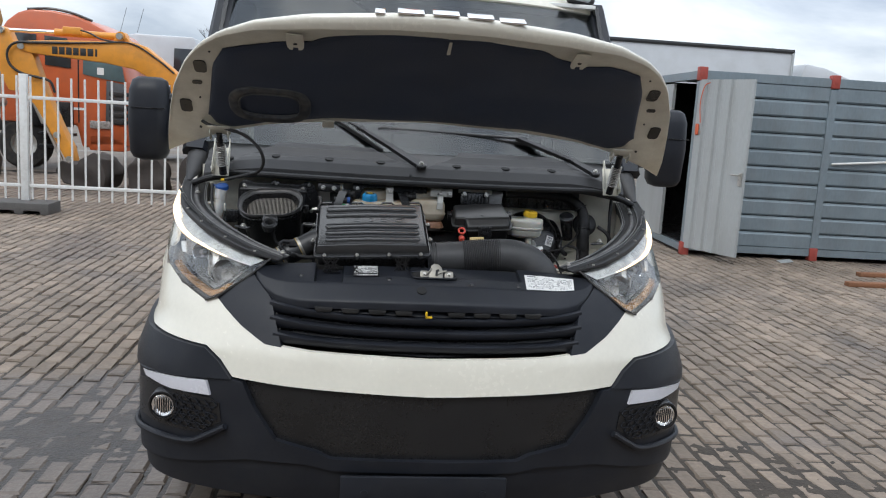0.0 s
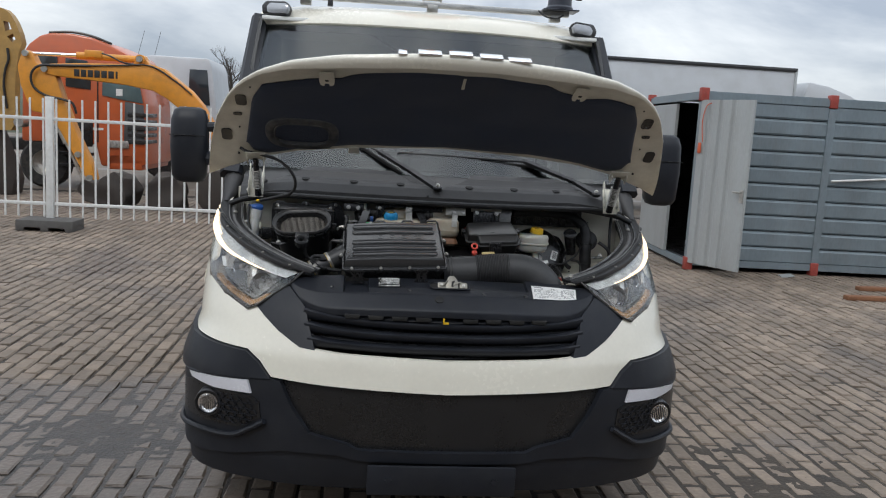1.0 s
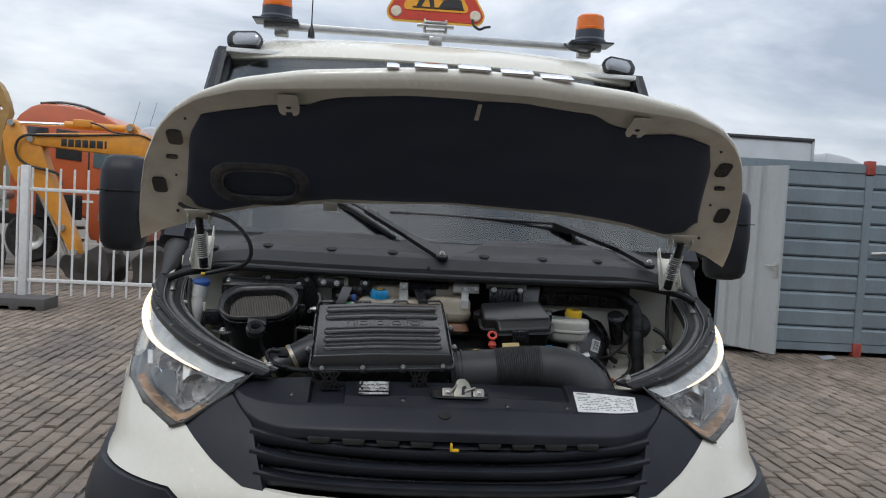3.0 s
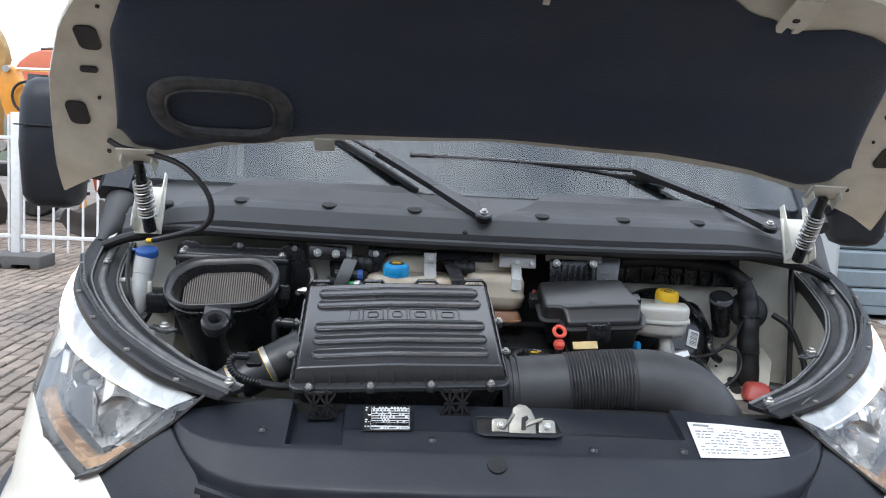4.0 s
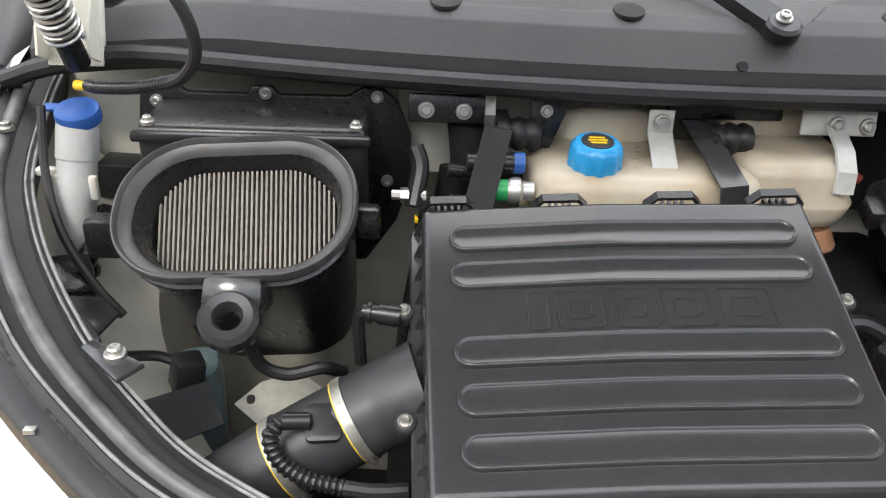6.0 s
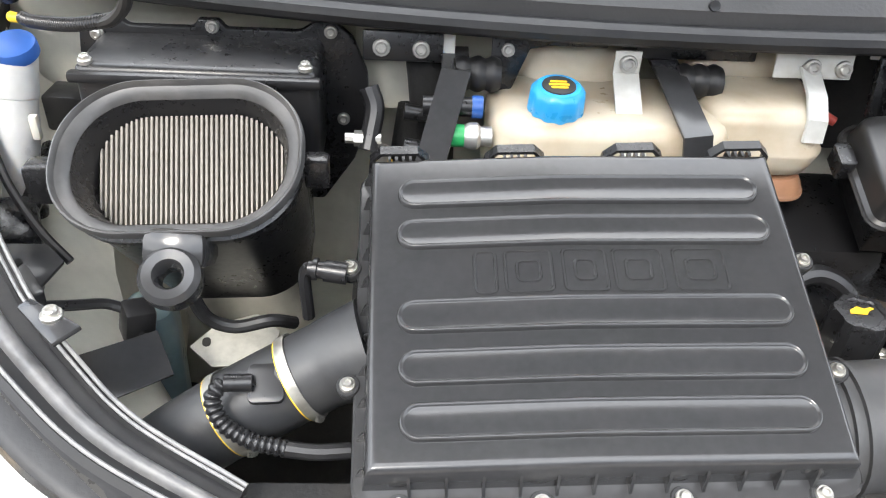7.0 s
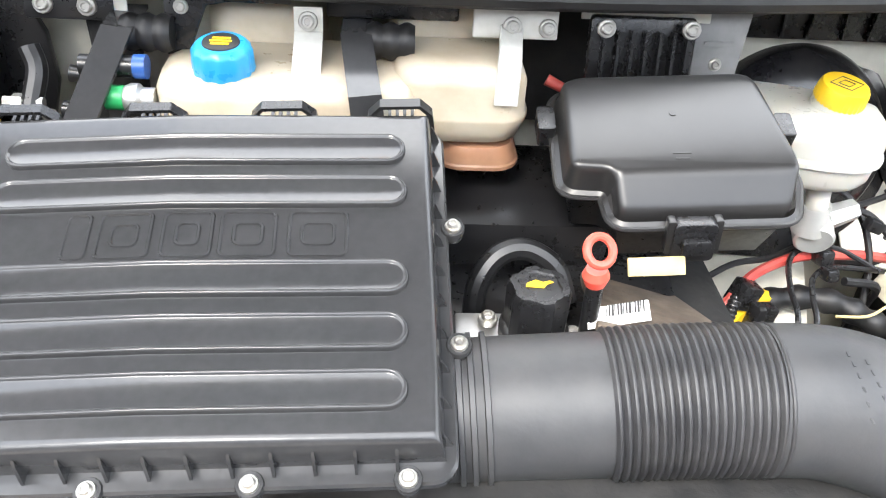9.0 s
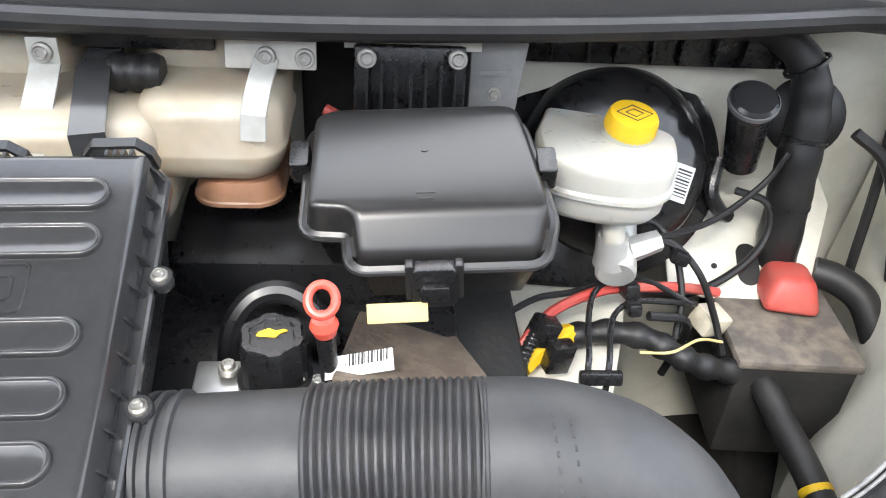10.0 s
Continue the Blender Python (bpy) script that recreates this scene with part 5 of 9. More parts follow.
for x in (-0.80, -0.602, -0.382, -0.172, 0.144, 0.354, 0.56):
    z = 1.395 - (0.02 if abs(x) > 0.75 else 0)
    part("cowl_hole", lathe(B(), [(0, 0.0004), (0.0165, 0.0004), (0.0185, -0.0002), (0.0190, -0.004)], pose(x, 0.800 + bow(x), z + 0.001, 14, 0, 0), 18), DEEP, cowl)
part("cowl_screw", lathe(B(), [(0, 0.002), (0.006, 0.001), (0.007, -0.003)], pose(-0.05, 0.748, 1.350, 55, 0, 0), 12), BLACK, cowl)
bm = B()
tube(bm, [Vector((x, 0.738 + bow(x), 1.318 - 0.06 * max(0, (abs(x) - 0.7) / 0.25) ** 2)) for x in np.linspace(-0.945, 0.945, 40)], 0.013, 10, straight=True)
part("cowl_seal", bm, RUBBER, van, "long black rubber bay seal")
bm = B()
box(bm, (-0.005, 0.850, 1.3925), (0.003, 0.15, 0.004), (23.7, 0, 0))
part("cowl_seam", bm, BLACK, cowl)

# wipers
for pivot, joint, tip, end, base in (((-0.005, 0.775, 1.388), (-0.119, 0.895, 1.448), (-0.271, 0.985, 1.530), (-0.60, 1.17, 1.70), (-0.165, 0.905, 1.440)), ((0.757, 0.868, 1.390), (0.672, 0.955, 1.436), (0.430, 1.015, 1.520), (-0.185, 1.022, 1.548), (0.525, 1.012, 1.494))):
    P, J, T, E2 = (Vector(q) for q in (pivot, joint, tip, end))
    bm = B()
    sweep(bm, [P, P.lerp(J, 0.35), P.lerp(J, 0.7), J], lambda t: [(-0.019 + 0.006 * t, -0.005), (0.019 - 0.006 * t, -0.005), (0.015 - 0.005 * t, 0.010), (-0.015 + 0.005 * t, 0.010)], up=(0, -0.6, 0.8))
    lathe(bm, [(0, 0), (0.021, 0), (0.021, 0.012), (0.017, 0.016), (0, 0.016)], pose(*(P + Vector((0, 0, -0.006))), 25, 0, 0), 20)
    wiper = part("wiper", bm, BLACK, van, "black wiper arm with its blade across the screen")
    part_at("bolt", BOLT, pose(*(P + Vector((0, -0.003, 0.012))), 25, 0, 0), wiper)
    bm = B()
    sweep(bm, [J, J.lerp(T, 0.15), J.lerp(T, 0.6), T], lambda t: [(-0.011, -0.006), (0.011, -0.006), (0.009, 0.010), (-0.009, 0.010)], up=(0, -0.6, 0.8))
    cyl(bm, J + Vector((-0.012, 0, 0.004)), J + Vector((0.012, 0, 0.004)), 0.008, seg=12)
    tube(bm, [T, T.lerp(E2, 0.3) + Vector((0, 0, -0.005)), T.lerp(E2, 0.7) + Vector((0, 0, -0.012)), E2 + Vector((0, 0, -0.02))], 0.006, 8)
    part("upper_arm", bm, BLACK, wiper)
    bm = B()
    b0 = Vector(base)
    line = [b0 + (E2 + Vector((0.0, 0.03, -0.03)) - b0) * t + Vector((0, 0, 0.006 * math.sin(math.pi * t))) for t in np.linspace(0, 1, 12)]
    sweep(bm, line, [(-0.003, -0.010), (0.003, -0.010), (0.005, 0.001), (0.003, 0.006), (-0.003, 0.006), (-0.005, 0.001)], up=(0, -0.6, 0.8))
    part("blade", bm, RUBBER, wiper)

# washer hose looping from the bonnet to the cowl
hose = part("washer_hose", tube(B(), [(-0.876, 0.715, 1.523), (-0.84, 0.70, 1.508), (-0.775, 0.70, 1.497), (-0.70, 0.67, 1.475), (-0.645, 0.655, 1.425), (-0.632, 0.66, 1.375), (-0.655, 0.68, 1.338), (-0.70, 0.705, 1.320)], 0.0065, 10), RUBBER, van, "black washer hose looping down from the bonnet")
part("ribbed_sleeve", corrugated(B(), [(-0.66, 0.685, 1.334), (-0.71, 0.71, 1.318), (-0.77, 0.76, 1.300), (-0.795, 0.79, 1.292)], 0.0075, 0.004, 0.0015, 10), BLACK, hose)
part("connector", cyl(B(), (-0.79, 0.788, 1.291), (-0.812, 0.800, 1.289), 0.005, 0.006, 12), YELLOW, hose, "yellow hose connector")

# washer filler
NECK = surface("bluish_translucent_plastic", (0.44, 0.445, 0.435), 0.35, spread=0.10, bump=0.02, subsurface=0.3)
neck = [(0, 0), (0.0185, 0), (0.0215, 0.05), (0.0235, 0.09), (0.0235, 0.113), (0.0228, 0.116), (0.0228, 0.137), (0.0242, 0.139), (0.0242, 0.186), (0, 0.186)]
washer = part("washer_filler", lathe(B(), neck, aim((-0.822, 0.722, 1.080), (-0.807, 0.772, 1.250)), 26), NECK, van, "translucent white washer filler neck")
part("neck_foot", lathe(B(), [(0.022, 0.004), (0.026, 0.004), (0.031, -0.002), (0.031, -0.010)], aim((-0.822, 0.722, 1.090), (-0.807, 0.772, 1.260)), 22), BLACK, washer)
part("cap", lathe(B(), [(0, 0.006), (0.020, 0.006), (0.0245, 0.0045), (0.0258, 0.001), (0.0258, -0.010), (0.0240, -0.012), (0, -0.012)], pose(-0.805, 0.772, 1.266, 16, 0, 0), 28), NAVY, washer, "dark blue snap-on cap")
part("cap_tab", box(B(), (-0.838, 0.780, 1.268), (0.016, 0.014, 0.004), (16, 0, 0), 0.0015), NAVY, washer)
part("lug", box(B(), (-0.845, 0.755, 1.198), (0.026, 0.012, 0.010), bevel=0.003), MILK, washer)
part("lug", box(B(), (-0.828, 0.742, 1.186), (0.010, 0.010, 0.030), bevel=0.003), MILK, washer)
part("lug", box(B(), (-0.787, 0.738, 1.186), (0.010, 0.010, 0.030), bevel=0.003), MILK, washer)
part("side_block", box(B(), (-0.800, 0.900, 1.130), (0.080, 0.05, 0.05), (0, 0, -4), 0.004), BLACK, van, "black foam block beside the filler")
part("breather_hose", tube(B(), [(-0.842, 0.765, 1.275), (-0.838, 0.735, 1.21), (-0.815, 0.695, 1.15), (-0.770, 0.65, 1.11), (-0.735, 0.63, 1.08)], 0.0052, 8), RUBBER, washer)
part("washer_tank", loft(B(), [(rounded(0.055, 0.07, 0.015), 0.84), (rounded(0.060, 0.075, 0.018), 0.99), (rounded(0.050, 0.06, 0.018), 1.015), (rounded(0.030, 0.04, 0.014), 1.02)], pose(-0.668, 0.650, -0.012, 0, 0, 12), True), surface("pale_teal_translucent_plastic", (0.13, 0.18, 0.19), 0.35, spread=0.15, bump=0.02, subsurface=0.3), washer, "pale teal translucent washer tank")
# cream steel with the shade of its place put into the colour
part("tank_bracket", prism(B(), [(-0.030, -0.030), (0.040, -0.034), (0.050, 0.010), (0.024, 0.036), (-0.024, 0.026), (-0.056, -0.002)], 0.004, pose(-0.568, 0.640, 0.955, 22, 0, 8), 0.001), surface("shaded_grey_cream_steel", (0.42, 0.41, 0.36), 0.5, spread=0.2, scale=20, bump=0.1, dirt=(0.18, 0.16, 0.12), dirt_amount=0.5), van, "cream bracket plate with a bolt hole")
part("bolt_hole", prism(B(), rounded(0.010, 0.012, 0.0045, 4), 0.002, pose(-0.604, 0.636, 0.9585, 22, 0, 8)), DEEP, van)

# wiring bits on the left shelf
bm = B()
box(bm, (-0.805, 0.665, 1.095), (0.055, 0.075, 0.045), (10, 8, 25), 0.010)
box(bm, (-0.785, 0.620, 1.075), (0.045, 0.05, 0.035), (0, 10, 20), 0.006)
tube(bm, [(-0.800, 0.69, 1.10), (-0.795, 0.74, 1.12), (-0.80, 0.79, 1.13)], 0.012, 8)
part("wiring_clip", bm, BLACK, van, "black wiring clips on the inner wing")
bm = B()
prism(bm, [(-0.05, -0.035), (0.012, -0.045), (0.045, -0.02), (0.040, 0.012), (0.0, 0.030), (-0.05, 0.025)], 0.006, pose(-0.775, 0.590, 1.105, 12, 6, 40), 0.002)
prism(bm, rounded(0.030, 0.05, 0.006), 0.05, pose(-0.757, 0.560, 1.060, 8, 0, 40), 0.003)
part("rail_bracket", bm, DUCT, van, "black bracket plate under the rail")
part("bracket_hole", prism(B(), rounded(0.008, 0.008, 0.0035, 3), 0.001, pose(-0.765, 0.585, 1.1125, 12, 6, 40)), DEEP, van)
bm = B()
tube(bm, [(-0.745, 0.560, 1.075), (-0.715, 0.575, 1.065), (-0.69, 0.590, 1.055), (-0.668, 0.592, 1.045)], 0.006, 8)
tube(bm, [(-0.662, 0.588, 1.04), (-0.650, 0.575, 1.01), (-0.640, 0.555, 0.98)], 0.008, 8)
box(bm, (-0.660, 0.590, 1.032), (0.034, 0.032, 0.044), (5, 10, 30), 0.006)
part("plug", bm, BLACK, van, "black plug on a short cable")
bm = B()
prism(bm, [(-0.04, -0.03), (0.04, -0.03), (0.045, 0.025), (-0.035, 0.03)], 0.004, pose(-0.655, 0.520, 1.030, 22, 0, 35), 0.001)
part("grey_bracket", bm, DUCT, van, "dark grey clip on the inner wing")

# filter housing with its open oval mouth
MOUTH = Matrix.Translation((-0.595, 0.616, 1.221)) @ Matrix.Rotation(radians(30.5), 4, "X")
MOUTH = MOUTH @ Matrix.Rotation(radians(1), 4, "Z") @ Matrix.Rotation(radians(-4.5), 4, "Y")


def oval(w, h):
    return rounded(w, h, h * 0.46, 18)


bm = B()
loft(bm, [(oval(0.192, 0.120), -0.095), (oval(0.200, 0.126), -0.020), (oval(0.210, 0.136), -0.006), (oval(0.214, 0.140), 0.000)], MOUTH, False, False)
loft(bm, [(oval(0.236, 0.162), 0.001), (oval(0.236, 0.162), -0.008), (oval(0.243, 0.169), -0.010), (oval(0.243, 0.169), -0.016), (oval(0.232, 0.158), -0.020), (oval(0.226, 0.152), -0.06), (oval(0.205, 0.14), -0.16), (oval(0.19, 0.13), -0.22)], MOUTH)
filter_box = part("filter_housing", bm, BLACK, van, "black air filter housing with an open oval mouth")
bm = B()
loft(bm, [(oval(0.212, 0.138), -0.004), (oval(0.217, 0.143), 0.002), (oval(0.229, 0.154), 0.0065), (oval(0.238, 0.162), 0.0085), (oval(0.2405, 0.1645), 0.0125), (oval(0.2440, 0.1680), 0.0150), (oval(0.2475, 0.1710), 0.0140), (oval(0.2500, 0.1730), 0.0095), (oval(0.2500, 0.1730), 0.0040), (oval(0.240, 0.164), 0.0)], MOUTH, False, False)
part("mouth_seal", bm, surface("worn_grey_rubber", (0.050, 0.050, 0.051), 0.40, spread=0.30, scale=8, fine=60, bump=0.08, dirt=(0.20, 0.19, 0.18), dirt_amount=0.35), filter_box, "scuffed grey rubber rim", sharp=40)
PLEATS = MOUTH @ pose(0, 0.002, -0.040, 19, 0, 0)
part("filter_back", prism(B(), oval(0.186, 0.130), 0.002, PLEATS @ pose(0, 0, -0.012)), DEEP, filter_box)
bm = B()
box(bm, (-0.594, 0.760, 1.213), (0.252, 0.105, 0.125), (0, 0, 0), 0.010, 3)
part("rear_case", bm, BLACK, filter_box)
part("case_lip", box(B(), (-0.594, 0.707, 1.264), (0.262, 0.014, 0.012), bevel=0.004), BLACK, filter_box)
bm = B()
prism(bm, [(-0.150, -0.16), (-0.150, 0.03), (-0.146, 0.058), (-0.128, 0.072), (-0.100, 0.070), (-0.09, 0.062), (-0.02, 0.062), (-0.012, 0.072), (0.010, 0.072), (0.018, 0.062), (0.10, 0.062), (0.118, 0.074), (0.140, 0.074), (0.160, 0.056), (0.176, 0.015), (0.178, -0.04), (0.160, -0.10), (0.120, -0.16)], 0.012, pose(-0.595, 0.812, 1.222, 90, 0, 0), 0.003)
part("rear_flange", bm, BLACK, filter_box)
bm = B()
box(bm, (-0.585, 0.735, 1.08), (0.20, 0.12, 0.16), (0, 0, 0), 0.03)
part("lower_case", bm, BLACK, filter_box)
for i in range(37):
    x = -0.0936 + i * 0.0052
    half = 0.064 * math.sqrt(max(0.12, 1 - max(0, (abs(x) - 0.040) / 0.062) ** 2))
    part("filter_pleat", prism(B(), [(x - 0.0011, -half), (x + 0.0011, -half), (x + 0.0011, half), (x - 0.0011, half)], 0.012, PLEATS @ pose(0, 0, -0.010)), PLEAT, filter_box, smooth=False)
RINGAT = Vector((-0.587, 0.507, 1.160))
bm = B()
lathe(bm, [(0.011, -0.020), (0.011, 0.000), (0.015, 0.008), (0.024, 0.009), (0.029, 0.003), (0.030, -0.010), (0.027, -0.022)], aim(RINGAT, RINGAT + Vector((0.02, -0.55, 0.8))), 24)
box(bm, RINGAT + Vector((0, 0.045, 0.0)), (0.062, 0.065, 0.04), (-32, 0, 0), 0.012)
part("grommet_lug", bm, DUCT, filter_box, "grey rubber grommet in a lug")
part("drain_hose", tube(B(), [(-0.575, 0.52, 1.13), (-0.565, 0.53, 1.09), (-0.54, 0.535, 1.075), (-0.505, 0.54, 1.08), (-0.485, 0.56, 1.06)], 0.007, 10), RUBBER, filter_box)
part("side_clip", box(B(), (-0.462, 0.63, 1.205), (0.025, 0.02, 0.035), bevel=0.004), BLACK, filter_box)
part("side_clip", box(B(), (-0.745, 0.66, 1.165), (0.05, 0.03, 0.045), bevel=0.005), BLACK, filter_box)
bolts(filter_box, [(-0.708, 0.718, 1.278), (-0.480, 0.718, 1.278)], SMALL_BOLT)
bolts(filter_box, [(-0.721, 0.797, 1.274), (-0.592, 0.797, 1.287), (-0.460, 0.797, 1.286), (-0.448, 0.797, 1.178)], SMALL_BOLT, (82, 0, 0))

# air box with its ribbed lid
AX, AY = Vector((0.9987, 0.0049, 0.0499)).normalized(), Vector((-0.0224, 0.9341, 0.3562))
AZ = AX.cross(AY).normalized()
AY = AZ.cross(AX)
BOX = Matrix(((AX.x, AY.x, AZ.x, -0.2044), (AX.y, AY.y, AZ.y, 0.4689), (AX.z, AY.z, AZ.z, 1.1835), (0, 0, 0, 1)))


def ridge(x, y):
    return 0.006 * (1 - min(1, abs(x + 0.02) / 0.2)) - 0.003


bm = B()
nx, ny = 32, 22
hx, hy = 0.198, 0.158
RIBS = [(0.1120, 0.1745), (0.0655, 0.1755), (-0.0210, 0.1755), (-0.0695, 0.1745), (-0.1175, 0.1735)]


def lid_height(x, y):
    edge = min(hx - abs(x), hy - abs(y))
    return ridge(x, y) - 0.005 * max(0, 1 - edge / 0.006) ** 2


def spaced(h, n):
    """Even steps from -h to h with close ones along the rim."""
    return [-h, -h + 0.0012, -h + 0.003, -h + 0.0055] + list(np.linspace(-h + 0.009, h - 0.009, n)) + [h - 0.0055, h - 0.003, h - 0.0012, h]


top = [[BOX @ Vector((x, y, lid_height(x, y))) for y in spaced(hy, ny)] for x in spaced(hx, nx)]
wall = [[BOX @ Vector((x * 1.022, y * 1.022, -0.036)) for y in spaced(hy, ny)] for x in spaced(hx, nx)]
solid(bm, top, wall)
air_box = part("air_box", bm, DUCT, van, "black ribbed plastic air box", sharp=80)
for y0, half in RIBS:
    bm = B()
    out, rad = [], 0.0168
    bead = ((0.0, -0.001), (0.0007, 0.0036), (0.0018, 0.0053), (0.0032, 0.0053), (0.0042, 0.0037), (0.0052, 0.0032))
    for o, h in bead:
        arcs = rounded(2 * half - 2 * o, 2 * rad - 2 * o, rad - o, 8)
        run = [arcs[8][0] + (arcs[9][0] - arcs[8][0]) * k / 14 for k in range(1, 14)]
        shape = arcs[:9] + [(x, arcs[8][1]) for x in run] + arcs[9:27] + [(x, arcs[26][1]) for x in reversed(run)] + arcs[27:]
        out.append([(x, y) for x, y in shape])
    rings = []
    for shape, h in zip(out, [h for o, h in bead]):
        rings.append([bm.verts.new(BOX @ Vector((x + 0.002, y0 + y, lid_height(x + 0.002, y0 + y) + h))) for x, y in shape])
    for a, b in zip(rings, rings[1:]):
        for i in range(len(a)):
            j = (i + 1) % len(a)
            bm.faces.new((a[i], a[j], b[j], b[i]))
    n = len(rings[-1])
    q = rings[-1]
    # fill the top as strips between the long edges, so that it follows the ridge
    mid = [(q[i], q[(n - 1 - i)]) for i in range(n // 2)]
    for (a, b), (c, d) in zip(mid, mid[1:]):
        bm.faces.new((a, b, d, c))
    part("lid_rib", bm, DUCT, air_box, sharp=62)
for i, (x, w) in enumerate(((-0.093, 0.019), (-0.054, 0.042), (-0.003, 0.039), (0.046, 0.044), (0.103, 0.047))):
    bm = B()
    for ww, hh in (((w, 0.043),) if i == 0 else ((w, 0.043), (w - 0.021, 0.021))):
        loop = [BOX @ Vector((x + a, 0.0225 + b, ridge(x + a, 0) + 0.0003)) for a, b in rounded(ww, hh, 0.005, 4)]
        sweep(bm, loop + loop[:1], ring(0.0017, 6), up=AZ, caps=False)
    part("badge_bar", bm, DUCT, air_box, "embossed badge letter as a plain block")
# flange, gussets, lower case
bm = B()
flange = rounded(0.424, 0.346, 0.02, 4)
loft(bm, [(flange, -0.046), (flange, -0.038), (rounded(0.420, 0.342, 0.02, 4), -0.0355), (rounded(0.410, 0.330, 0.018, 4), -0.0355)], BOX @ pose(0, -0.005, 0), True)
part("flange", bm, DUCT, air_box)
bm = B()
loft(bm, [(rounded(0.38, 0.30, 0.03, 4), -0.14), (rounded(0.41, 0.33, 0.02, 4), -0.045)], BOX, True)
part("lower_case", bm, BLACK, air_box)
gus = B()
prism(gus, [(0, 0), (0.013, 0), (0.004, 0.024), (0, 0.030)], 0.003, Matrix.Identity(4))
GUSSET = mesh_of("gusset", gus, DUCT, smooth=False)
for i in range(12):
    t = -0.165 + 0.03 * i
    part_at("gusset", GUSSET, BOX @ Matrix.Translation((t, -hy * 1.012, -0.0360)) @ Matrix(((0, 0, 0.8, 0), (-0.75, 0, 0, 0), (0, 0.85, 0, 0), (0, 0, 0, 1))), air_box)
for i in range(11):
    for s in (1, -1):
        t = -0.15 + 0.03 * i
        part_at("gusset", GUSSET, BOX @ Matrix.Translation((s * hx * 1.012, t, -0.0360)) @ Matrix(((s * 0.6, 0, 0, 0), (0, 0, 0.7, 0), (0, 0.7, 0, 0), (0, 0, 0, 1))), air_box)
TINY_BOLT = bolt_mesh(0.0050, 0.0046)
LUGS = [(-0.2185, 0.0510), (-0.2170, -0.0690), (0.2165, 0.0496), (0.2165, -0.0656), (-0.1724, -0.1755), (-0.0565, -0.1755), (0.0589, -0.1745), (0.1738, -0.1740)]
lug = B()
lathe(lug, [(0, -0.013), (0.0095, -0.013), (0.0110, -0.002), (0.010, 0.0), (0, 0.0)], Matrix.Identity(4), 16)
LUG = mesh_of("bolt_lug", lug, DUCT)
for x, y in LUGS:
    part_at("bolt_lug", LUG, BOX @ pose(x, y, -0.0335), air_box)
    part_at("bolt", TINY_BOLT, BOX @ pose(x, y, -0.0325), air_box)
for x in (-0.171, -0.055, 0.064, 0.172):
    bm = B()
    arch = [BOX @ Vector((x + dx, 0.164, dz + 0.002)) for dx, dz in ((-0.030, -0.03), (-0.028, -0.012), (-0.018, 0.000), (0.018, 0.000), (0.028, -0.012), (0.030, -0.03))]
    sweep(bm, arch, [(-0.005, -0.002), (0.005, -0.002), (0.005, 0.002), (-0.005, 0.002)], up=AZ)
    for dx in (-0.010, -0.003, 0.004, 0.011):
        prism(bm, rounded(0.003, 0.010, 0.001, 1), 0.012, BOX @ pose(x + dx, 0.164, -0.020))
    part("rear_clip", bm, BLACK, air_box)
for x in (-0.150, 0.105):
    bm = B()
    m = BOX @ pose(x, -0.196, -0.060, 70, 0, 0)
    for a in (-35, 35, 90):
        for dx in (-0.012, 0.012):
            prism(bm, rounded(0.004, 0.056, 0.001, 1), 0.008, m @ pose(dx, 0, 0, 0, 0, a if a != 90 else 0))
    for dy in (-0.024, 0.0, 0.024):
        prism(bm, rounded(0.046, 0.004, 0.001, 1), 0.008, m @ pose(0, dy, 0))
    part("lattice_foot", bm, BLACK, air_box)

# inlet hose on the left of the air box
HOSE = surface("dull_black_hose_rubber", (0.026, 0.027, 0.029), 0.42, spread=0.2, scale=8, fine=120, bump=0.05, dirt=(0.08, 0.077, 0.07), dirt_amount=0.25)
inlet = [(-0.400, 0.472, 1.108), (-0.435, 0.466, 1.096), (-0.465, 0.460, 1.081), (-0.529, 0.445, 1.047), (-0.595, 0.428, 1.005), (-0.655, 0.408, 0.955), (-0.69, 0.39, 0.89)]
hose = part("inlet_hose", tube(B(), inlet, lambda t: 0.041 + 0.008 * max(0, 1 - t * 5), 24), HOSE, van, "thick black rubber inlet hose with steel clamps")
for k, r in ((0.335, 0.0418), (0.505, 0.0415)):
    line = spline(inlet, 20)
    i = int(k * (len(line) - 1))
    p, t = line[i], (line[i + 1] - line[i - 1]).normalized()
    m = aim(p, p + t)
    bm = B()
    lathe(bm, [(r, -0.005), (r + 0.0013, -0.005), (r + 0.0013, 0.005), (r, 0.005)], m, 40)
    for a in range(-3, 9):                      # the worm drive notches
        box(bm, m @ Matrix.Rotation(radians(8 * a), 4, "Z") @ Vector((0, -r - 0.0018, 0)), (0.0022, 0.0016, 0.008))
    box(bm, m @ Vector((-0.012, -r - 0.004, 0)), (0.018, 0.012, 0.014), bevel=0.002)
    part("hose_clamp", bm, surface("dull_zinc_band", (0.34, 0.33, 0.30), 0.45, 0.7, spread=0.3, scale=60, bump=0.2), hose, "zinc hose clamp")
    bm = B()
    lathe(bm, [(r + 0.0002, 0.005), (r + 0.0008, 0.0052), (r + 0.0008, 0.0062), (r, 0.0064)], m, 40)
    part("clamp_edge", bm, YELLOW, hose)
bm = B()
m = aim((-0.492, 0.432, 1.098), (-0.485, 0.35, 1.25))
prism(bm, rounded(0.032, 0.036, 0.006), 0.008, m, 0.002)
cyl(bm, m @ Vector((-0.012, 0, 0.010)), m @ Vector((-0.036, 0.0, 0.012)), 0.008, seg=12)
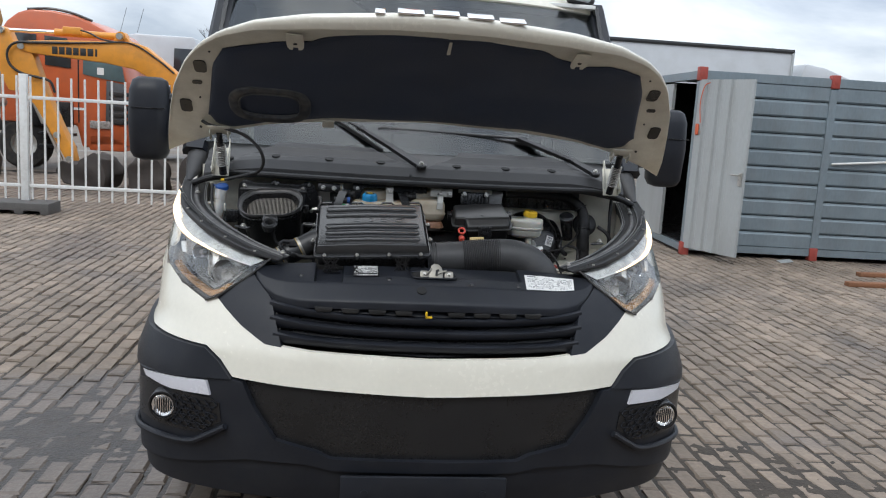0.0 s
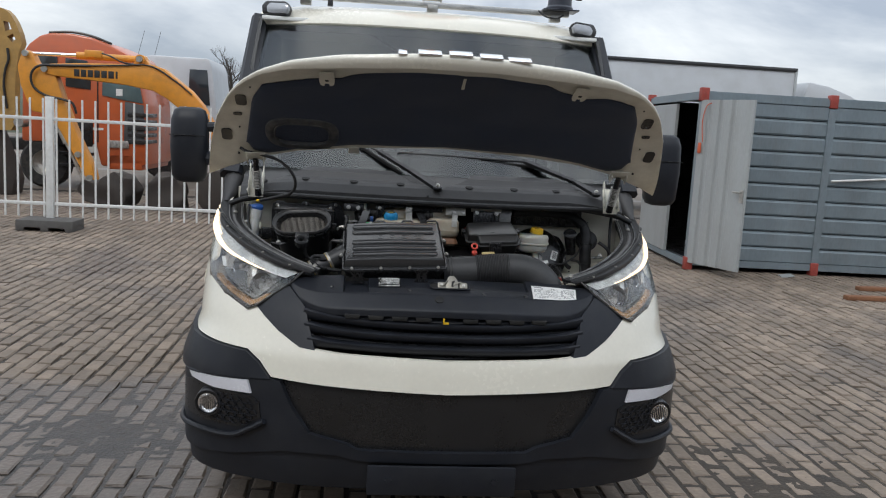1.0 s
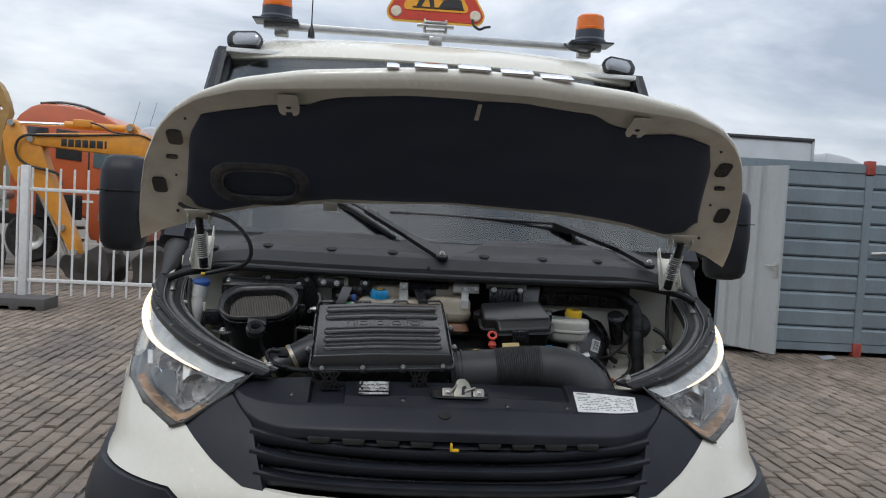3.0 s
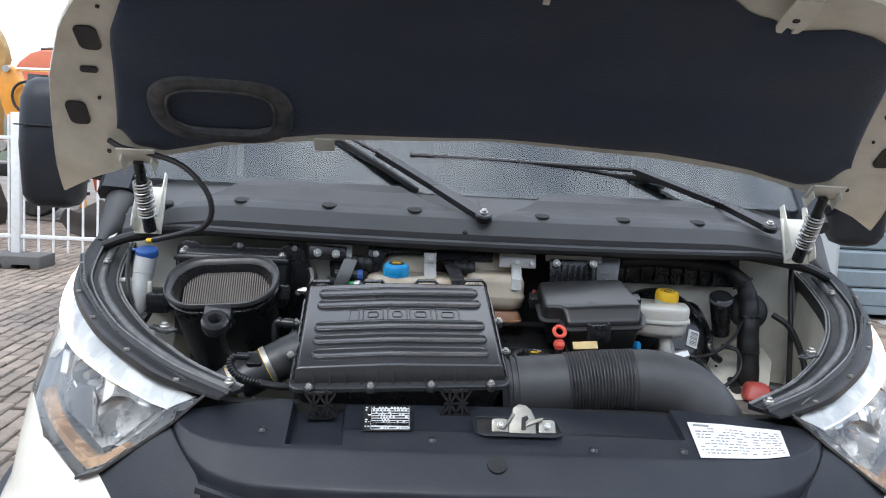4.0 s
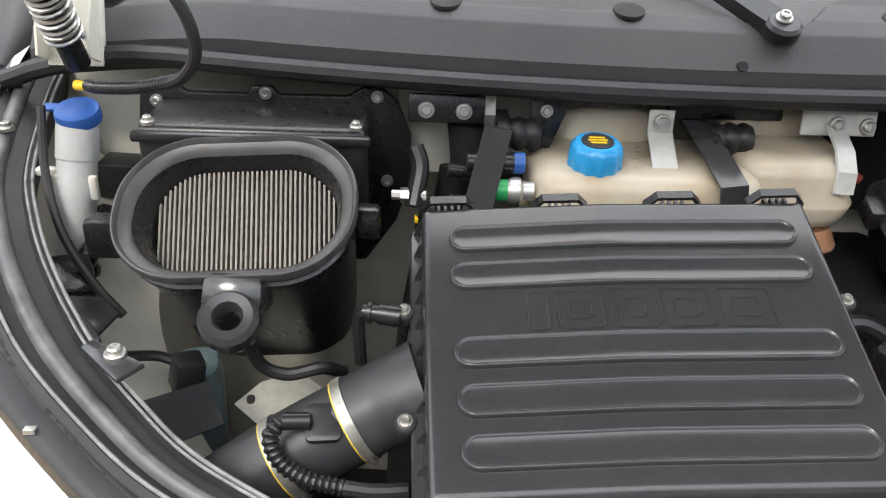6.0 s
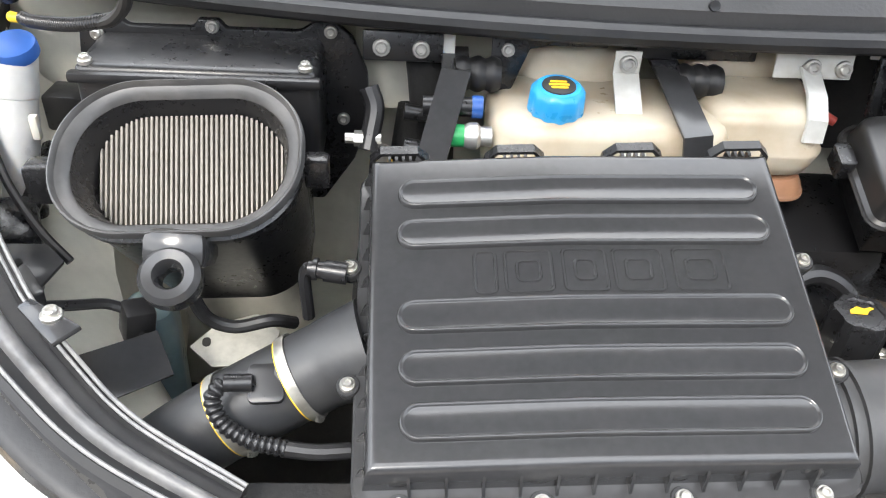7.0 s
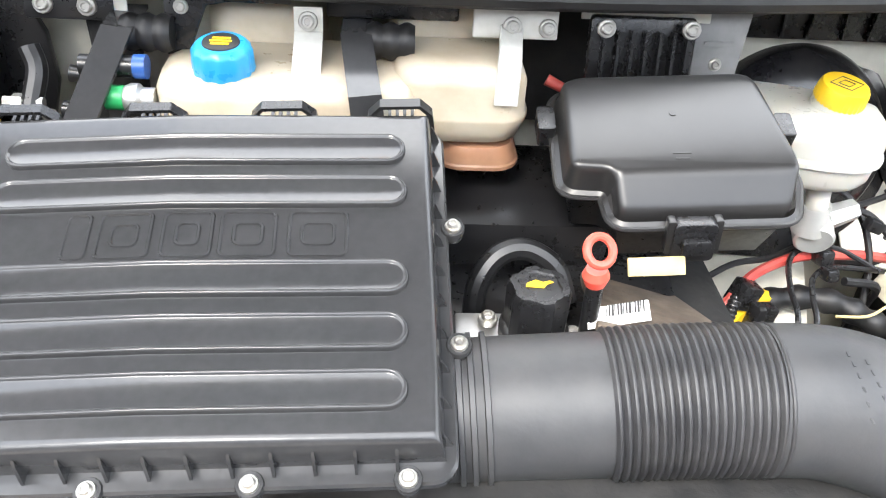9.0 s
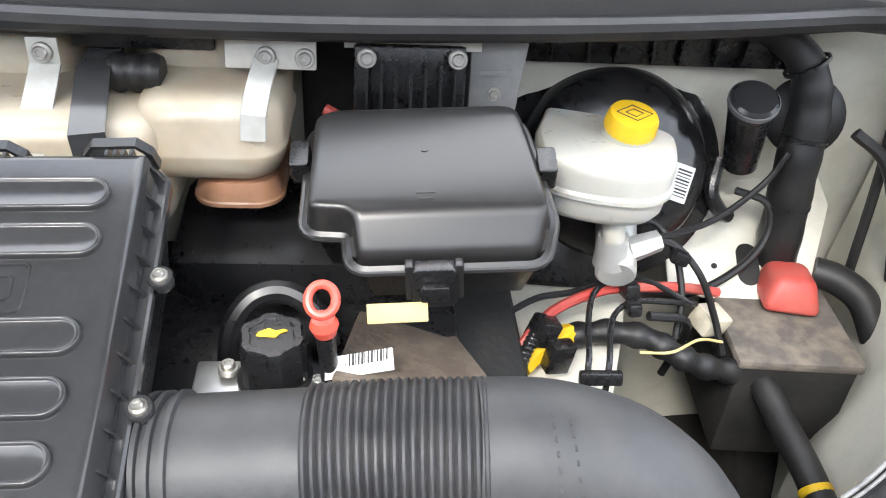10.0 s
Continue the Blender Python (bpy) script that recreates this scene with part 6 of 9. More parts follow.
sensor = part("air_sensor", bm, BLACK, van, "black air temperature sensor on the hose")
part("sensor_cable", corrugated(B(), [(-0.528, 0.425, 1.108), (-0.537, 0.415, 1.098), (-0.528, 0.402, 1.082), (-0.503, 0.392, 1.070), (-0.470, 0.388, 1.064)], 0.0082, 0.006, 0.0018, 10), BLACK, sensor)
part("cable_end", tube(B(), [(-0.472, 0.388, 1.064), (-0.445, 0.388, 1.060), (-0.415, 0.392, 1.058)], 0.0075, 10), RUBBER, sensor)
bm = B()
cyl(bm, (-0.425, 0.520, 1.158), (-0.446, 0.523, 1.159), 0.0105, 0.0105, 14)
cyl(bm, (-0.446, 0.523, 1.159), (-0.462, 0.525, 1.160), 0.0085, 0.0080, 12)
cyl(bm, (-0.453, 0.524, 1.1595), (-0.457, 0.5245, 1.1597), 0.0110, 0.0110, 12)
tube(bm, [(-0.461, 0.525, 1.162), (-0.466, 0.525, 1.148), (-0.464, 0.524, 1.10)], 0.0062, 8)
part("breather_elbow", bm, BLACK, air_box)

# expansion tank
def tank_body(bm, x0, x1, y0, y1, z0, z1, r):
    m = pose((x0 + x1) / 2, (y0 + y1) / 2, 0)
    w, d = x1 - x0, y1 - y0
    rings = [(rounded(w - 0.03, d - 0.03, r), z0), (rounded(w - 0.008, d - 0.008, r), z0 + 0.006), (rounded(w, d, r), z0 + 0.018), (rounded(w + 0.006, d + 0.006, r), (z0 + z1) / 2 - 0.012), (rounded(w + 0.006, d + 0.006, r), (z0 + z1) / 2 - 0.008), (rounded(w, d, r), (z0 + z1) / 2 - 0.004), (rounded(w, d, r), z1 - 0.018), (rounded(w - 0.010, d - 0.010, r), z1 - 0.006), (rounded(w - 0.034, d - 0.034, r), z1)]
    return loft(bm, rings, m, True)


bm = B()
tank_body(bm, -0.282, -0.015, 0.665, 0.815, 1.12, 1.243, 0.05)
tank = part("expansion_tank", bm, TANK, van, "yellowed translucent coolant expansion tank", sharp=50)
for x0, x1, y0, y1, z0, z1, r in ((-0.045, 0.096, 0.690, 0.860, 1.172, 1.256, 0.035), (-0.245, -0.120, 0.785, 0.885, 1.18, 1.288, 0.03), (-0.050, 0.092, 0.785, 0.885, 1.18, 1.296, 0.03)):
    part("tank_chamber", tank_body(B(), x0, x1, y0, y1, z0, z1, r), TANK, tank, sharp=50)
part("lower_half", tank_body(B(), 0.005, 0.092, 0.694, 0.845, 1.140, 1.174, 0.03), COOLANT, tank, "coolant stained lower part")
capm = pose(-0.212, 0.708, 1.240, 6, 0, 0)
part("filler_neck", lathe(B(), [(0.026, -0.02), (0.026, 0.008), (0.022, 0.01)], capm, 24), TANK, tank)
bm = B()
rings = []
for h, r in ((0.002, 0.0295), (0.006, 0.0310), (0.026, 0.0300), (0.030, 0.027), (0.033, 0.0235)):
    rings.append(([((r - (0.0016 if (i // 2) % 2 and h < 0.029 else 0)) * math.cos(2 * math.pi * i / 48), (r - (0.0016 if (i // 2) % 2 and h < 0.029 else 0)) * math.sin(2 * math.pi * i / 48)) for i in range(48)], h))
loft(bm, rings, capm, True)
tcap = part("cap", bm, BLUE, tank, "bright blue ribbed pressure cap")
part("warning_disc", lathe(B(), [(0, 0.0345), (0.018, 0.0345), (0.0185, 0.033)], capm, 24), INK, tcap)
bm = B()
for a in range(3):
    prism(bm, rounded(0.022 - 0.004 * abs(a - 1), 0.0035, 0.001, 2), 0.0006, capm @ pose(0, 0.006 - 0.006 * a, 0.0346))
part("warning_print", bm, YELLOW, tcap)
for x0, y0, z0, x1, y1, z1 in ((-0.320, 0.735, 1.272, -0.349, 0.648, 1.195), (-0.082, 0.735, 1.272, -0.060, 0.640, 1.165)):
    bm = B()
    sweep(bm, [Vector((x0, y0 + 0.06, z0 + 0.002)), Vector((x0, y0, z0))] + ([Vector((x0 + 0.012, 0.652, 1.245))] if x0 > -0.2 else []) + [Vector((x1, y1, z1))], [(-0.016, -0.002), (0.016, -0.002), (0.016, 0.002), (-0.016, 0.002)], up=(0, -0.7, 0.7))
    part("strap", bm, DUCT, tank, "dark grey steel strap")
for x0 in (-0.300, -0.052):
    bm = B()
    corrugated(bm, [(x0 - 0.02, 0.752, 1.262), (x0 + 0.03, 0.752, 1.262)], 0.020, 0.014, 0.003, 16)
    part("rubber_sleeve", bm, RUBBER, tank)
bm = B()
lathe(bm, [(0, 0), (0.0125, 0), (0.0125, 0.018), (0, 0.018)], aim((-0.328, 0.695, 1.215), (-0.29, 0.695, 1.215)), 16)
part("green_tag", bm, GREEN, tank, "green printed hose tag")
bm = B()
lathe(bm, [(0, 0), (0.012, 0), (0.015, 0.006), (0.015, 0.014), (0.011, 0.018), (0.011, 0.03), (0, 0.03)], aim((-0.310, 0.695, 1.215), (-0.27, 0.695, 1.215)), 16)
part("hose_joint", bm, ALU, tank)
bm = B()
cyl(bm, (-0.355, 0.715, 1.240), (-0.300, 0.715, 1.240), 0.011, seg=14)
part("pipe", bm, BLACK, tank)
bm = B()
cyl(bm, (-0.302, 0.715, 1.240), (-0.290, 0.715, 1.240), 0.0125, seg=14)
part("blue_ring", bm, NAVY, tank)

# cream panel close behind the brackets
bm = B()
box(bm, (-0.335, 0.850, 1.245), (0.20, 0.008, 0.15), bevel=0.002)
part("scuttle_panel", bm, PRIMER, van, "cream panel under the cowl")
bm = B()
box(bm, (-0.115, 0.905, 1.28), (0.40, 0.008, 0.09), bevel=0.002)
part("scuttle_panel", bm, PRIMER, van, "cream panel under the cowl")
bm = B()
box(bm, (0.215, 0.895, 1.22), (0.23, 0.020, 0.22), bevel=0.006)
part("sound_pad", bm, DEEP, van, "black sound deadening pad")
bm = B()
box(bm, (0.52, 0.925, 1.275), (0.38, 0.016, 0.11), bevel=0.004)
tray = part("cable_tray", bm, BLACK, van, "black ribbed cable tray under the cowl")
for i in range(9):
    part("tray_rib", box(B(), (0.36 + 0.04 * i, 0.913, 1.275), (0.004, 0.012, 0.10), (0, 8 * (i % 2) - 4, 0), 0.001), BLACK, tray)
# brackets under the cowl
PALEMETAL = surface("pale_primed_metal", (0.50, 0.50, 0.47), 0.42, 0.1, spread=0.12, scale=25, bump=0.05, dirt=(0.3, 0.27, 0.2), dirt_amount=0.3)
bm = B()
sweep(bm, [Vector((-0.131, 0.75, 1.296)), Vector((-0.131, 0.748, 1.27)), Vector((-0.131, 0.660, 1.212))], [(-0.0145, -0.0015), (0.0145, -0.0015), (0.0145, 0.0015), (-0.0145, 0.0015)], up=(0, -1, 0.2))
tab = part("white_bracket", bm, PALEMETAL, van, "pale metal bracket on the expansion tank")
bolts(tab, [(-0.131, 0.744, 1.283)], BOLT, (75, 0, 0))
bm = B()
box(bm, (0.083, 0.76, 1.285), (0.090, 0.004, 0.034), (-12, 0, 0), 0.002)
sweep(bm, [Vector((0.079, 0.757, 1.28)), Vector((0.075, 0.715, 1.266)), Vector((0.072, 0.692, 1.248)), Vector((0.071, 0.687, 1.224))], [(-0.0125, -0.0015), (0.0125, -0.0015), (0.0115, 0.0015), (-0.0115, 0.0015)], up=(0, -1, 0.2))
tab = part("white_bracket", bm, PALEMETAL, van, "pale metal bracket on the expansion tank")
bolts(tab, [(0.079, 0.752, 1.283), (0.117, 0.755, 1.281)], BOLT, (75, 0, 0))
bm = B()
prism(bm, [(-0.065, -0.052), (-0.040, -0.045), (-0.022, 0.000), (0.000, 0.004), (0.065, 0.004), (0.065, 0.018), (-0.065, 0.018)], 0.006, pose(-0.215, 0.772, 1.286, 78, 0, 0), 0.002)
part("black_bracket", box(B(), (-0.045, 0.785, 1.290), (0.14, 0.008, 0.03), (-12, 0, 0), 0.003), BLACK, van, "black steel bracket under the cowl")
tab = part("black_bracket", bm, BLACK, van, "black steel bracket under the cowl")
bolts(tab, [(-0.262, 0.764, 1.286)], SMALL_BOLT, (75, 0, 0))
bm = B()
box(bm, (-0.378, 0.775, 1.282), (0.090, 0.006, 0.034), (-12, 0, 0), 0.003)
tab = part("black_bracket", bm, BLACK, van, "black steel bracket with two bolts")
bolts(tab, [(-0.402, 0.768, 1.282), (-0.358, 0.768, 1.281)], BOLT, (75, 0, 0))
bm = B()
box(bm, (-0.345, 0.779, 1.285), (0.05, 0.003, 0.042), (-12, 0, 0), 0.001)
part("bracket_plate", bm, MILK, tab)
# pipes, valve and cables beside the tank
bm = B()
tube(bm, [(-0.365, 0.795, 1.20), (-0.372, 0.785, 1.15), (-0.38, 0.77, 1.08), (-0.38, 0.75, 0.95)], 0.018, 12)
tube(bm, [(-0.35, 0.81, 1.26), (-0.345, 0.80, 1.22), (-0.34, 0.79, 1.15), (-0.34, 0.78, 1.0)], 0.026, 12)
part("foam_wrapped_pipe", bm, surface("black_foam_wrap", (0.008, 0.008, 0.008), 0.95, bump=0.8, fine=60), van, "pipes wrapped in frayed black foam")
bm = B()
tube(bm, [(-0.415, 0.745, 1.245), (-0.408, 0.735, 1.225), (-0.412, 0.72, 1.20), (-0.415, 0.71, 1.185)], 0.011, 10)
valve = part("service_valve", bm, BLACK, van, "black service valve with steel unions")
bm = B()
cyl(bm, (-0.440, 0.715, 1.197), (-0.400, 0.715, 1.197), 0.006, seg=8)
cyl(bm, (-0.430, 0.715, 1.197), (-0.420, 0.715, 1.197), 0.009, seg=6)
cyl(bm, (-0.400, 0.712, 1.187), (-0.400, 0.712, 1.172), 0.011, seg=12)
part("union", bm, STEEL, valve)
bm = B()
tube(bm, [(-0.405, 0.715, 1.172), (-0.41, 0.70, 1.12), (-0.425, 0.68, 1.02), (-0.43, 0.66, 0.9)], 0.007, 8)
part("pipe", bm, BLACK, valve)
bm = B()
box(bm, (-0.40, 0.708, 1.170), (0.026, 0.012, 0.006), bevel=0.001)
part("yellow_tag", bm, YELLOW, valve)
bm = B()
for z, y in ((1.222, 0.735), (1.198, 0.70)):
    cyl(bm, (-0.375, y, z), (-0.345, y, z - 0.004), 0.009, 0.008, 12)
part("hose_elbow", bm, BLACK, valve)

# fuse box
FUSE = pose(0.235, 0.638, 1.214, 20, -4.5, -1.5) @ Matrix.Diagonal((1.0, 0.92, 0.85, 1.0))
TOPS = [(-0.108, -0.040), (-0.068, -0.044), (-0.064, -0.085), (0.100, -0.085), (0.112, -0.040), (0.093, 0.090), (0.080, 0.098), (-0.090, 0.098), (-0.106, 0.086)]


def soften(poly, r, n=4):
    """The same outline with rounded corners."""
    out = []
    for i, p in enumerate(poly):
        p, a, b = Vector(p), Vector(poly[i - 1]), Vector(poly[(i + 1) % len(poly)])
        u, w = p.lerp(a, min(0.45, r / (a - p).length)), p.lerp(b, min(0.45, r / (b - p).length))
        out += [tuple(u.lerp(p, k / n).lerp(p.lerp(w, k / n), k / n)) for k in range(n + 1)]
    return out


def inset(poly, d):
    """The outline moved inwards by d, each corner along its own bisector."""
    out = []
    for i, p in enumerate(poly):
        p, a, b = Vector(p), Vector(poly[i - 1]), Vector(poly[(i + 1) % len(poly)])
        u, w = (p - a).normalized(), (b - p).normalized()
        m = Vector((-u.y - w.y, u.x + w.x))
        out.append(tuple(p + m.normalized() * d / max(0.6, (m.length / 2))))
    return out


TOPS = soften(TOPS, 0.011)
bm = loft(B(), [(inset(TOPS, -0.010), -0.035), (inset(TOPS, -0.010), -0.028), (inset(TOPS, -0.009), -0.026), (inset(TOPS, -0.004), -0.023), (inset(TOPS, -0.001), -0.008), (inset(TOPS, 0.0005), 0.006), (inset(TOPS, 0.0018), 0.0105), (inset(TOPS, 0.0040), 0.0130), (inset(TOPS, 0.0070), 0.0140), (inset(TOPS, 0.010), 0.0142)], Matrix.Identity(4), True)
for c in (-0.043, -0.055, 0.072):
    bmesh.ops.bisect_plane(bm, geom=bm.verts[:] + bm.edges[:] + bm.faces[:], plane_co=(0, c, 0), plane_no=(0, 1, 0))
for v in bm.verts:                               # the lid falls away to the front and rolls over at the back
    if v.co.z > -0.012:
        v.co.z -= 0.62 * max(0, -0.047 - v.co.y) + 0.10 * max(0, -0.02 - v.co.y) + 0.25 * max(0, v.co.y - 0.072)
bmesh.ops.triangulate(bm, faces=[f for f in bm.faces if len(f.verts) > 4])
bmesh.ops.transform(bm, matrix=FUSE, verts=bm.verts)
fuse = part("fuse_box", bm, FUSEBLACK, van, "black plastic fuse box with a stepped lid", sharp=28)
rim = [FUSE @ Vector((x, y, -0.028)) for x, y in inset(TOPS, -0.0105)]
part("lid_rim", sweep(B(), rim + rim[:1], ring(0.0026, 6), up=(0, 0, 1), caps=False), FUSEBLACK, fuse)
for sx in (-0.022, 0.022):
    part("latch_ear", prism(B(), rounded(0.008, 0.045, 0.002, 2), 0.012, FUSE @ pose(0.005 + sx, -0.096, -0.032, 75, 0, 0), 0.002), FUSEBLACK, fuse)
bm = B()
loft(bm, [(inset(TOPS, 0.012), -0.11), (inset(TOPS, 0.0), -0.045), (inset(TOPS, -0.006), -0.036)], FUSE, True)
bmesh.ops.triangulate(bm, faces=[f for f in bm.faces if len(f.verts) > 4])
part("base", bm, BLACK, fuse)
bm = B()
prism(bm, rounded(0.040, 0.050, 0.006), 0.016, FUSE @ pose(0.005, -0.098, -0.035, 75, 0, 0), 0.003)
prism(bm, rounded(0.026, 0.018, 0.003), 0.008, FUSE @ pose(0.005, -0.115, -0.030, 75, 0, 0), 0.002)
part("latch", bm, BLACK, fuse)
for x, y in ((-0.122, 0.05), (0.118, 0.03)):
    part("side_latch", prism(B(), rounded(0.018, 0.035, 0.004), 0.03, FUSE @ pose(x, y, -0.04), 0.002), BLACK, fuse)
for w, h, y in ((0.007, 0.007, 0.030), (0.018, 0.002, -0.026), (0.013, 0.002, -0.033)):
    part("moulded_mark", prism(B(), rounded(w, h, h * 0.4, 2), 0.0012, FUSE @ pose(0, y, 0.0135 + min(0, 0.10 * (y + 0.02)))), FUSEBLACK, fuse)
bm = B()
box(bm, (0.210, 0.545, 1.130), (0.055, 0.004, 0.018), (-35, -4, 0), 0.001)
part("paper_tag", bm, CARDBOARD, fuse, "yellowed paper tag under the fuse box")
part("blue_plug", cyl(B(), (0.362, 0.690, 1.100), (0.374, 0.678, 1.104), 0.013, 0.011, 14), BLUE, fuse, "small blue plug")
part("red_plug", cyl(B(), (0.132, 0.803, 1.204), (0.152, 0.797, 1.196), 0.0070, 0.0060, 12), RED, fuse, "small red plug")
# finned holder behind it
bm = B()
box(bm, (0.222, 0.768, 1.255), (0.115, 0.012, 0.075), (-12, 0, 0), 0.004)
holder = part("finned_holder", bm, BLACK, van, "black finned relay holder under the cowl")
for i in range(7):
    part("fin", box(B(), (0.178 + 0.015 * i, 0.755, 1.250), (0.003, 0.016, 0.062), (-12, 0, 0)), BLACK, holder)
bolts(holder, [(0.178, 0.752, 1.285), (0.269, 0.753, 1.286)], BOLT, (75, 0, 0))
bm = B()
box(bm, (0.225, 0.778, 1.296), (0.14, 0.003, 0.020), (-12, 0, 0))
part("white_edge", bm, MILK, holder)
bm = B()
prism(bm, [(-0.03, -0.04), (0.02, -0.045), (0.032, 0.045), (-0.03, 0.045)], 0.006, pose(0.315, 0.785, 1.255, 78, 0, 0), 0.003)
for z in (-0.018, 0.008):
    prism(bm, rounded(0.035, 0.005, 0.002, 2), 0.002, pose(0.312, 0.778, 1.255 + z, 78, 0, 0))
plate2 = part("bracket_plate", bm, surface("dull_cast_grey", (0.20, 0.20, 0.20), 0.5, 0.4, spread=0.2, scale=30, bump=0.2), van, "slotted aluminium bracket plate")
bolts(plate2, [(0.312, 0.776, 1.240)], SMALL_BOLT, (78, 0, 0))

# brake booster, master cylinder and reservoir
axis = Vector((0.05, -0.86, 0.50)).normalized()
C = Vector((0.495, 0.900, 1.092))
bm = B()
lathe(bm, [(0.0, 0.034), (0.05, 0.034), (0.085, 0.030), (0.102, 0.024), (0.110, 0.014), (0.113, 0.004), (0.119, 0.001), (0.128, -0.001), (0.134, -0.004), (0.136, -0.009), (0.134, -0.014), (0.126, -0.017), (0.122, -0.06), (0.08, -0.09), (0, -0.09)], aim(C, C + axis) @ Matrix.Scale(1.13, 4), 64)
booster = part("brake_booster", bm, surface("gloss_black_steel", (0.014, 0.014, 0.015), 0.20, spread=0.3, bump=0.02, dirt=(0.06, 0.055, 0.05), dirt_amount=0.25), van, "gloss black round brake booster")
tag_at = aim(C, C + axis) @ Matrix.Translation((0, 0, 0.0375))
side = tag_at.to_3x3().inverted() @ Vector((1, 0, -0.35))
ang = math.degrees(math.atan2(side.y, side.x))
st = tag_at @ pose(0, 0, 0, 0, 0, ang) @ pose(0.082, 0, 0.0, 0, 4, 0)
code = part("sticker", prism(B(), rounded(0.030, 0.048, 0.001, 1), 0.001, st), PAPER, booster, "white bar code sticker")
bm = B()
for i in range(9):
    prism(bm, rounded(0.020, 0.0012 + 0.0006 * (i % 3), 0.0003, 1), 0.0006, st @ pose(0.002, -0.017 + 0.0042 * i, 0.001))
tagged(part("bar_code", bm, INK, code), kind="stuff")
RES = pose(0.442, 0.768, 1.196 * 0.28, 0, 0, -14) @ Matrix.Diagonal((1.10, 1.10, 0.72, 1))
bm = B()
OUT = [(-0.068, 0.055), (-0.060, 0.062), (0.010, 0.058), (0.060, 0.040), (0.070, 0.020), (0.066, -0.035), (0.035, -0.062), (-0.020, -0.065), (-0.055, -0.050), (-0.072, 0.0)]
loop = spline([Vector((x, y, 0)) for x, y in OUT + OUT[:1]], 5)[:-1]
OUT = [(p.x, p.y) for p in loop]
loft(bm, [([(x * k, y * k - 0.01 * (k < 0.7)) for x, y in OUT], h) for k, h in ((0.45, 1.084), (0.72, 1.088), (0.86, 1.096), (0.93, 1.108), (0.955, 1.134), (1.03, 1.139), (1.03, 1.146), (0.985, 1.151), (1.0, 1.178), (0.975, 1.188), (0.93, 1.193), (0.6, 1.196))], RES, True)
bmesh.ops.triangulate(bm, faces=[f for f in bm.faces if len(f.verts) > 4])
reservoir = part("brake_reservoir", bm, MILK, van, "milky white brake fluid reservoir with a yellow cap", sharp=40)
capm = pose(0.465, 0.777, 1.190, 10, 3, 0)
part("neck", lathe(B(), [(0.029, -0.01), (0.028, 0.016), (0.024, 0.018)], capm, 24), MILK, reservoir)
bm = B()
rings = []
for h, r in ((0.014, 0.0285), (0.017, 0.0295), (0.031, 0.0285), (0.035, 0.026), (0.036, 0.02)):
    rings.append(([((r - (0.001 if i % 2 and h < 0.033 else 0)) * math.cos(2 * math.pi * i / 60), (r - (0.001 if i % 2 and h < 0.033 else 0)) * math.sin(2 * math.pi * i / 60)) for i in range(60)], h))
loft(bm, rings, capm, True)
ycap = part("cap", bm, YELLOW, reservoir, "yellow ribbed cap")
bm = B()
for w in (0.020, 0.010):
    frame_line = [capm @ Vector((x, y, 0.0365)) for x, y in ((-w, 0), (0, w * 0.7), (w, 0), (0, -w * 0.7), (-w, 0))]
    tube(bm, frame_line, 0.0007, 4, straight=True)
part("cap_mark", bm, INK, ycap)
bm = B()
cyl(bm, (0.452, 0.735, 1.140), (0.458, 0.728, 1.088), 0.015, 0.013, 16)
part("outlet", bm, MILK, reservoir)
bm = B()
cyl(bm, (0.488, 0.83, 1.075), (0.468, 0.722, 1.042), 0.025, 0.024, 24, 0.003)
cyl(bm, (0.460, 0.735, 1.090), (0.462, 0.735, 1.050), 0.018, 0.020, 18)
cyl(bm, (0.485, 0.745, 1.062), (0.522, 0.752, 1.072), 0.016, 0.013, 6)
cylinder = part("master_cylinder", bm, surface("bright_cast_aluminium", (0.66, 0.66, 0.64), 0.45, 0.6, spread=0.1, scale=20, bump=0.08), van, "dull aluminium brake master cylinder")

part("booster_plate", prism(B(), [(-0.075, -0.05), (0.06, -0.058), (0.07, 0.05), (-0.07, 0.055)], 0.006, pose(0.445, 0.835, 1.005, 60, 0, 0), 0.003), BLACK, van, "black plate below the brake booster")

# black canister and the thick taped loom on the right
bm = B()
lathe(bm, [(0, 0.0), (0.026, 0.0), (0.028, 0.012), (0.030, 0.014), (0.030, 0.028), (0.026, 0.032), (0.012, 0.034), (0, 0.032)], aim((0.652, 0.886, 1.175), (0.646, 0.862, 1.225)), 28)
canister = part("canister", bm, DUCT, van, "black canister with a grey rim")
part("body", cyl(B(), (0.668, 0.900, 1.095), (0.652, 0.884, 1.178), 0.022, 0.027, 20), BLACK, canister)
part("rim", lathe(B(), [(0.029, 0.0), (0.0318, 0.001), (0.0318, 0.007), (0.029, 0.008)], aim((0.6500, 0.878, 1.192), (0.646, 0.862, 1.225)), 28), surface("grey_canister_rim", (0.16, 0.165, 0.17), 0.4, bump=0.02), canister)
part("elbow", tube(B(), [(0.640, 0.905, 1.10), (0.63, 0.88, 1.065), (0.645, 0.87, 1.04), (0.66, 0.875, 1.03)], 0.010, 10), BLACK, canister)
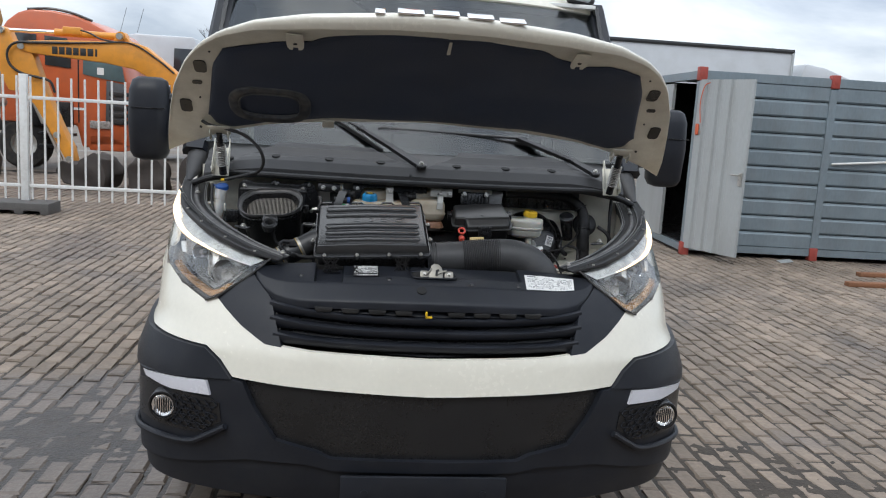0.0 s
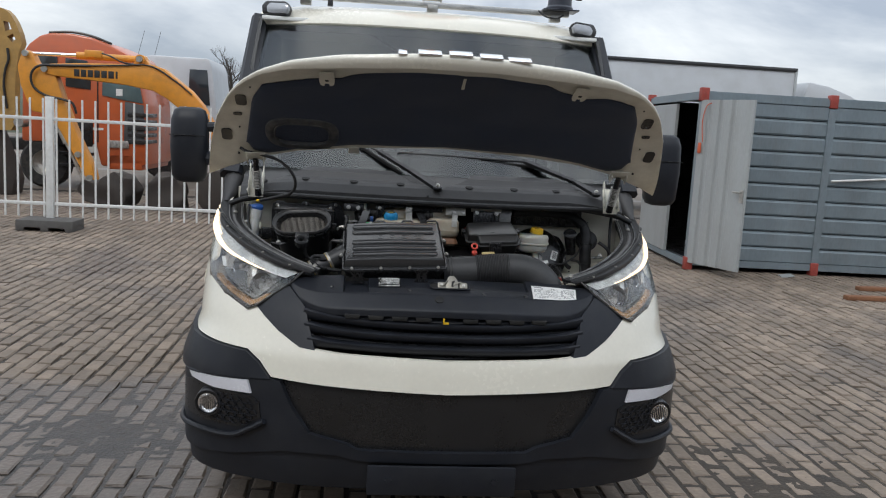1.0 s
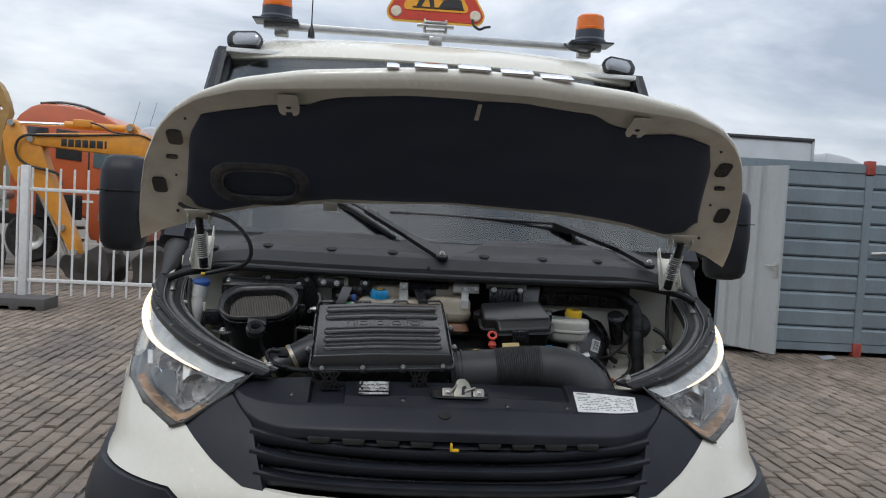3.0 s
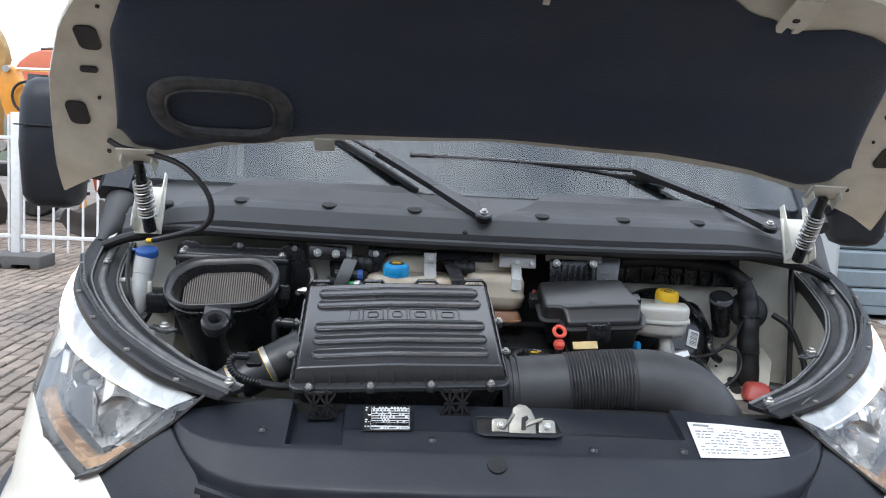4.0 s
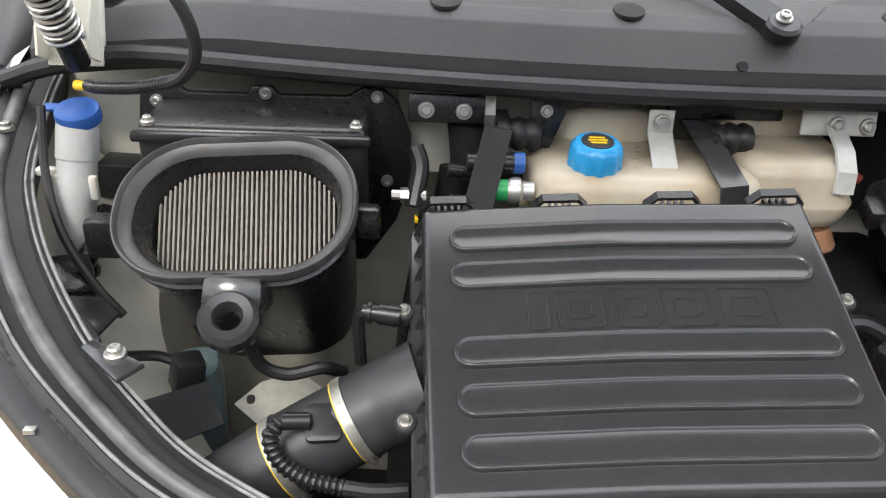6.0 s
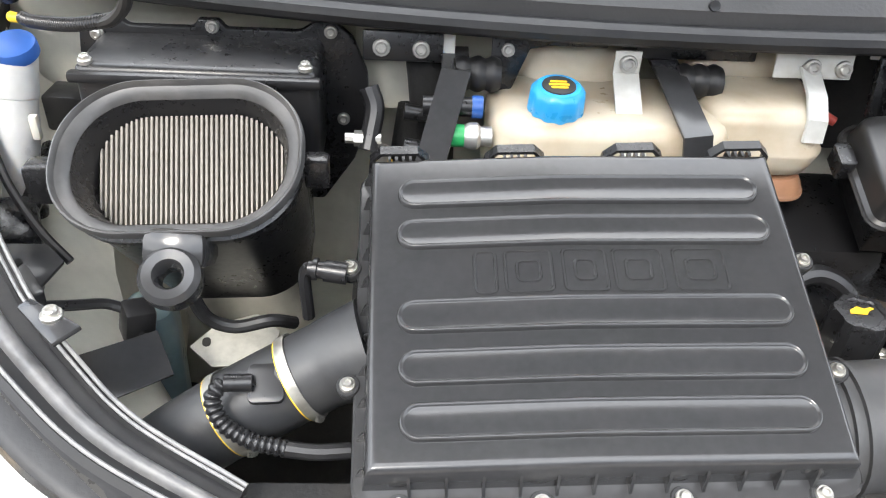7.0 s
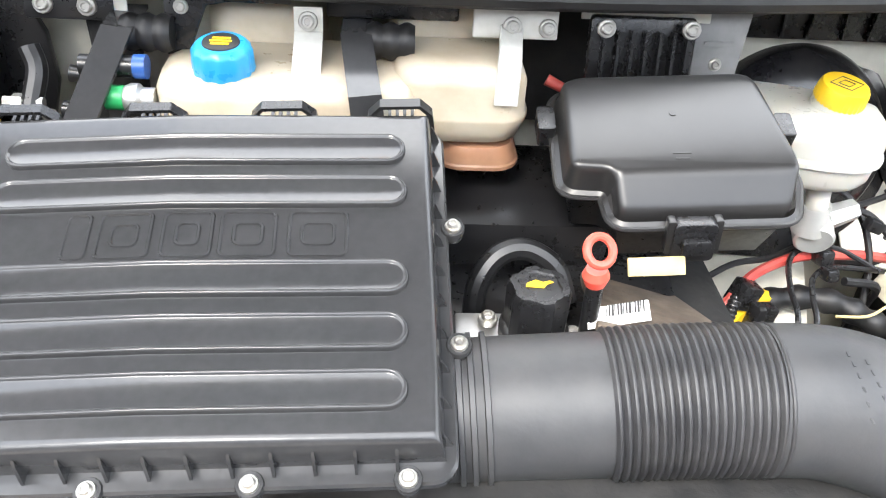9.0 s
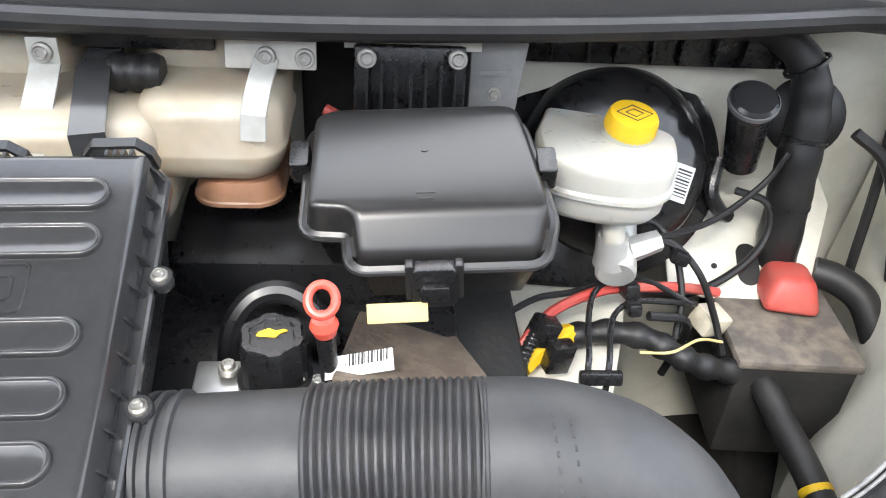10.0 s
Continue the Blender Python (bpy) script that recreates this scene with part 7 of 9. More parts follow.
loom = part("wiring_loom", tube(B(), [(0.36, 0.86, 1.285), (0.46, 0.90, 1.288), (0.58, 0.92, 1.282), (0.665, 0.915, 1.272), (0.715, 0.90, 1.235), (0.730, 0.885, 1.18), (0.728, 0.87, 1.11), (0.732, 0.86, 1.02), (0.735, 0.85, 0.92), (0.70, 0.82, 0.82)], lambda t: 0.020 + 0.008 * min(1, max(0, t * 3 - 1)) + 0.0008 * math.sin(90 * t), 14, 10), RUBBER, van, "thick black taped wiring loom")
bm = B()
lathe(bm, [(0, 0.012), (0.040, 0.010), (0.052, 0.002), (0.050, -0.006), (0, -0.006)], aim((0.742, 0.915, 1.160), (0.70, 0.70, 1.25)), 28)
part("grommet", bm, RUBBER, loom)
bm = B()
for i in (0.45, 0.62, 0.74):
    p = spline([(0.36, 0.86, 1.285), (0.46, 0.90, 1.288), (0.58, 0.92, 1.282), (0.665, 0.915, 1.272), (0.715, 0.90, 1.235), (0.730, 0.885, 1.18), (0.728, 0.87, 1.11), (0.732, 0.86, 1.02), (0.735, 0.85, 0.92), (0.70, 0.82, 0.82)], 10)
    j = int(i * (len(p) - 1))
    part("cable_tie", lathe(B(), [(0.027, -0.003), (0.0295, -0.002), (0.0295, 0.002), (0.027, 0.003)], aim(p[j], p[j + 1]), 20), BLACK, loom)
bm = B()
tube(bm, [(0.66, 0.875, 1.07), (0.70, 0.86, 1.06), (0.705, 0.845, 1.02), (0.67, 0.82, 0.985), (0.60, 0.79, 0.965), (0.52, 0.76, 0.985), (0.50, 0.72, 0.995)], 0.0055, 8)
tube(bm, [(0.51, 0.70, 1.00), (0.56, 0.71, 0.985), (0.58, 0.74, 0.93), (0.57, 0.75, 0.86)], 0.0055, 8)
tube(bm, [(0.79, 0.87, 1.16), (0.83, 0.85, 1.13), (0.86, 0.83, 1.06), (0.87, 0.80, 0.98)], 0.008, 8)
tube(bm, [(0.86, 0.93, 1.28), (0.85, 0.90, 1.20), (0.845, 0.87, 1.10), (0.845, 0.85, 0.95)], 0.007, 10)
part("hose", bm, RUBBER, van, "thin black hoses on the right of the bay")
def wire(name, pts, r, material, label=""):
    return part(name, tube(B(), pts, r, 8), material, van, label)


wire("red_cable", [(0.350, 0.675, 0.960), (0.385, 0.700, 0.992), (0.408, 0.714, 1.002), (0.445, 0.732, 1.006), (0.478, 0.744, 1.006), (0.530, 0.752, 1.003), (0.575, 0.757, 0.998), (0.62, 0.765, 0.985)], 0.0065, RED, "red battery cable")
wire("brake_pipe", [(0.418, 0.600, 0.93), (0.424, 0.626, 0.995), (0.432, 0.675, 1.004), (0.446, 0.722, 1.012), (0.470, 0.742, 1.018), (0.520, 0.752, 1.012), (0.575, 0.735, 0.99)], 0.0036, BLACK, "bent black brake pipe")
wire("brake_pipe", [(0.442, 0.600, 0.93), (0.448, 0.627, 0.990), (0.456, 0.665, 1.000), (0.470, 0.700, 1.004), (0.500, 0.722, 1.004), (0.550, 0.728, 0.998), (0.585, 0.742, 0.985)], 0.0036, BLACK, "bent black brake pipe")
wire("black_wire", [(0.512, 0.762, 1.066), (0.545, 0.755, 1.062), (0.575, 0.735, 1.035), (0.600, 0.720, 0.985), (0.615, 0.70, 0.94)], 0.0045, RUBBER, "black wire from the brake cylinder")
wire("black_wire", [(0.520, 0.770, 1.062), (0.560, 0.790, 1.058), (0.620, 0.820, 1.062), (0.680, 0.845, 1.100), (0.700, 0.850, 1.140)], 0.0042, RUBBER, "black wire from the brake cylinder")
wire("black_wire", [(0.490, 0.790, 1.070), (0.530, 0.800, 1.066), (0.555, 0.775, 1.040), (0.565, 0.745, 0.995), (0.560, 0.72, 0.95)], 0.0045, RUBBER, "black wire from the brake cylinder")
wire("black_wire", [(0.345, 0.720, 0.985), (0.385, 0.735, 0.998), (0.430, 0.745, 1.000), (0.475, 0.765, 1.005)], 0.0040, RUBBER, "black wire below the fuse box")
wire("pale_wire", [(0.500, 0.675, 0.965), (0.535, 0.668, 0.972), (0.575, 0.690, 0.972), (0.61, 0.70, 0.96)], 0.0018, CARDBOARD, "thin pale wire")
for c, sz, rot in (((0.436, 0.612, 0.985), (0.048, 0.012, 0.016), (-20, 0, 0)), ((0.492, 0.738, 1.012), (0.018, 0.036, 0.020), (-15, 0, 8)), ((0.492, 0.706, 1.006), (0.016, 0.020, 0.016), (-15, 0, 8)), ((0.385, 0.690, 0.985), (0.030, 0.026, 0.034), (0, 20, 15)), ((0.402, 0.668, 0.965), (0.030, 0.020, 0.040), (0, 10, 15)), ((0.548, 0.742, 1.055), (0.022, 0.016, 0.016), (0, 20, 0))):
    part("pipe_clip", box(B(), c, sz, rot, 0.003), BLACK, van)
wire("yellow_sleeve", [(0.362, 0.672, 0.945), (0.385, 0.690, 0.955), (0.408, 0.704, 0.962), (0.432, 0.714, 0.960)], 0.0135, YELLOW, "yellow plastic sleeve")
part("ribbed_cable", corrugated(B(), [(0.350, 0.640, 0.95), (0.362, 0.665, 0.972), (0.378, 0.690, 0.985), (0.392, 0.712, 0.988)], 0.008, 0.006, 0.0016, 10), BLACK, van, "ribbed black cable sleeve")
part("taped_cable", tube(B(), [(0.425, 0.712, 0.958), (0.470, 0.715, 0.962), (0.515, 0.705, 0.962), (0.550, 0.690, 0.950), (0.585, 0.685, 0.935), (0.63, 0.69, 0.92)], lambda t: 0.015 + 0.002 * math.sin(40 * t), 12), RUBBER, van, "thick black taped cable")
part("radiator_pipe", tube(B(), [(0.640, 0.765, 0.905), (0.660, 0.745, 0.915), (0.672, 0.70, 0.905), (0.680, 0.640, 0.89), (0.686, 0.57, 0.88), (0.692, 0.50, 0.86), (0.70, 0.43, 0.82)], lambda t: 0.018 + 0.004 * (0.1 < t < 0.25), 16), RUBBER, van, "black rubber coolant pipe beside the battery")
part("hose_band", lathe(B(), [(0.018, -0.005), (0.0195, -0.004), (0.0195, 0.004), (0.018, 0.005)], aim((0.688, 0.545, 0.873), (0.693, 0.49, 0.857)), 24), YELLOW, van)
part("top_hose", tube(B(), [(0.785, 0.84, 0.965), (0.815, 0.825, 0.962), (0.845, 0.80, 0.945), (0.865, 0.765, 0.90)], 0.021, 12), RUBBER, van, "black hose behind the battery")
part("connector", box(B(), (0.612, 0.748, 0.955), (0.040, 0.036, 0.030), (10, 15, 25), 0.005), surface("cream_connector", (0.62, 0.58, 0.46), 0.6, dirt=(0.2, 0.15, 0.1), dirt_amount=0.5), van, "cream connector")
bm = B()
prism(bm, [(-0.09, -0.11), (0.035, -0.11), (0.07, 0.0), (0.11, 0.16), (-0.02, 0.18), (-0.09, 0.12)], 0.012, pose(0.43, 0.74, 0.925, 14, 0, 0), 0.003)
part("chassis_rail", bm, PRIMER, van, "cream chassis rail top below the pipes")
# cream shelf with a slot, between booster and loom
SHELF = pose(0.685, 0.885, 0.985, 30, 0, -4)
part("wing_shelf", prism(B(), [(-0.10, -0.085), (0.02, -0.10), (0.085, -0.09), (0.14, 0.06), (0.13, 0.12), (-0.06, 0.12), (-0.10, 0.02)], 0.006, SHELF, 0.002), PRIMER, van, "cream wing shelf with a slot")
part("slot", prism(B(), rounded(0.030, 0.062, 0.0149, 8), 0.002, SHELF @ pose(0.012, -0.040, 0.0055)), DEEP, van)
for x, y in ((-0.035, -0.045), (-0.02, 0.03), (0.07, 0.0)):
    part("small_hole", prism(B(), rounded(0.008, 0.008, 0.0039, 4), 0.002, SHELF @ pose(x, y, 0.0055)), DEEP, van)
# battery
bm = B()
box(bm, (0.715, 0.768, 0.860), (0.150, 0.175, 0.16), (0, 0, -4), 0.006)
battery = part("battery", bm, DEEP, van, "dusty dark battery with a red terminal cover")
part("battery_lid", box(B(), (0.715, 0.768, 0.938), (0.158, 0.183, 0.014), (0, 0, -4), 0.004), BATTERY, battery)
bm = B()
box(bm, (0.735, 0.806, 0.968), (0.078, 0.092, 0.046), (-8, 0, -12), 0.012, 3, (0.66, 0.66))
part("terminal_cover", bm, RED, battery, "faded red terminal cover")

# oil filler, dip stick, shield
OIL = pose(0.099, 0.535, 1.066, 2, 0, 0) @ Matrix.Scale(0.86, 4)
oil = part("oil_filler", lathe(B(), [(0.034, -0.09), (0.036, -0.02), (0.040, -0.018), (0.040, -0.004), (0.034, 0.0), (0, 0.0)], OIL, 28), BLACK, van, "black oil filler with a winged cap")
bm = B()
outline = [((0.036 if (i // 3) % 2 else 0.0325) * math.cos(2 * math.pi * i / 36), (0.036 if (i // 3) % 2 else 0.0325) * math.sin(2 * math.pi * i / 36)) for i in range(36)]
loft(bm, [(outline, 0.0), (outline, 0.050), ([(x * 0.92, y * 0.92) for x, y in outline], 0.056), ([(x * 0.7, y * 0.7) for x, y in outline], 0.056), ([(x * 0.66, y * 0.66) for x, y in outline], 0.054)], OIL, True)
ocap = part("cap", bm, BLACK, oil)
bm = B()
prism(bm, [(-0.016, -0.002), (0.004, -0.004), (0.008, 0.002), (0.016, 0.006), (0.012, 0.009), (0.004, 0.006), (-0.004, 0.010), (-0.014, 0.004)], 0.0008, OIL @ pose(0, 0, 0.0545))
part("oil_mark", bm, YELLOW, ocap)
part("arch", sweep(B(), spline([(0.045, 0.59, 1.02), (0.05, 0.605, 1.06), (0.07, 0.62, 1.085), (0.10, 0.625, 1.09), (0.13, 0.615, 1.075), (0.145, 0.60, 1.04)], 6), ring(0.012, 10)), BLACK, oil)
bolts(oil, [(0.055, 0.545, 1.062), (0.138, 0.532, 1.055)], BOLT)
bm = B()
box(bm, (0.06, 0.535, 1.045), (0.075, 0.06, 0.014), (5, 0, 0), 0.004)
box(bm, (0.05, 0.50, 1.03), (0.05, 0.03, 0.03), (5, 0, 0), 0.004)
part("mounting_plate", bm, ALU, oil)
bm = B()
loop = [Vector((0.145, 0.520, 1.164)) + Matrix.Rotation(radians(-48), 3, "X") @ Vector((0.0118 * math.cos(a), 0.0, 0.0135 * math.sin(a))) for a in np.linspace(0, 2 * math.pi, 33)]
sweep(bm, loop, ring(0.0042, 10), caps=False)
lathe(bm, [(0, 0), (0.010, 0), (0.013, 0.010), (0.010, 0.018), (0, 0.018)], aim((0.147, 0.522, 1.126), (0.145, 0.520, 1.149)), 16)
dip = part("dip_stick", bm, surface("coral_red_plastic", (0.70, 0.09, 0.06), 0.38, spread=0.1, bump=0.03), van, "coral red dip stick ring")
part("tube", cyl(B(), (0.152, 0.528, 1.02), (0.147, 0.522, 1.129), 0.0085, 0.0085, 14), BLACK, dip)
bm = B()
prism(bm, [(-0.004, 0), (0.058, 0.010), (0.056, 0.030), (-0.004, 0.020)], 0.001, pose(0.150, 0.512, 1.078, 40, 0, 0))
label = part("bar_code_tag", bm, PAPER, dip, "white bar code tag")
bm = B()
for i in range(14):
    x = 0.014 + 0.0028 * i
    w = 0.0008 + 0.0007 * ((i * 7) % 3)
    prism(bm, [(x, 0.010 + x * 0.17), (x + w, 0.010 + x * 0.17), (x + w, 0.021 + x * 0.17), (x, 0.021 + x * 0.17)], 0.0006, pose(0.150, 0.512, 1.078, 40, 0, 0) @ pose(0, 0, 0.001))
tagged(part("bar_code", bm, INK, label), kind="stuff")
bm = B()
prism(bm, [(-0.08, -0.10), (0.08, -0.10), (0.05, 0.05), (0.0, 0.08), (-0.05, 0.07)], 0.01, pose(0.225, 0.60, 1.035, -18, 10, 0), 0.003)
part("heat_shield", bm, SHIELD, van, "dusty brown heat shield")

# main intake duct with its bellows
MATT_DUCT = surface("matt_grey_black_duct", (0.040, 0.041, 0.043), 0.52, spread=0.22, scale=9, fine=120, bump=0.06, dirt=(0.10, 0.095, 0.09), dirt_amount=0.3)
duct = part("intake_duct", tube(B(), [(0.005, 0.420, 1.062), (0.06, 0.420, 1.068), (0.15, 0.418, 1.077)], 0.062, 32), MATT_DUCT, van, "wide matt black intake duct with ribbed bellows")
bm = B()
for x in (0.020, 0.030, 0.042):
    lathe(bm, [(0.060, -0.003), (0.066, -0.002), (0.066, 0.002), (0.060, 0.003)], aim((x, 0.420, 1.063 + 0.1 * (x - 0.005)), (x + 0.1, 0.419, 1.073 + 0.1 * (x - 0.005))), 36)
part("collar", bm, MATT_DUCT, duct)
part("bellows", corrugated(B(), [(0.142, 0.418, 1.076), (0.21, 0.416, 1.084), (0.282, 0.412, 1.090)], 0.0660, 0.0066, 0.0032, 36), surface("matt_black_bellows_rubber", (0.026, 0.026, 0.028), 0.50, spread=0.3, scale=14, bump=0.08, dirt=(0.10, 0.095, 0.09), dirt_amount=0.3), duct, "ribbed black rubber bellows")
part("elbow", tube(B(), [(0.270, 0.413, 1.089), (0.33, 0.411, 1.088), (0.385, 0.403, 1.072), (0.428, 0.394, 1.035), (0.452, 0.388, 0.985), (0.460, 0.385, 0.90)], lambda t: 0.065 + 0.003 * t, 32, 8), MATT_DUCT, duct)
bm = B()
for r in range(2):
    for i in range(6):
        box(bm, (0.322 + 0.014 * r, 0.398 - 0.006 * r - 0.011 * i, 1.1555 - 0.0014 * i * i * 0.5 - 0.003 * r), (0.002, 0.005, 0.0006), (10, 0, 0))
part("moulded_print", bm, MATT_DUCT, duct)
# dark radiator panel below the duct
bm = B()
tube(bm, [(0.03, 0.36, 0.95), (0.12, 0.38, 0.98), (0.22, 0.38, 0.98), (0.32, 0.36, 0.95)], 0.035, 12)
part("radiator_hose", bm, surface("grey_cast_pipe", (0.10, 0.095, 0.09), 0.7, spread=0.4, bump=0.4, dirt=(0.25, 0.22, 0.18), dirt_amount=0.5), van, "dusty grey pipe below the duct")


# ---- the yard: fence, machines, container, trailer ----
WHITE_STEEL = surface("white_coated_steel", (0.72, 0.72, 0.70), 0.4, spread=0.08, scale=8, bump=0.04, dirt=(0.4, 0.36, 0.3), dirt_amount=0.3)
CONCRETE = surface("dark_grey_ballast_block", (0.10, 0.095, 0.09), 0.85, spread=0.25, scale=8, bump=0.4, in_world=True)
YELLOWPAINT = surface("worn_yellow_machine_paint", (0.70, 0.285, 0.030), 0.42, spread=0.12, scale=3, bump=0.06, dirt=(0.26, 0.14, 0.05), dirt_amount=0.35)
ORANGEPAINT = surface("orange_truck_paint", (0.52, 0.105, 0.03), 0.35, spread=0.10, scale=2, bump=0.03, coat=0.3, dirt=(0.25, 0.09, 0.05), dirt_amount=0.3)
DARKGLASS = surface("dark_vehicle_glass", (0.03, 0.035, 0.04), 0.08, spread=0.1, bump=0)
GALV = surface("galvanised_sheet", (0.235, 0.285, 0.315), 0.42, 0.36, spread=0.14, scale=2.5, fine=40, bump=0.05, dirt=(0.22, 0.22, 0.21), dirt_amount=0.35, stretch_by=(1, 1, 0.35))
GALVDOOR = surface("dusty_galvanised_door", (0.40, 0.42, 0.42), 0.5, 0.3, spread=0.12, scale=2, fine=50, bump=0.05, dirt=(0.30, 0.29, 0.27), dirt_amount=0.4, stretch_by=(1, 1, 0.3))
REDBLOCK = surface("red_corner_casting", (0.36, 0.06, 0.045), 0.6, spread=0.2, scale=12, bump=0.2, dirt=(0.15, 0.06, 0.04), dirt_amount=0.5)
SIDEWHITE = surface("off_white_trailer_side", (0.52, 0.54, 0.56), 0.45, spread=0.06, scale=1.2, bump=0.02, dirt=(0.35, 0.35, 0.34), dirt_amount=0.35)
RUST = surface("muddy_rusty_steel", (0.042, 0.034, 0.029), 0.85, spread=0.4, scale=6, bump=0.6, dirt=(0.05, 0.04, 0.035), dirt_amount=0.6)

FY, PITCH = 8.80, 0.1715
fence = thing("fence", (-5.0, FY, 0), "white steel bar fence standing on ballast feet", "fence")
bar_bm = B()
box(bar_bm, (0, 0, 0.97), (0.024, 0.024, 1.62), bevel=0.004, seg=1)
BAR = mesh_of("fence_bar", bar_bm, WHITE_STEEL, smooth=False)
post_x = (-7.40, -4.640, -1.90)
for i in range(-18, 17):
    x = -4.640 + (i + 0.5) * PITCH
    if all(abs(x - q) > 0.07 for q in post_x):
        part_at("fence_bar", BAR, pose(x, FY, 0), fence)
for q in post_x:
    bm = B()
    box(bm, (q, FY, 0.975), (0.10, 0.08, 1.66), bevel=0.006)
    part("fence_post", bm, WHITE_STEEL, fence)
for z in (0.345, 1.505):
    for x0, x1 in zip(post_x, post_x[1:]):
        bm = B()
        box(bm, ((x0 + x1) / 2, FY, z), (x1 - x0 - 0.10, 0.035, 0.045), bevel=0.005)
        part("fence_rail", bm, WHITE_STEEL, fence)
foot = thing("ballast_block", (-4.60, FY - 0.12, 0), "dark grey ballast block under the fence post", "fence foot", "feet of the fence")
bm = B()
outline = [(-0.37, 0), (-0.27, 0), (-0.26, 0.05), (-0.06, 0.05), (-0.05, 0), (0.05, 0), (0.06, 0.05), (0.26, 0.05), (0.27, 0), (0.37, 0), (0.37, 0.15), (-0.37, 0.15)]
prism(bm, outline, 0.46, pose(-4.60, FY + 0.10, 0.0, 90, 0, 0), 0.008)
part("ballast", bm, CONCRETE, foot)
for q in (post_x[0], post_x[2]):
    copy_thing(foot, pose(q + 0.04, FY - 0.12, 0))

# excavator, its boom reaching to the left over the ground
EY = 12.5
digger = thing("excavator", (-2.4, EY, 0), "yellow crawler excavator with its boom lowered behind the fence", "excavator")


def plate_shape(poly, y, depth):
    """A solid slab whose outline is given in x and height."""
    return prism(B(), poly, depth, pose(0, y + depth / 2, 0, 90, 0, 0), 0.02)


boom = part("boom", plate_shape([(-6.01, 2.25), (-5.85, 2.22), (-5.37, 2.19), (-4.68, 2.14), (-4.16, 2.06), (-3.93, 1.94), (-3.73, 1.79), (-3.54, 1.57), (-3.30, 1.10), (-3.05, 0.9), (-2.80, 1.02), (-3.02, 1.40), (-3.30, 1.86), (-3.51, 2.10), (-3.75, 2.28), (-3.99, 2.46), (-4.18, 2.52), (-4.73, 2.50), (-5.38, 2.47), (-5.99, 2.42), (-6.08, 2.34)], EY, 0.34), YELLOWPAINT, digger, "yellow box section boom")
for x, w in (((-5.47, 0.092), (-5.355, 0.092), (-5.24, 0.092), (-5.125, 0.092), (-5.005, 0.096), (-4.885, 0.096), (-4.79, 0.035))):
    bm = B()
    box(bm, (x, EY - 0.173, 2.295), (w, 0.006, 0.125), bevel=0.002)
    part("letter_bar", bm, INK, boom, "dark lettering as plain bars")
part("dipper", plate_shape([(-6.49, 2.35), (-6.43, 2.55), (-6.34, 2.65), (-6.25, 2.60), (-6.17, 2.42), (-5.96, 2.39), (-5.84, 2.20), (-5.72, 1.83), (-5.58, 1.45), (-5.41, 1.03), (-5.23, 0.66), (-5.18, 0.42), (-5.27, 0.34), (-5.37, 0.50), (-5.62, 0.98), (-5.83, 1.35), (-6.02, 1.55), (-6.25, 1.58), (-6.34, 1.76), (-6.44, 2.02)], EY, 0.28), YELLOWPAINT, digger, "yellow dipper arm")
bm = B()
cyl(bm, (-6.34, EY, 2.59), (-5.50, EY, 2.61), 0.032, seg=14)
part("cylinder_rod", bm, CHROME, digger, "bright hydraulic rod")
bm = B()
cyl(bm, (-5.52, EY, 2.61), (-4.45, EY, 2.60), 0.062, seg=18)
box(bm, (-5.22, EY - 0.02, 2.645), (0.30, 0.16, 0.13), bevel=0.02)
cyl(bm, (-4.40, EY - 0.13, 2.60), (-4.40, EY + 0.13, 2.60), 0.085, seg=18)
prism(bm, [(-0.16, -0.12), (0.20, -0.12), (0.06, 0.06), (-0.06, 0.06)], 0.2, pose(-4.40, EY + 0.10, 2.58, 90, 0, 0), 0.015)
part("cylinder_barrel", bm, YELLOWPAINT, digger)
bm = B()
cyl(bm, (-5.70, EY - 0.05, 1.05), (-5.42, EY - 0.05, 0.42), 0.03, seg=12)
cyl(bm, (-5.95, EY - 0.05, 1.62), (-5.70, EY - 0.05, 1.05), 0.055, seg=14)
part("bucket_cylinder", bm, STEEL, digger)
for q in ((-6.02, 2.33), (-5.26, 0.45), (-5.46, 0.86), (-6.34, 2.58), (-4.40, 2.60)):
    part("pin", cyl(B(), (q[0], EY - 0.20, q[1]), (q[0], EY + 0.20, q[1]), 0.055, seg=16), STEEL, digger)
bm = B()
tube(bm, [(-5.23, EY - 0.19, 2.43), (-5.82, EY - 0.19, 2.40), (-6.05, EY - 0.20, 2.39), (-6.19, EY - 0.20, 2.31), (-6.24, EY - 0.20, 2.16), (-6.18, EY - 0.20, 1.99), (-5.99, EY - 0.20, 1.87), (-5.73, EY - 0.19, 1.82), (-5.55, EY - 0.18, 1.76), (-5.48, EY - 0.17, 1.58)], 0.022, 8)
tube(bm, [(-5.23, EY - 0.19, 2.43), (-4.7, EY - 0.19, 2.47), (-4.2, EY - 0.19, 2.49), (-3.75, EY - 0.19, 2.24), (-3.48, EY - 0.19, 2.03)], 0.014, 8)
tube(bm, [(-4.45, EY - 0.16, 2.50), (-4.7, EY - 0.17, 2.53), (-4.9, EY - 0.16, 2.62), (-5.05, EY - 0.15, 2.66)], 0.014, 8)
part("hydraulic_hose", bm, RUBBER, digger)
bm = B()
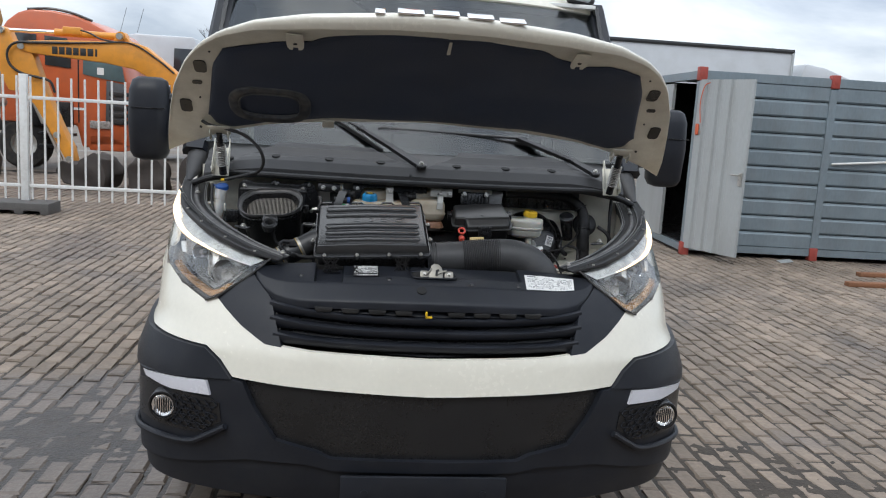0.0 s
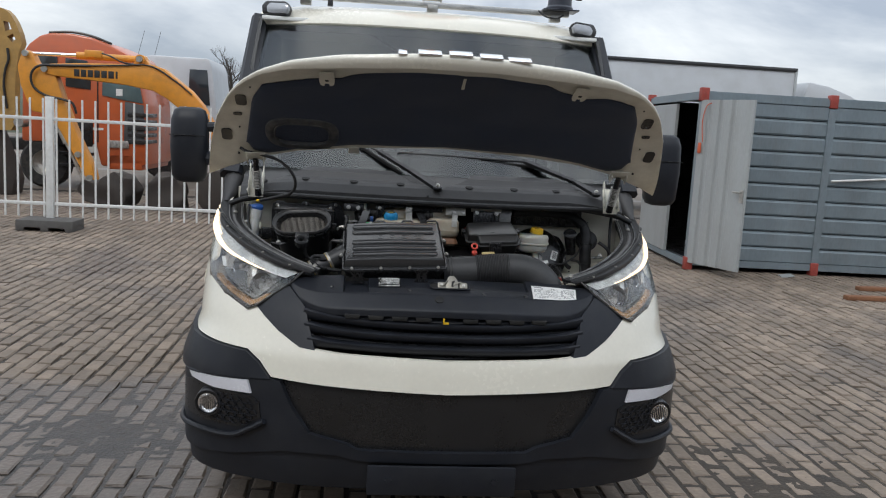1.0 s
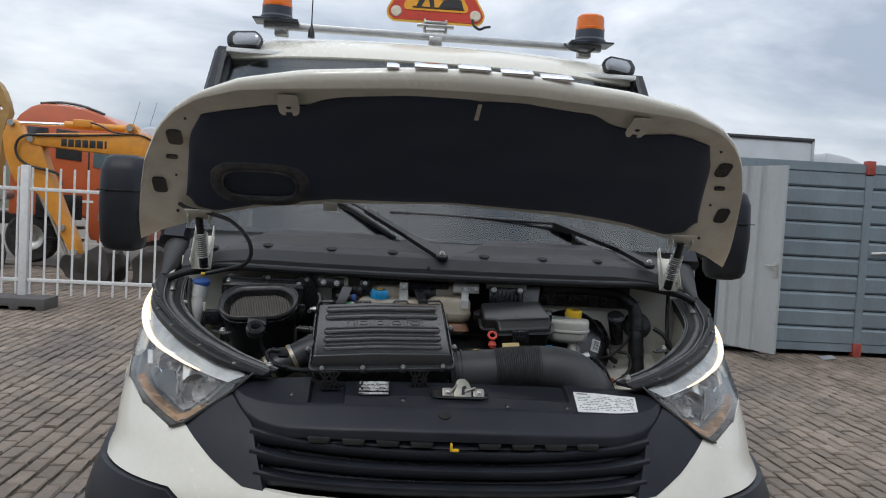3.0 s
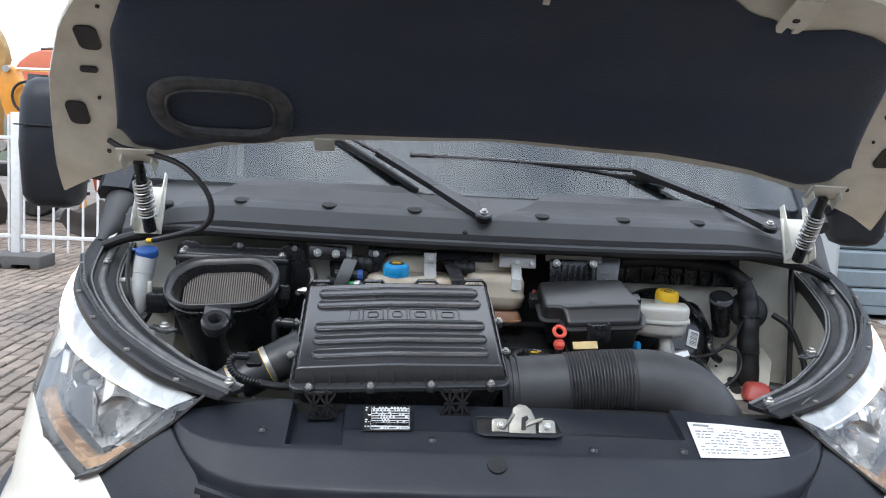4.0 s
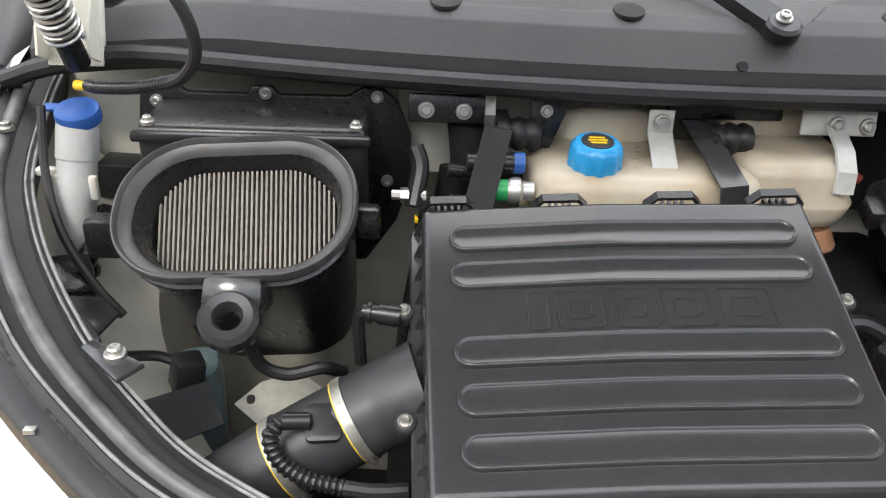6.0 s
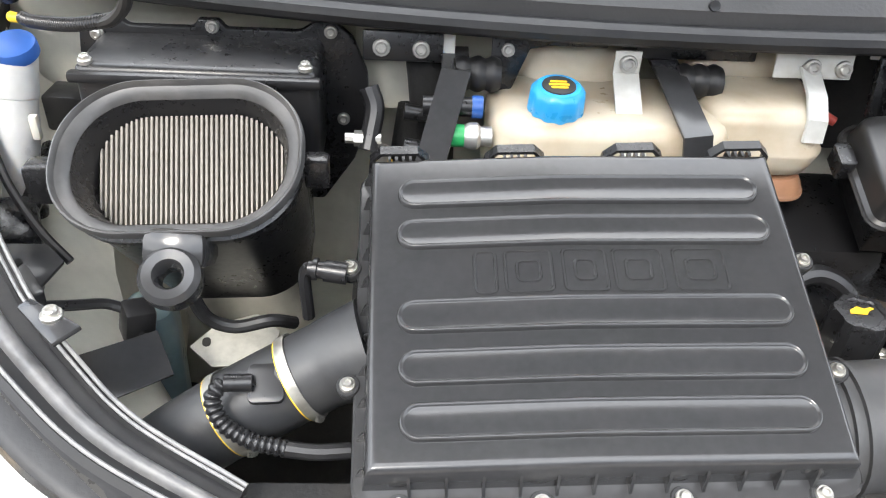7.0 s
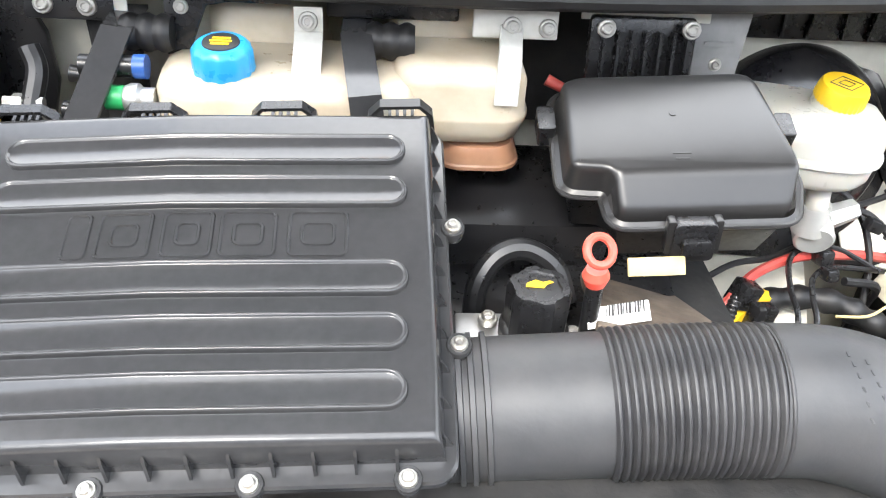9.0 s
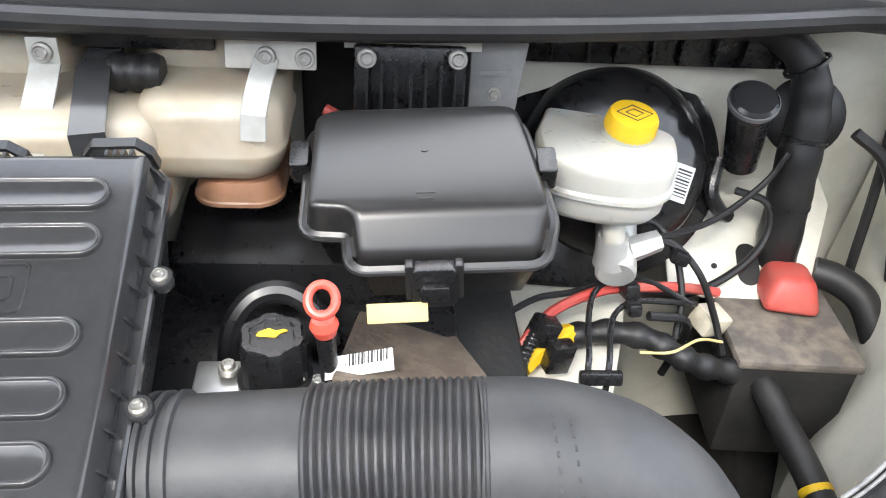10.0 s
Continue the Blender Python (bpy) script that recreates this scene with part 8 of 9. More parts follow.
prism(bm, [(-0.70, 0.30), (-0.62, 0.12), (-0.30, 0.0), (0.10, 0.02), (0.20, 0.25), (0.10, 0.52), (-0.12, 0.62), (-0.30, 0.40), (-0.52, 0.42)], 0.75, pose(-4.55, EY - 0.2, 0.0, 90, 0, 0), 0.03)
for i in range(4):
    box(bm, (-4.92 + 0.02 * i, EY - 0.85 + 0.2 * i, 0.05), (0.16, 0.06, 0.06), (0, -20, 0), 0.01)
prism(bm, [(-0.25, 0.0), (0.35, 0.0), (0.40, 0.30), (0.22, 0.62), (-0.10, 0.66), (-0.28, 0.35)], 0.6, pose(-3.85, EY - 0.3, 0.0, 90, 0, 0), 0.05)
bmesh.ops.subdivide_edges(bm, edges=[e for e in bm.edges if e.calc_length() > 0.12], cuts=3, use_grid_fill=True)
bmesh.ops.triangulate(bm, faces=bm.faces)
for v in bm.verts:
    v.co += Vector((noise.noise(v.co * 3.1), noise.noise(v.co * 3.1 + Vector((7, 0, 0))), noise.noise(v.co * 3.7 + Vector((0, 9, 0))) * min(1, v.co.z * 4))) * 0.11
part("bucket", bm, RUST, digger, "muddy rusty bucket resting on the ground")
bm = B()
box(bm, (-1.7, EY + 0.1, 1.25), (2.3, 2.2, 0.85), bevel=0.08)
box(bm, (-2.3, EY - 0.5, 1.75), (0.9, 0.8, 0.7), bevel=0.08)
part("machine_house", bm, YELLOWPAINT, digger)
for dy in (-0.95, 0.95):
    bm = B()
    prism(bm, rounded(3.0, 0.75, 0.36), 0.42, pose(-1.7, EY + dy + 0.21, 0.376, 90, 0, 0), 0.03)
    part("crawler_track", bm, RUST, digger)
# second boom at the edge of the yard
boom2 = thing("excavator", (-7.1, EY + 0.8, 0), "yellow excavator arm with lightening holes, half in view", "excavator")
bm = B()
prism(bm, [(-7.75, 1.2), (-6.95, 1.2), (-6.87, 1.34), (-6.87, 1.74), (-6.85, 2.24), (-6.79, 2.63), (-6.73, 2.81), (-6.77, 2.995), (-6.84, 2.869), (-6.91, 2.81), (-6.99, 2.91), (-6.89, 2.97), (-6.84, 2.871), (-6.772, 3.00), (-6.84, 3.178), (-6.95, 3.169), (-6.91, 3.05), (-7.02, 3.00), (-7.05, 3.19), (-6.95, 3.171), (-6.842, 3.182), (-6.92, 3.31), (-7.02, 3.40), (-7.14, 3.43), (-7.35, 3.40), (-7.75, 3.2)], 0.22, pose(0, EY + 0.9, 0, 90, 0, 0))
arm2 = part("arm", bm, surface("dull_ochre_paint", (0.40, 0.24, 0.07), 0.5, spread=0.15, bump=0.08, dirt=(0.18, 0.12, 0.06), dirt_amount=0.4), boom2)
part("arm_hose", tube(B(), [(-6.98, EY + 0.66, 2.70), (-6.96, EY + 0.65, 2.50), (-7.02, EY + 0.65, 2.30), (-7.05, EY + 0.65, 2.0), (-7.0, EY + 0.65, 1.6)], 0.022, 8), RUBBER, arm2)
part("arm_pin", cyl(B(), (-6.80, EY + 0.64, 1.36), (-6.80, EY + 0.95, 1.36), 0.09, seg=16), STEEL, arm2)
bm = B()
prism(bm, [(-7.9, 0.0), (-6.9, 0.0), (-6.85, 0.3), (-7.2, 1.28), (-7.8, 1.35)], 0.5, pose(0, EY + 1.05, 0, 90, 0, 0), 0.03)
part("base", bm, RUST, boom2)

# orange truck
TY = 15.0
truck = thing("truck", (-6.3, TY, 0), "orange tractor truck parked behind the excavator", "truck")
bm = B()
prism(bm, [(-7.50, 0.95), (-7.45, 2.75), (-7.32, 2.95), (-7.11, 3.12), (-6.90, 3.19), (-6.47, 3.20), (-6.04, 3.14), (-5.71, 3.02), (-5.34, 2.84), (-5.24, 2.60), (-5.07, 2.20), (-5.0, 1.88), (-4.97, 0.55), (-5.9, 0.50), (-6.0, 0.95)], 2.3, pose(0, TY + 2.3, 0, 90, 0, 0), 0.06)
tcab = part("cab", bm, ORANGEPAINT, truck, "orange sleeper cab")
for poly in ([(-7.15, 2.23), (-6.74, 2.24), (-6.75, 2.71), (-7.15, 2.72)], [(-6.59, 2.12), (-6.09, 2.08), (-6.09, 2.50), (-6.16, 2.67), (-6.59, 2.70)]):
    bm = B()
    prism(bm, poly, 0.02, pose(0, TY - 0.002, 0, 90, 0, 0), 0.004)
    part("window", bm, DARKGLASS, tcab)
bm = B()
prism(bm, [(-5.86, 1.98), (-5.40, 1.90), (-5.03, 1.86), (-5.10, 2.22), (-5.26, 2.55), (-5.84, 2.60)], 0.02, pose(0, TY - 0.002, 0, 90, 0, 0), 0.004)
part("windscreen", bm, surface("teal_vehicle_glass", (0.10, 0.15, 0.16), 0.06, spread=0.4, scale=3, bump=0), tcab, "teal grey windscreen")
bm = B()
box(bm, (-5.51, TY - 0.028, 2.06), (0.13, 0.006, 0.14))
part("paper", bm, PAPER, tcab, "white paper behind the windscreen")
bm = B()
for z in (1.62, 1.48, 1.34, 1.20, 1.06):
    box(bm, (-5.02, TY + 0.4, z), (0.14, 0.9, 0.08), bevel=0.01)
    box(bm, (-5.17, TY - 0.02, z), (0.34, 0.04, 0.09), bevel=0.01)
part("grille", bm, DUCT, truck, "dark slatted grille")
bm = B()
box(bm, (-5.52, TY - 0.02, 0.98), (0.42, 0.05, 0.16), bevel=0.02)
part("headlight", bm, SILVER, truck)
part("side_panel", prism(B(), [(-5.42, 1.00), (-5.0, 1.00), (-5.02, 1.82), (-5.40, 1.88)], 0.012, pose(0, TY - 0.001, 0, 90, 0, 0), 0.003), surface("dark_grey_truck_nose", (0.07, 0.075, 0.08), 0.4, spread=0.15, bump=0.02), truck)
part("door_gap", box(B(), (-5.95, TY - 0.002, 1.75), (0.025, 0.012, 1.5)), DEEP, tcab)
part("logo_bar", box(B(), (-6.02, TY - 0.004, 1.28), (0.36, 0.008, 0.05)), PAPER, tcab)
bm = B()
box(bm, (-6.5, TY - 0.01, 1.15), (0.9, 0.04, 0.5), bevel=0.02)
box(bm, (-6.35, TY - 0.05, 0.75), (0.7, 0.2, 0.06), bevel=0.01)
box(bm, (-6.35, TY - 0.05, 0.50), (0.7, 0.2, 0.06), bevel=0.01)
part("step", bm, BLACK, truck)
bm = B()
box(bm, (-5.40, TY + 1.15, 0.62), (0.72, 2.3, 0.34), bevel=0.04)
part("front_bumper", bm, ORANGEPAINT, truck)
bm = B()
tube(bm, [(-6.95, TY + 0.1, 3.20), (-6.5, TY + 0.1, 3.235), (-6.1, TY + 0.1, 3.18), (-5.70, TY + 0.1, 3.05)], 0.026, 8)
part("roof_rail", bm, BLACK, truck)
bm = B()
for x in (-5.05, -4.70):
    tube(bm, [(x - 0.35, TY + 1.0, 2.95), (x - 0.22, TY + 1.0, 3.45)], 0.004, 6, straight=True)
part("aerial", bm, BLACK, truck)
for x in (-7.05, -9.3):
    wheel = part("wheel", lathe(B(), [(0.26, -0.14), (0.46, -0.15), (0.51, -0.10), (0.51, 0.10), (0.46, 0.15), (0.26, 0.14)], pose(x, TY + 0.18, 0.51, 90, 0, 0), 36), TYRE, truck)
    part("rim", lathe(B(), [(0, 0.02), (0.10, 0.02), (0.14, 0.06), (0.24, 0.08), (0.27, 0.13), (0.27, -0.1), (0, -0.1)], pose(x, TY + 0.18, 0.51, 90, 0, 0), 28), STEEL, wheel)
bm = B()
box(bm, (-8.6, TY + 1.15, 0.85), (2.6, 0.9, 0.25), bevel=0.02)
part("frame", bm, DEEP, truck)

# pale truck further off
far_truck = thing("truck", (-4.7, 19.0, 0), "pale grey truck cab far behind the fence", "truck")
bm = B()
prism(bm, [(-6.2, 0.5), (-6.2, 3.05), (-5.9, 3.15), (-4.45, 3.15), (-4.35, 2.9), (-4.20, 1.6), (-4.15, 0.5)], 2.3, pose(0, 21.3, 0, 90, 0, 0), 0.06)
fcab = part("cab", bm, SIDEWHITE, far_truck)
bm = B()
prism(bm, [(-4.95, 2.0), (-4.40, 1.95), (-4.48, 2.85), (-4.92, 2.85)], 0.03, pose(0, 19.0, 0, 90, 0, 0), 0.005)
part("window", bm, DARKGLASS, fcab)
for x in (-5.6,):
    part("wheel", lathe(B(), [(0, -0.14), (0.46, -0.15), (0.51, -0.10), (0.51, 0.10), (0.46, 0.15), (0, 0.14)], pose(x, 19.2, 0.51, 90, 0, 0), 28), TYRE, far_truck)

# storage container with an open door
CA = radians(-2.5)
CX, CY, CH = 4.03, 7.56, 2.36
CM = Matrix.Translation((CX, CY, 0)) @ Matrix.Rotation(CA, 4, "Z")
container = thing("storage_container", (CX, CY, 0), "galvanised storage container with its door standing open", "container")
SIDE, FRONT_W = 1.72, 2.25
for k in range(2):
    x0, x1 = SIDE * k + 0.05, SIDE * (k + 1) - (0.05 if k == 0 else -1.2)
    for r in range(10):
        z0 = 0.14 + r * 0.213
        bm = B()
        prism(bm, [(0.0, z0), (-0.028, z0 + 0.022), (-0.028, z0 + 0.175), (0.0, z0 + 0.205), (0.02, z0 + 0.205), (0.02, z0)], x1 - x0, CM @ Matrix(((0, 0, 1, x0), (1, 0, 0, 0), (0, 1, 0, 0), (0, 0, 0, 1))))
        part("side_board", bm, GALV, container)
for sub_x, sub_y in ((0.0, 0), (SIDE, 0)):
    part("corner_post", prism(B(), rounded(0.10, 0.09, 0.01, 2), CH - 0.30, CM @ pose(sub_x, sub_y, 0.16)), GALV, container)
bm = B()
prism(bm, [(-0.02, -0.035), (4.6, -0.035), (4.6, 0.05), (-0.02, 0.05)], 0.09, CM @ pose(0, 0, 0.06))
prism(bm, [(-0.02, -0.035), (4.6, -0.035), (4.6, 0.05), (-0.02, 0.05)], 0.09, CM @ pose(0, 0, CH - 0.11))
prism(bm, [(-0.04, 0), (0.04, 0), (0.04, FRONT_W), (-0.04, FRONT_W)], 0.09, CM @ pose(0, 0, CH - 0.11))
prism(bm, [(-0.04, 0), (0.04, 0), (0.04, FRONT_W), (-0.04, FRONT_W)], 0.07, CM @ pose(0, 0, 0.04))
part("frame_rail", bm, GALV, container)
bm = B()
prism(bm, [(0.0, 0.0), (4.6, 0.0), (4.6, FRONT_W), (0.0, FRONT_W)], 0.03, CM @ pose(0, 0, CH - 0.03))
part("roof", bm, GALV, container)
bm = B()
prism(bm, [(0.03, 0.04), (4.55, 0.04), (4.55, FRONT_W), (0.03, FRONT_W)], 0.03, CM @ pose(0, 0, 0.10))
prism(bm, [(4.55, 0.04), (4.58, 0.04), (4.58, FRONT_W), (4.55, FRONT_W)], CH - 0.1, CM @ pose(0, 0, 0.05))
prism(bm, [(0.03, FRONT_W - 0.03), (4.55, FRONT_W - 0.03), (4.55, FRONT_W), (0.03, FRONT_W)], CH - 0.1, CM @ pose(0, 0, 0.05))
prism(bm, [(0.06, 0.03), (4.55, 0.03), (4.55, 0.05), (0.06, 0.05)], CH - 0.1, CM @ pose(0, 0, 0.05))
part("inner_shell", bm, BLACK, container)
bm = B()
for x, y in ((-0.01, -0.01), (SIDE, -0.01), (-0.01, FRONT_W)):
    for z in (0.0, CH - 0.13):
        sub = B()
        box(sub, (x, y, z + 0.085), (0.105, 0.11, 0.17), bevel=0.01)
        lathe(sub, [(0.026, 0.0), (0.026, 0.004), (0, 0.004)], pose(x, y - 0.056, z + 0.09, 90, 0, 0), 14)
        bmesh.ops.transform(sub, matrix=CM, verts=sub.verts)
        part("corner_casting", sub, REDBLOCK, container)
bm.free()
# the open leaf, swung round beside the long side
LEAF = Matrix.Translation((4.00, 7.53, 0)) @ Matrix.Rotation(math.atan2(6.84 - 7.53, 4.37 - 4.00), 4, "Z")
bm = B()
prof = [(0.0, 0.0)]
n = 3
for i in range(n):
    a, w = 0.10 + i * 0.56 / n, 0.56 / n
    prof += [(a, 0.0), (a + w * 0.10, 0.024), (a + w * 0.30, 0.024), (a + w * 0.42, 0.0)]
prof.append((0.80, 0.0))
prism(bm, prof + [(0.80, 0.042), (0.0, 0.042)], CH - 0.22, LEAF @ pose(0, -0.02, 0.10))
leaf = part("door_leaf", bm, GALVDOOR, container, "pale dusty door leaf swung open")
bm = B()
prism(bm, rounded(0.05, 0.16, 0.01), 0.012, LEAF @ pose(0.755, -0.022, 1.05, 90, 0, 0))
box_m = B()
box(box_m, (0.70, -0.06, 1.10), (0.12, 0.02, 0.02), bevel=0.005)
bmesh.ops.transform(box_m, matrix=LEAF, verts=box_m.verts)
merge(bm, box_m)
part("handle", bm, STEEL, leaf, "steel lever handle")
bm = B()
for z in (0.4, 1.9):
    cyl(bm, LEAF @ Vector((0.0, 0, z)), LEAF @ Vector((0.0, 0, z + 0.12)), 0.02, seg=10)
part("door_hinge", bm, WHITE_STEEL, leaf)
bm = B()
tube(bm, [LEAF @ Vector((x, -0.04, z)) for x, z in ((0.18, 2.20), (0.10, 2.15), (0.06, 1.95), (0.09, 1.70))], 0.006, 6)
box_m = B()
box(box_m, (0.05, -0.04, 1.62), (0.05, 0.02, 0.14), bevel=0.01)
bmesh.ops.transform(box_m, matrix=LEAF, verts=box_m.verts)
merge(bm, box_m)
part("pull_cord", bm, surface("orange_red_cord", (0.60, 0.12, 0.05), 0.6, bump=0.1), leaf, "orange red cord with a tag")
bm = B()
prof = []
for i in range(6):
    a, w = i * 0.21, 0.21
    prof += [(a, 0.0), (a + w * 0.55, 0.0), (a + w * 0.68, 0.032), (a + w * 0.88, 0.032)]
prism(bm, prof + [(1.28, 0.0), (1.28, 0.04), (0.0, 0.04)], CH - 0.26, CM @ pose(0.0, 0.94, 0.12, 0, 0, 90))
part("door_leaf", bm, GALVDOOR, container, "closed door leaf")
bm = B()
for k in range(5):
    tube(bm, [CM @ Vector((0.25 + 0.02 * k, 0.35 + 0.13 * k, 0.13)), CM @ Vector((0.30, 0.38 + 0.12 * k, 0.5)), CM @ Vector((0.28 + 0.03 * (k % 2), 0.42 + 0.11 * k, 0.95 - 0.07 * k))], 0.02, 8)
part("stored_tool", bm, DEEP, container)
bm = B()
cyl(bm, CM @ Vector((1.80, -0.06, 1.28)), CM @ Vector((3.4, -0.06, 1.42)), 0.015, seg=10)
part("locking_pole", bm, WHITE_STEEL, container, "pale pole along the side")

# planks and a scrap on the paving
plank = thing("plank", (5.9, 6.45, 0), "rust brown wooden plank lying on the paving", "plank", "planks on the ground")
bm = B()
box(bm, (6.5, 6.45, 0.025), (1.5, 0.10, 0.05), (0, 0, 1), 0.006)
part("board", bm, surface("rust_brown_plank", (0.22, 0.10, 0.05), 0.8, spread=0.3, scale=5, bump=0.4, stretch_by=(0.3, 4, 4)), plank)
copy_thing(plank, pose(5.35, 5.80, 0, 0, 0, -1.5))
scrap = new("scrap_sheet", None)
scrap.location = (5.27, 7.28, 0)
tagged(scrap, "small bent scrap of pale sheet metal on the paving", "scrap")
bm = B()
prism(bm, [(-0.12, -0.06), (0.08, -0.08), (0.14, 0.04), (-0.06, 0.07)], 0.008, pose(5.27, 7.28, 0.006, 4, -5, 20))
part("sheet", bm, GALVDOOR, scrap)

# box trailer behind the container
trailer = thing("box_trailer", (3.0, 16.0, 0), "long off white box trailer parked behind the container", "trailer")
bm = B()
box(bm, (3.4, 17.25, 2.25), (12.7, 2.5, 2.62), bevel=0.02)
tbody = part("body", bm, SIDEWHITE, trailer)
bm = B()
box(bm, (3.4, 15.985, 3.545), (12.72, 0.03, 0.09), bevel=0.01)
part("roof_rail", bm, DUCT, tbody)
bm = B()
box(bm, (9.735, 15.985, 2.25), (0.06, 0.03, 2.6), bevel=0.01)
part("corner_post", bm, GALVDOOR, tbody)
bm = B()
box(bm, (3.4, 17.25, 0.80), (12.4, 1.0, 0.2), bevel=0.02)
part("frame", bm, DEEP, trailer)
for x in (-0.6, 0.7, 2.0):
    part("wheel", lathe(B(), [(0, -0.15), (0.46, -0.16), (0.5, -0.1), (0.5, 0.1), (0.46, 0.16), (0, 0.15)], pose(x, 16.3, 0.5, 90, 0, 0), 28), TYRE, trailer)
bm = B()
prism(bm, [(10.1, 0.5), (10.1, 3.0), (10.2, 3.32), (10.7, 3.25), (11.3, 3.05), (12.0, 2.7), (12.2, 0.5)], 2.3, pose(0, 18.5, 0, 90, 0, 0), 0.05)
part("tractor_cab", bm, SIDEWHITE, trailer)

# distance: low green bank, sheds, bare tree, lamp mast
bank = thing("grass_bank", (0, 70, 0), "low grass bank beyond the yard", "bank", kind="structure")
bm = B()
rows = []
for y, z in ((52, -0.02), (58, 1.3), (66, 2.3), (90, 2.5), (120, -0.02)):
    rows.append([Vector((x, y + 3 * noise.noise((x * 0.05, 0, 1)), z * (1 + 0.25 * noise.noise((x * 0.06, y * 0.05, 2))))) for x in np.linspace(-140, 140, 71)])
sheet(bm, rows)
part("grass_slope", bm, surface("grass", (0.055, 0.065, 0.035), 0.9, spread=0.35, scale=0.4, fine=8, bump=0.6), bank)
for x, w, h, c in ((-44, 26, 4.2, (0.24, 0.22, 0.21)), (-14, 18, 4.6, (0.16, 0.10, 0.08)), (38, 30, 4.4, (0.3, 0.31, 0.32))):
    shed = thing("shed", (x, 110, 0), "low grey industrial shed on the horizon", "building", "far sheds")
    bm = B()
    prism(bm, [(x - w / 2, 0), (x + w / 2, 0), (x + w / 2, h), (x, h + 1.2), (x - w / 2, h)], 12, pose(0, 116, 0, 90, 0, 0))
    part("walls", bm, surface("shed_wall", c, 0.7, spread=0.1, scale=0.3, bump=0.1), shed)
BARK = surface("bare_bark", (0.07, 0.058, 0.05), 0.9, spread=0.3, bump=0.5)


def bare_tree(at, height, seed):
    tree = thing("tree", at, "bare leafless winter tree in the distance", "tree", "far bare trees")
    r = random.Random(seed)
    trunk, twigs = B(), B()
    tube(trunk, [Vector(at), Vector(at) + Vector((0.1, 0, height * 0.3)), Vector(at) + Vector((0, 0.1, height * 0.6))], lambda t: height * (0.028 - 0.016 * t), 8, 4)

    def grow(bm, p, d, length, radius, level):
        q = p + d * length
        mid = p.lerp(q, 0.5) + Vector((r.uniform(-1, 1), r.uniform(-1, 1), r.uniform(0, 1))) * length * 0.08
        tube(bm, [p, mid, q], lambda t: radius * (1 - 0.5 * t), 4, 2)
        if level:
            for _ in range(r.choice((3, 4))):
                nd = (d + Vector((r.uniform(-1, 1), r.uniform(-1, 1), r.uniform(-0.3, 0.9))) * 0.75).normalized()
                grow(bm, p.lerp(q, r.uniform(0.45, 1.0)), nd, length * r.uniform(0.55, 0.75), radius * 0.55, level - 1)
    for _ in range(9):
        grow(twigs, Vector(at) + Vector((0, 0, height * r.uniform(0.25, 0.6))), Vector((r.uniform(-1, 1), r.uniform(-1, 1), r.uniform(0.5, 1.5))).normalized(), height * 0.28, height * 0.010, 3)
    part("trunk", trunk, BARK, tree)
    part("crown", twigs, BARK, tree, "crown of fine bare twigs")


bare_tree((-11.5, 66, 2.2), 5.2, 3)
bare_tree((-30, 84, 2.3), 6.0, 5)
mast = thing("street_lamp", (11.48, 46, 0), "slim grey floodlight mast in the distance", "street lamp")
bm = B()
tube(bm, [(11.48, 46, 0), (11.48, 46, 9.84)], lambda t: 0.10 - 0.03 * t, 8, 2)
part("pole", bm, DEEP, mast)
for dx in (-0.28, 0.30):
    bm = B()
    box(bm, (11.48 + dx, 46, 9.84), (0.36, 0.3, 0.22), (15, 0, 0), 0.04)
    part("lamp_head", bm, DEEP, mast)
bm = B()
box(bm, (11.48, 46, 9.84 + 0.08), (1.0, 0.08, 0.08), bevel=0.01)
part("cross_arm", bm, DEEP, mast)


# ---- brick paving, last: 21 x 10.5 cm concrete bricks in straight courses ----
paving = thing("pavement", (0, 0, 0), "weathered brown-grey brick paving laid in straight courses", "pavement", kind="structure")
BL, BW, GAP = 0.2135, 0.1085, 0.0190
LOOK = dict(rough=0.72, spread=0.38, scale=1.1, fine=38, bump=1.1, dirt=(0.085, 0.068, 0.052), dirt_amount=0.6, in_world=True, wet=0.8, stain=(-1.62, 1.32, 0))
BRICK = surface("weathered_brick_near", (0.222, 0.175, 0.134), per_object=0.20, **LOOK)
BRICK_FIELD = surface("weathered_brick_field", (0.222, 0.175, 0.134), per_piece=0.20, **LOOK)


def brick_shape(c):
    """A brick with worn upper edges: eight rim places and twelve corners above and below."""
    w, l = (BW - GAP) / 2, (BL - GAP) / 2
    return [(-w, -l, -0.03), (w, -l, -0.03), (w, l, -0.03), (-w, l, -0.03), (-w, -l, -c), (w, -l, -c), (w, l, -c), (-w, l, -c), (-w + c, -l + c, 0), (w - c, -l + c, 0), (w - c, l - c, 0), (-w + c, l - c, 0)]


BRICK_FACES = [(8, 9, 10, 11)] + [(4 + i, 4 + (i + 1) % 4, 8 + (i + 1) % 4, 8 + i) for i in range(4)] + [(i, (i + 1) % 4, 4 + (i + 1) % 4, 4 + i) for i in range(4)]
variants = []
for k in range(6):
    rnd = random.Random(40 + k)
    me = bpy.data.meshes.new("brick")
    me.from_pydata([(x + rnd.uniform(-0.0055, 0.0055), y + rnd.uniform(-0.004, 0.004), z + (rnd.uniform(-0.003, 0.001) if z > -0.02 else 0)) for x, y, z in brick_shape(0.0075)], [], BRICK_FACES)
    me.materials.append(BRICK)
    variants.append(me)
rnd = random.Random(77)
base_v, base_f = np.array(brick_shape(0.0075)), BRICK_FACES
verts, faces, singles = [], [], 0
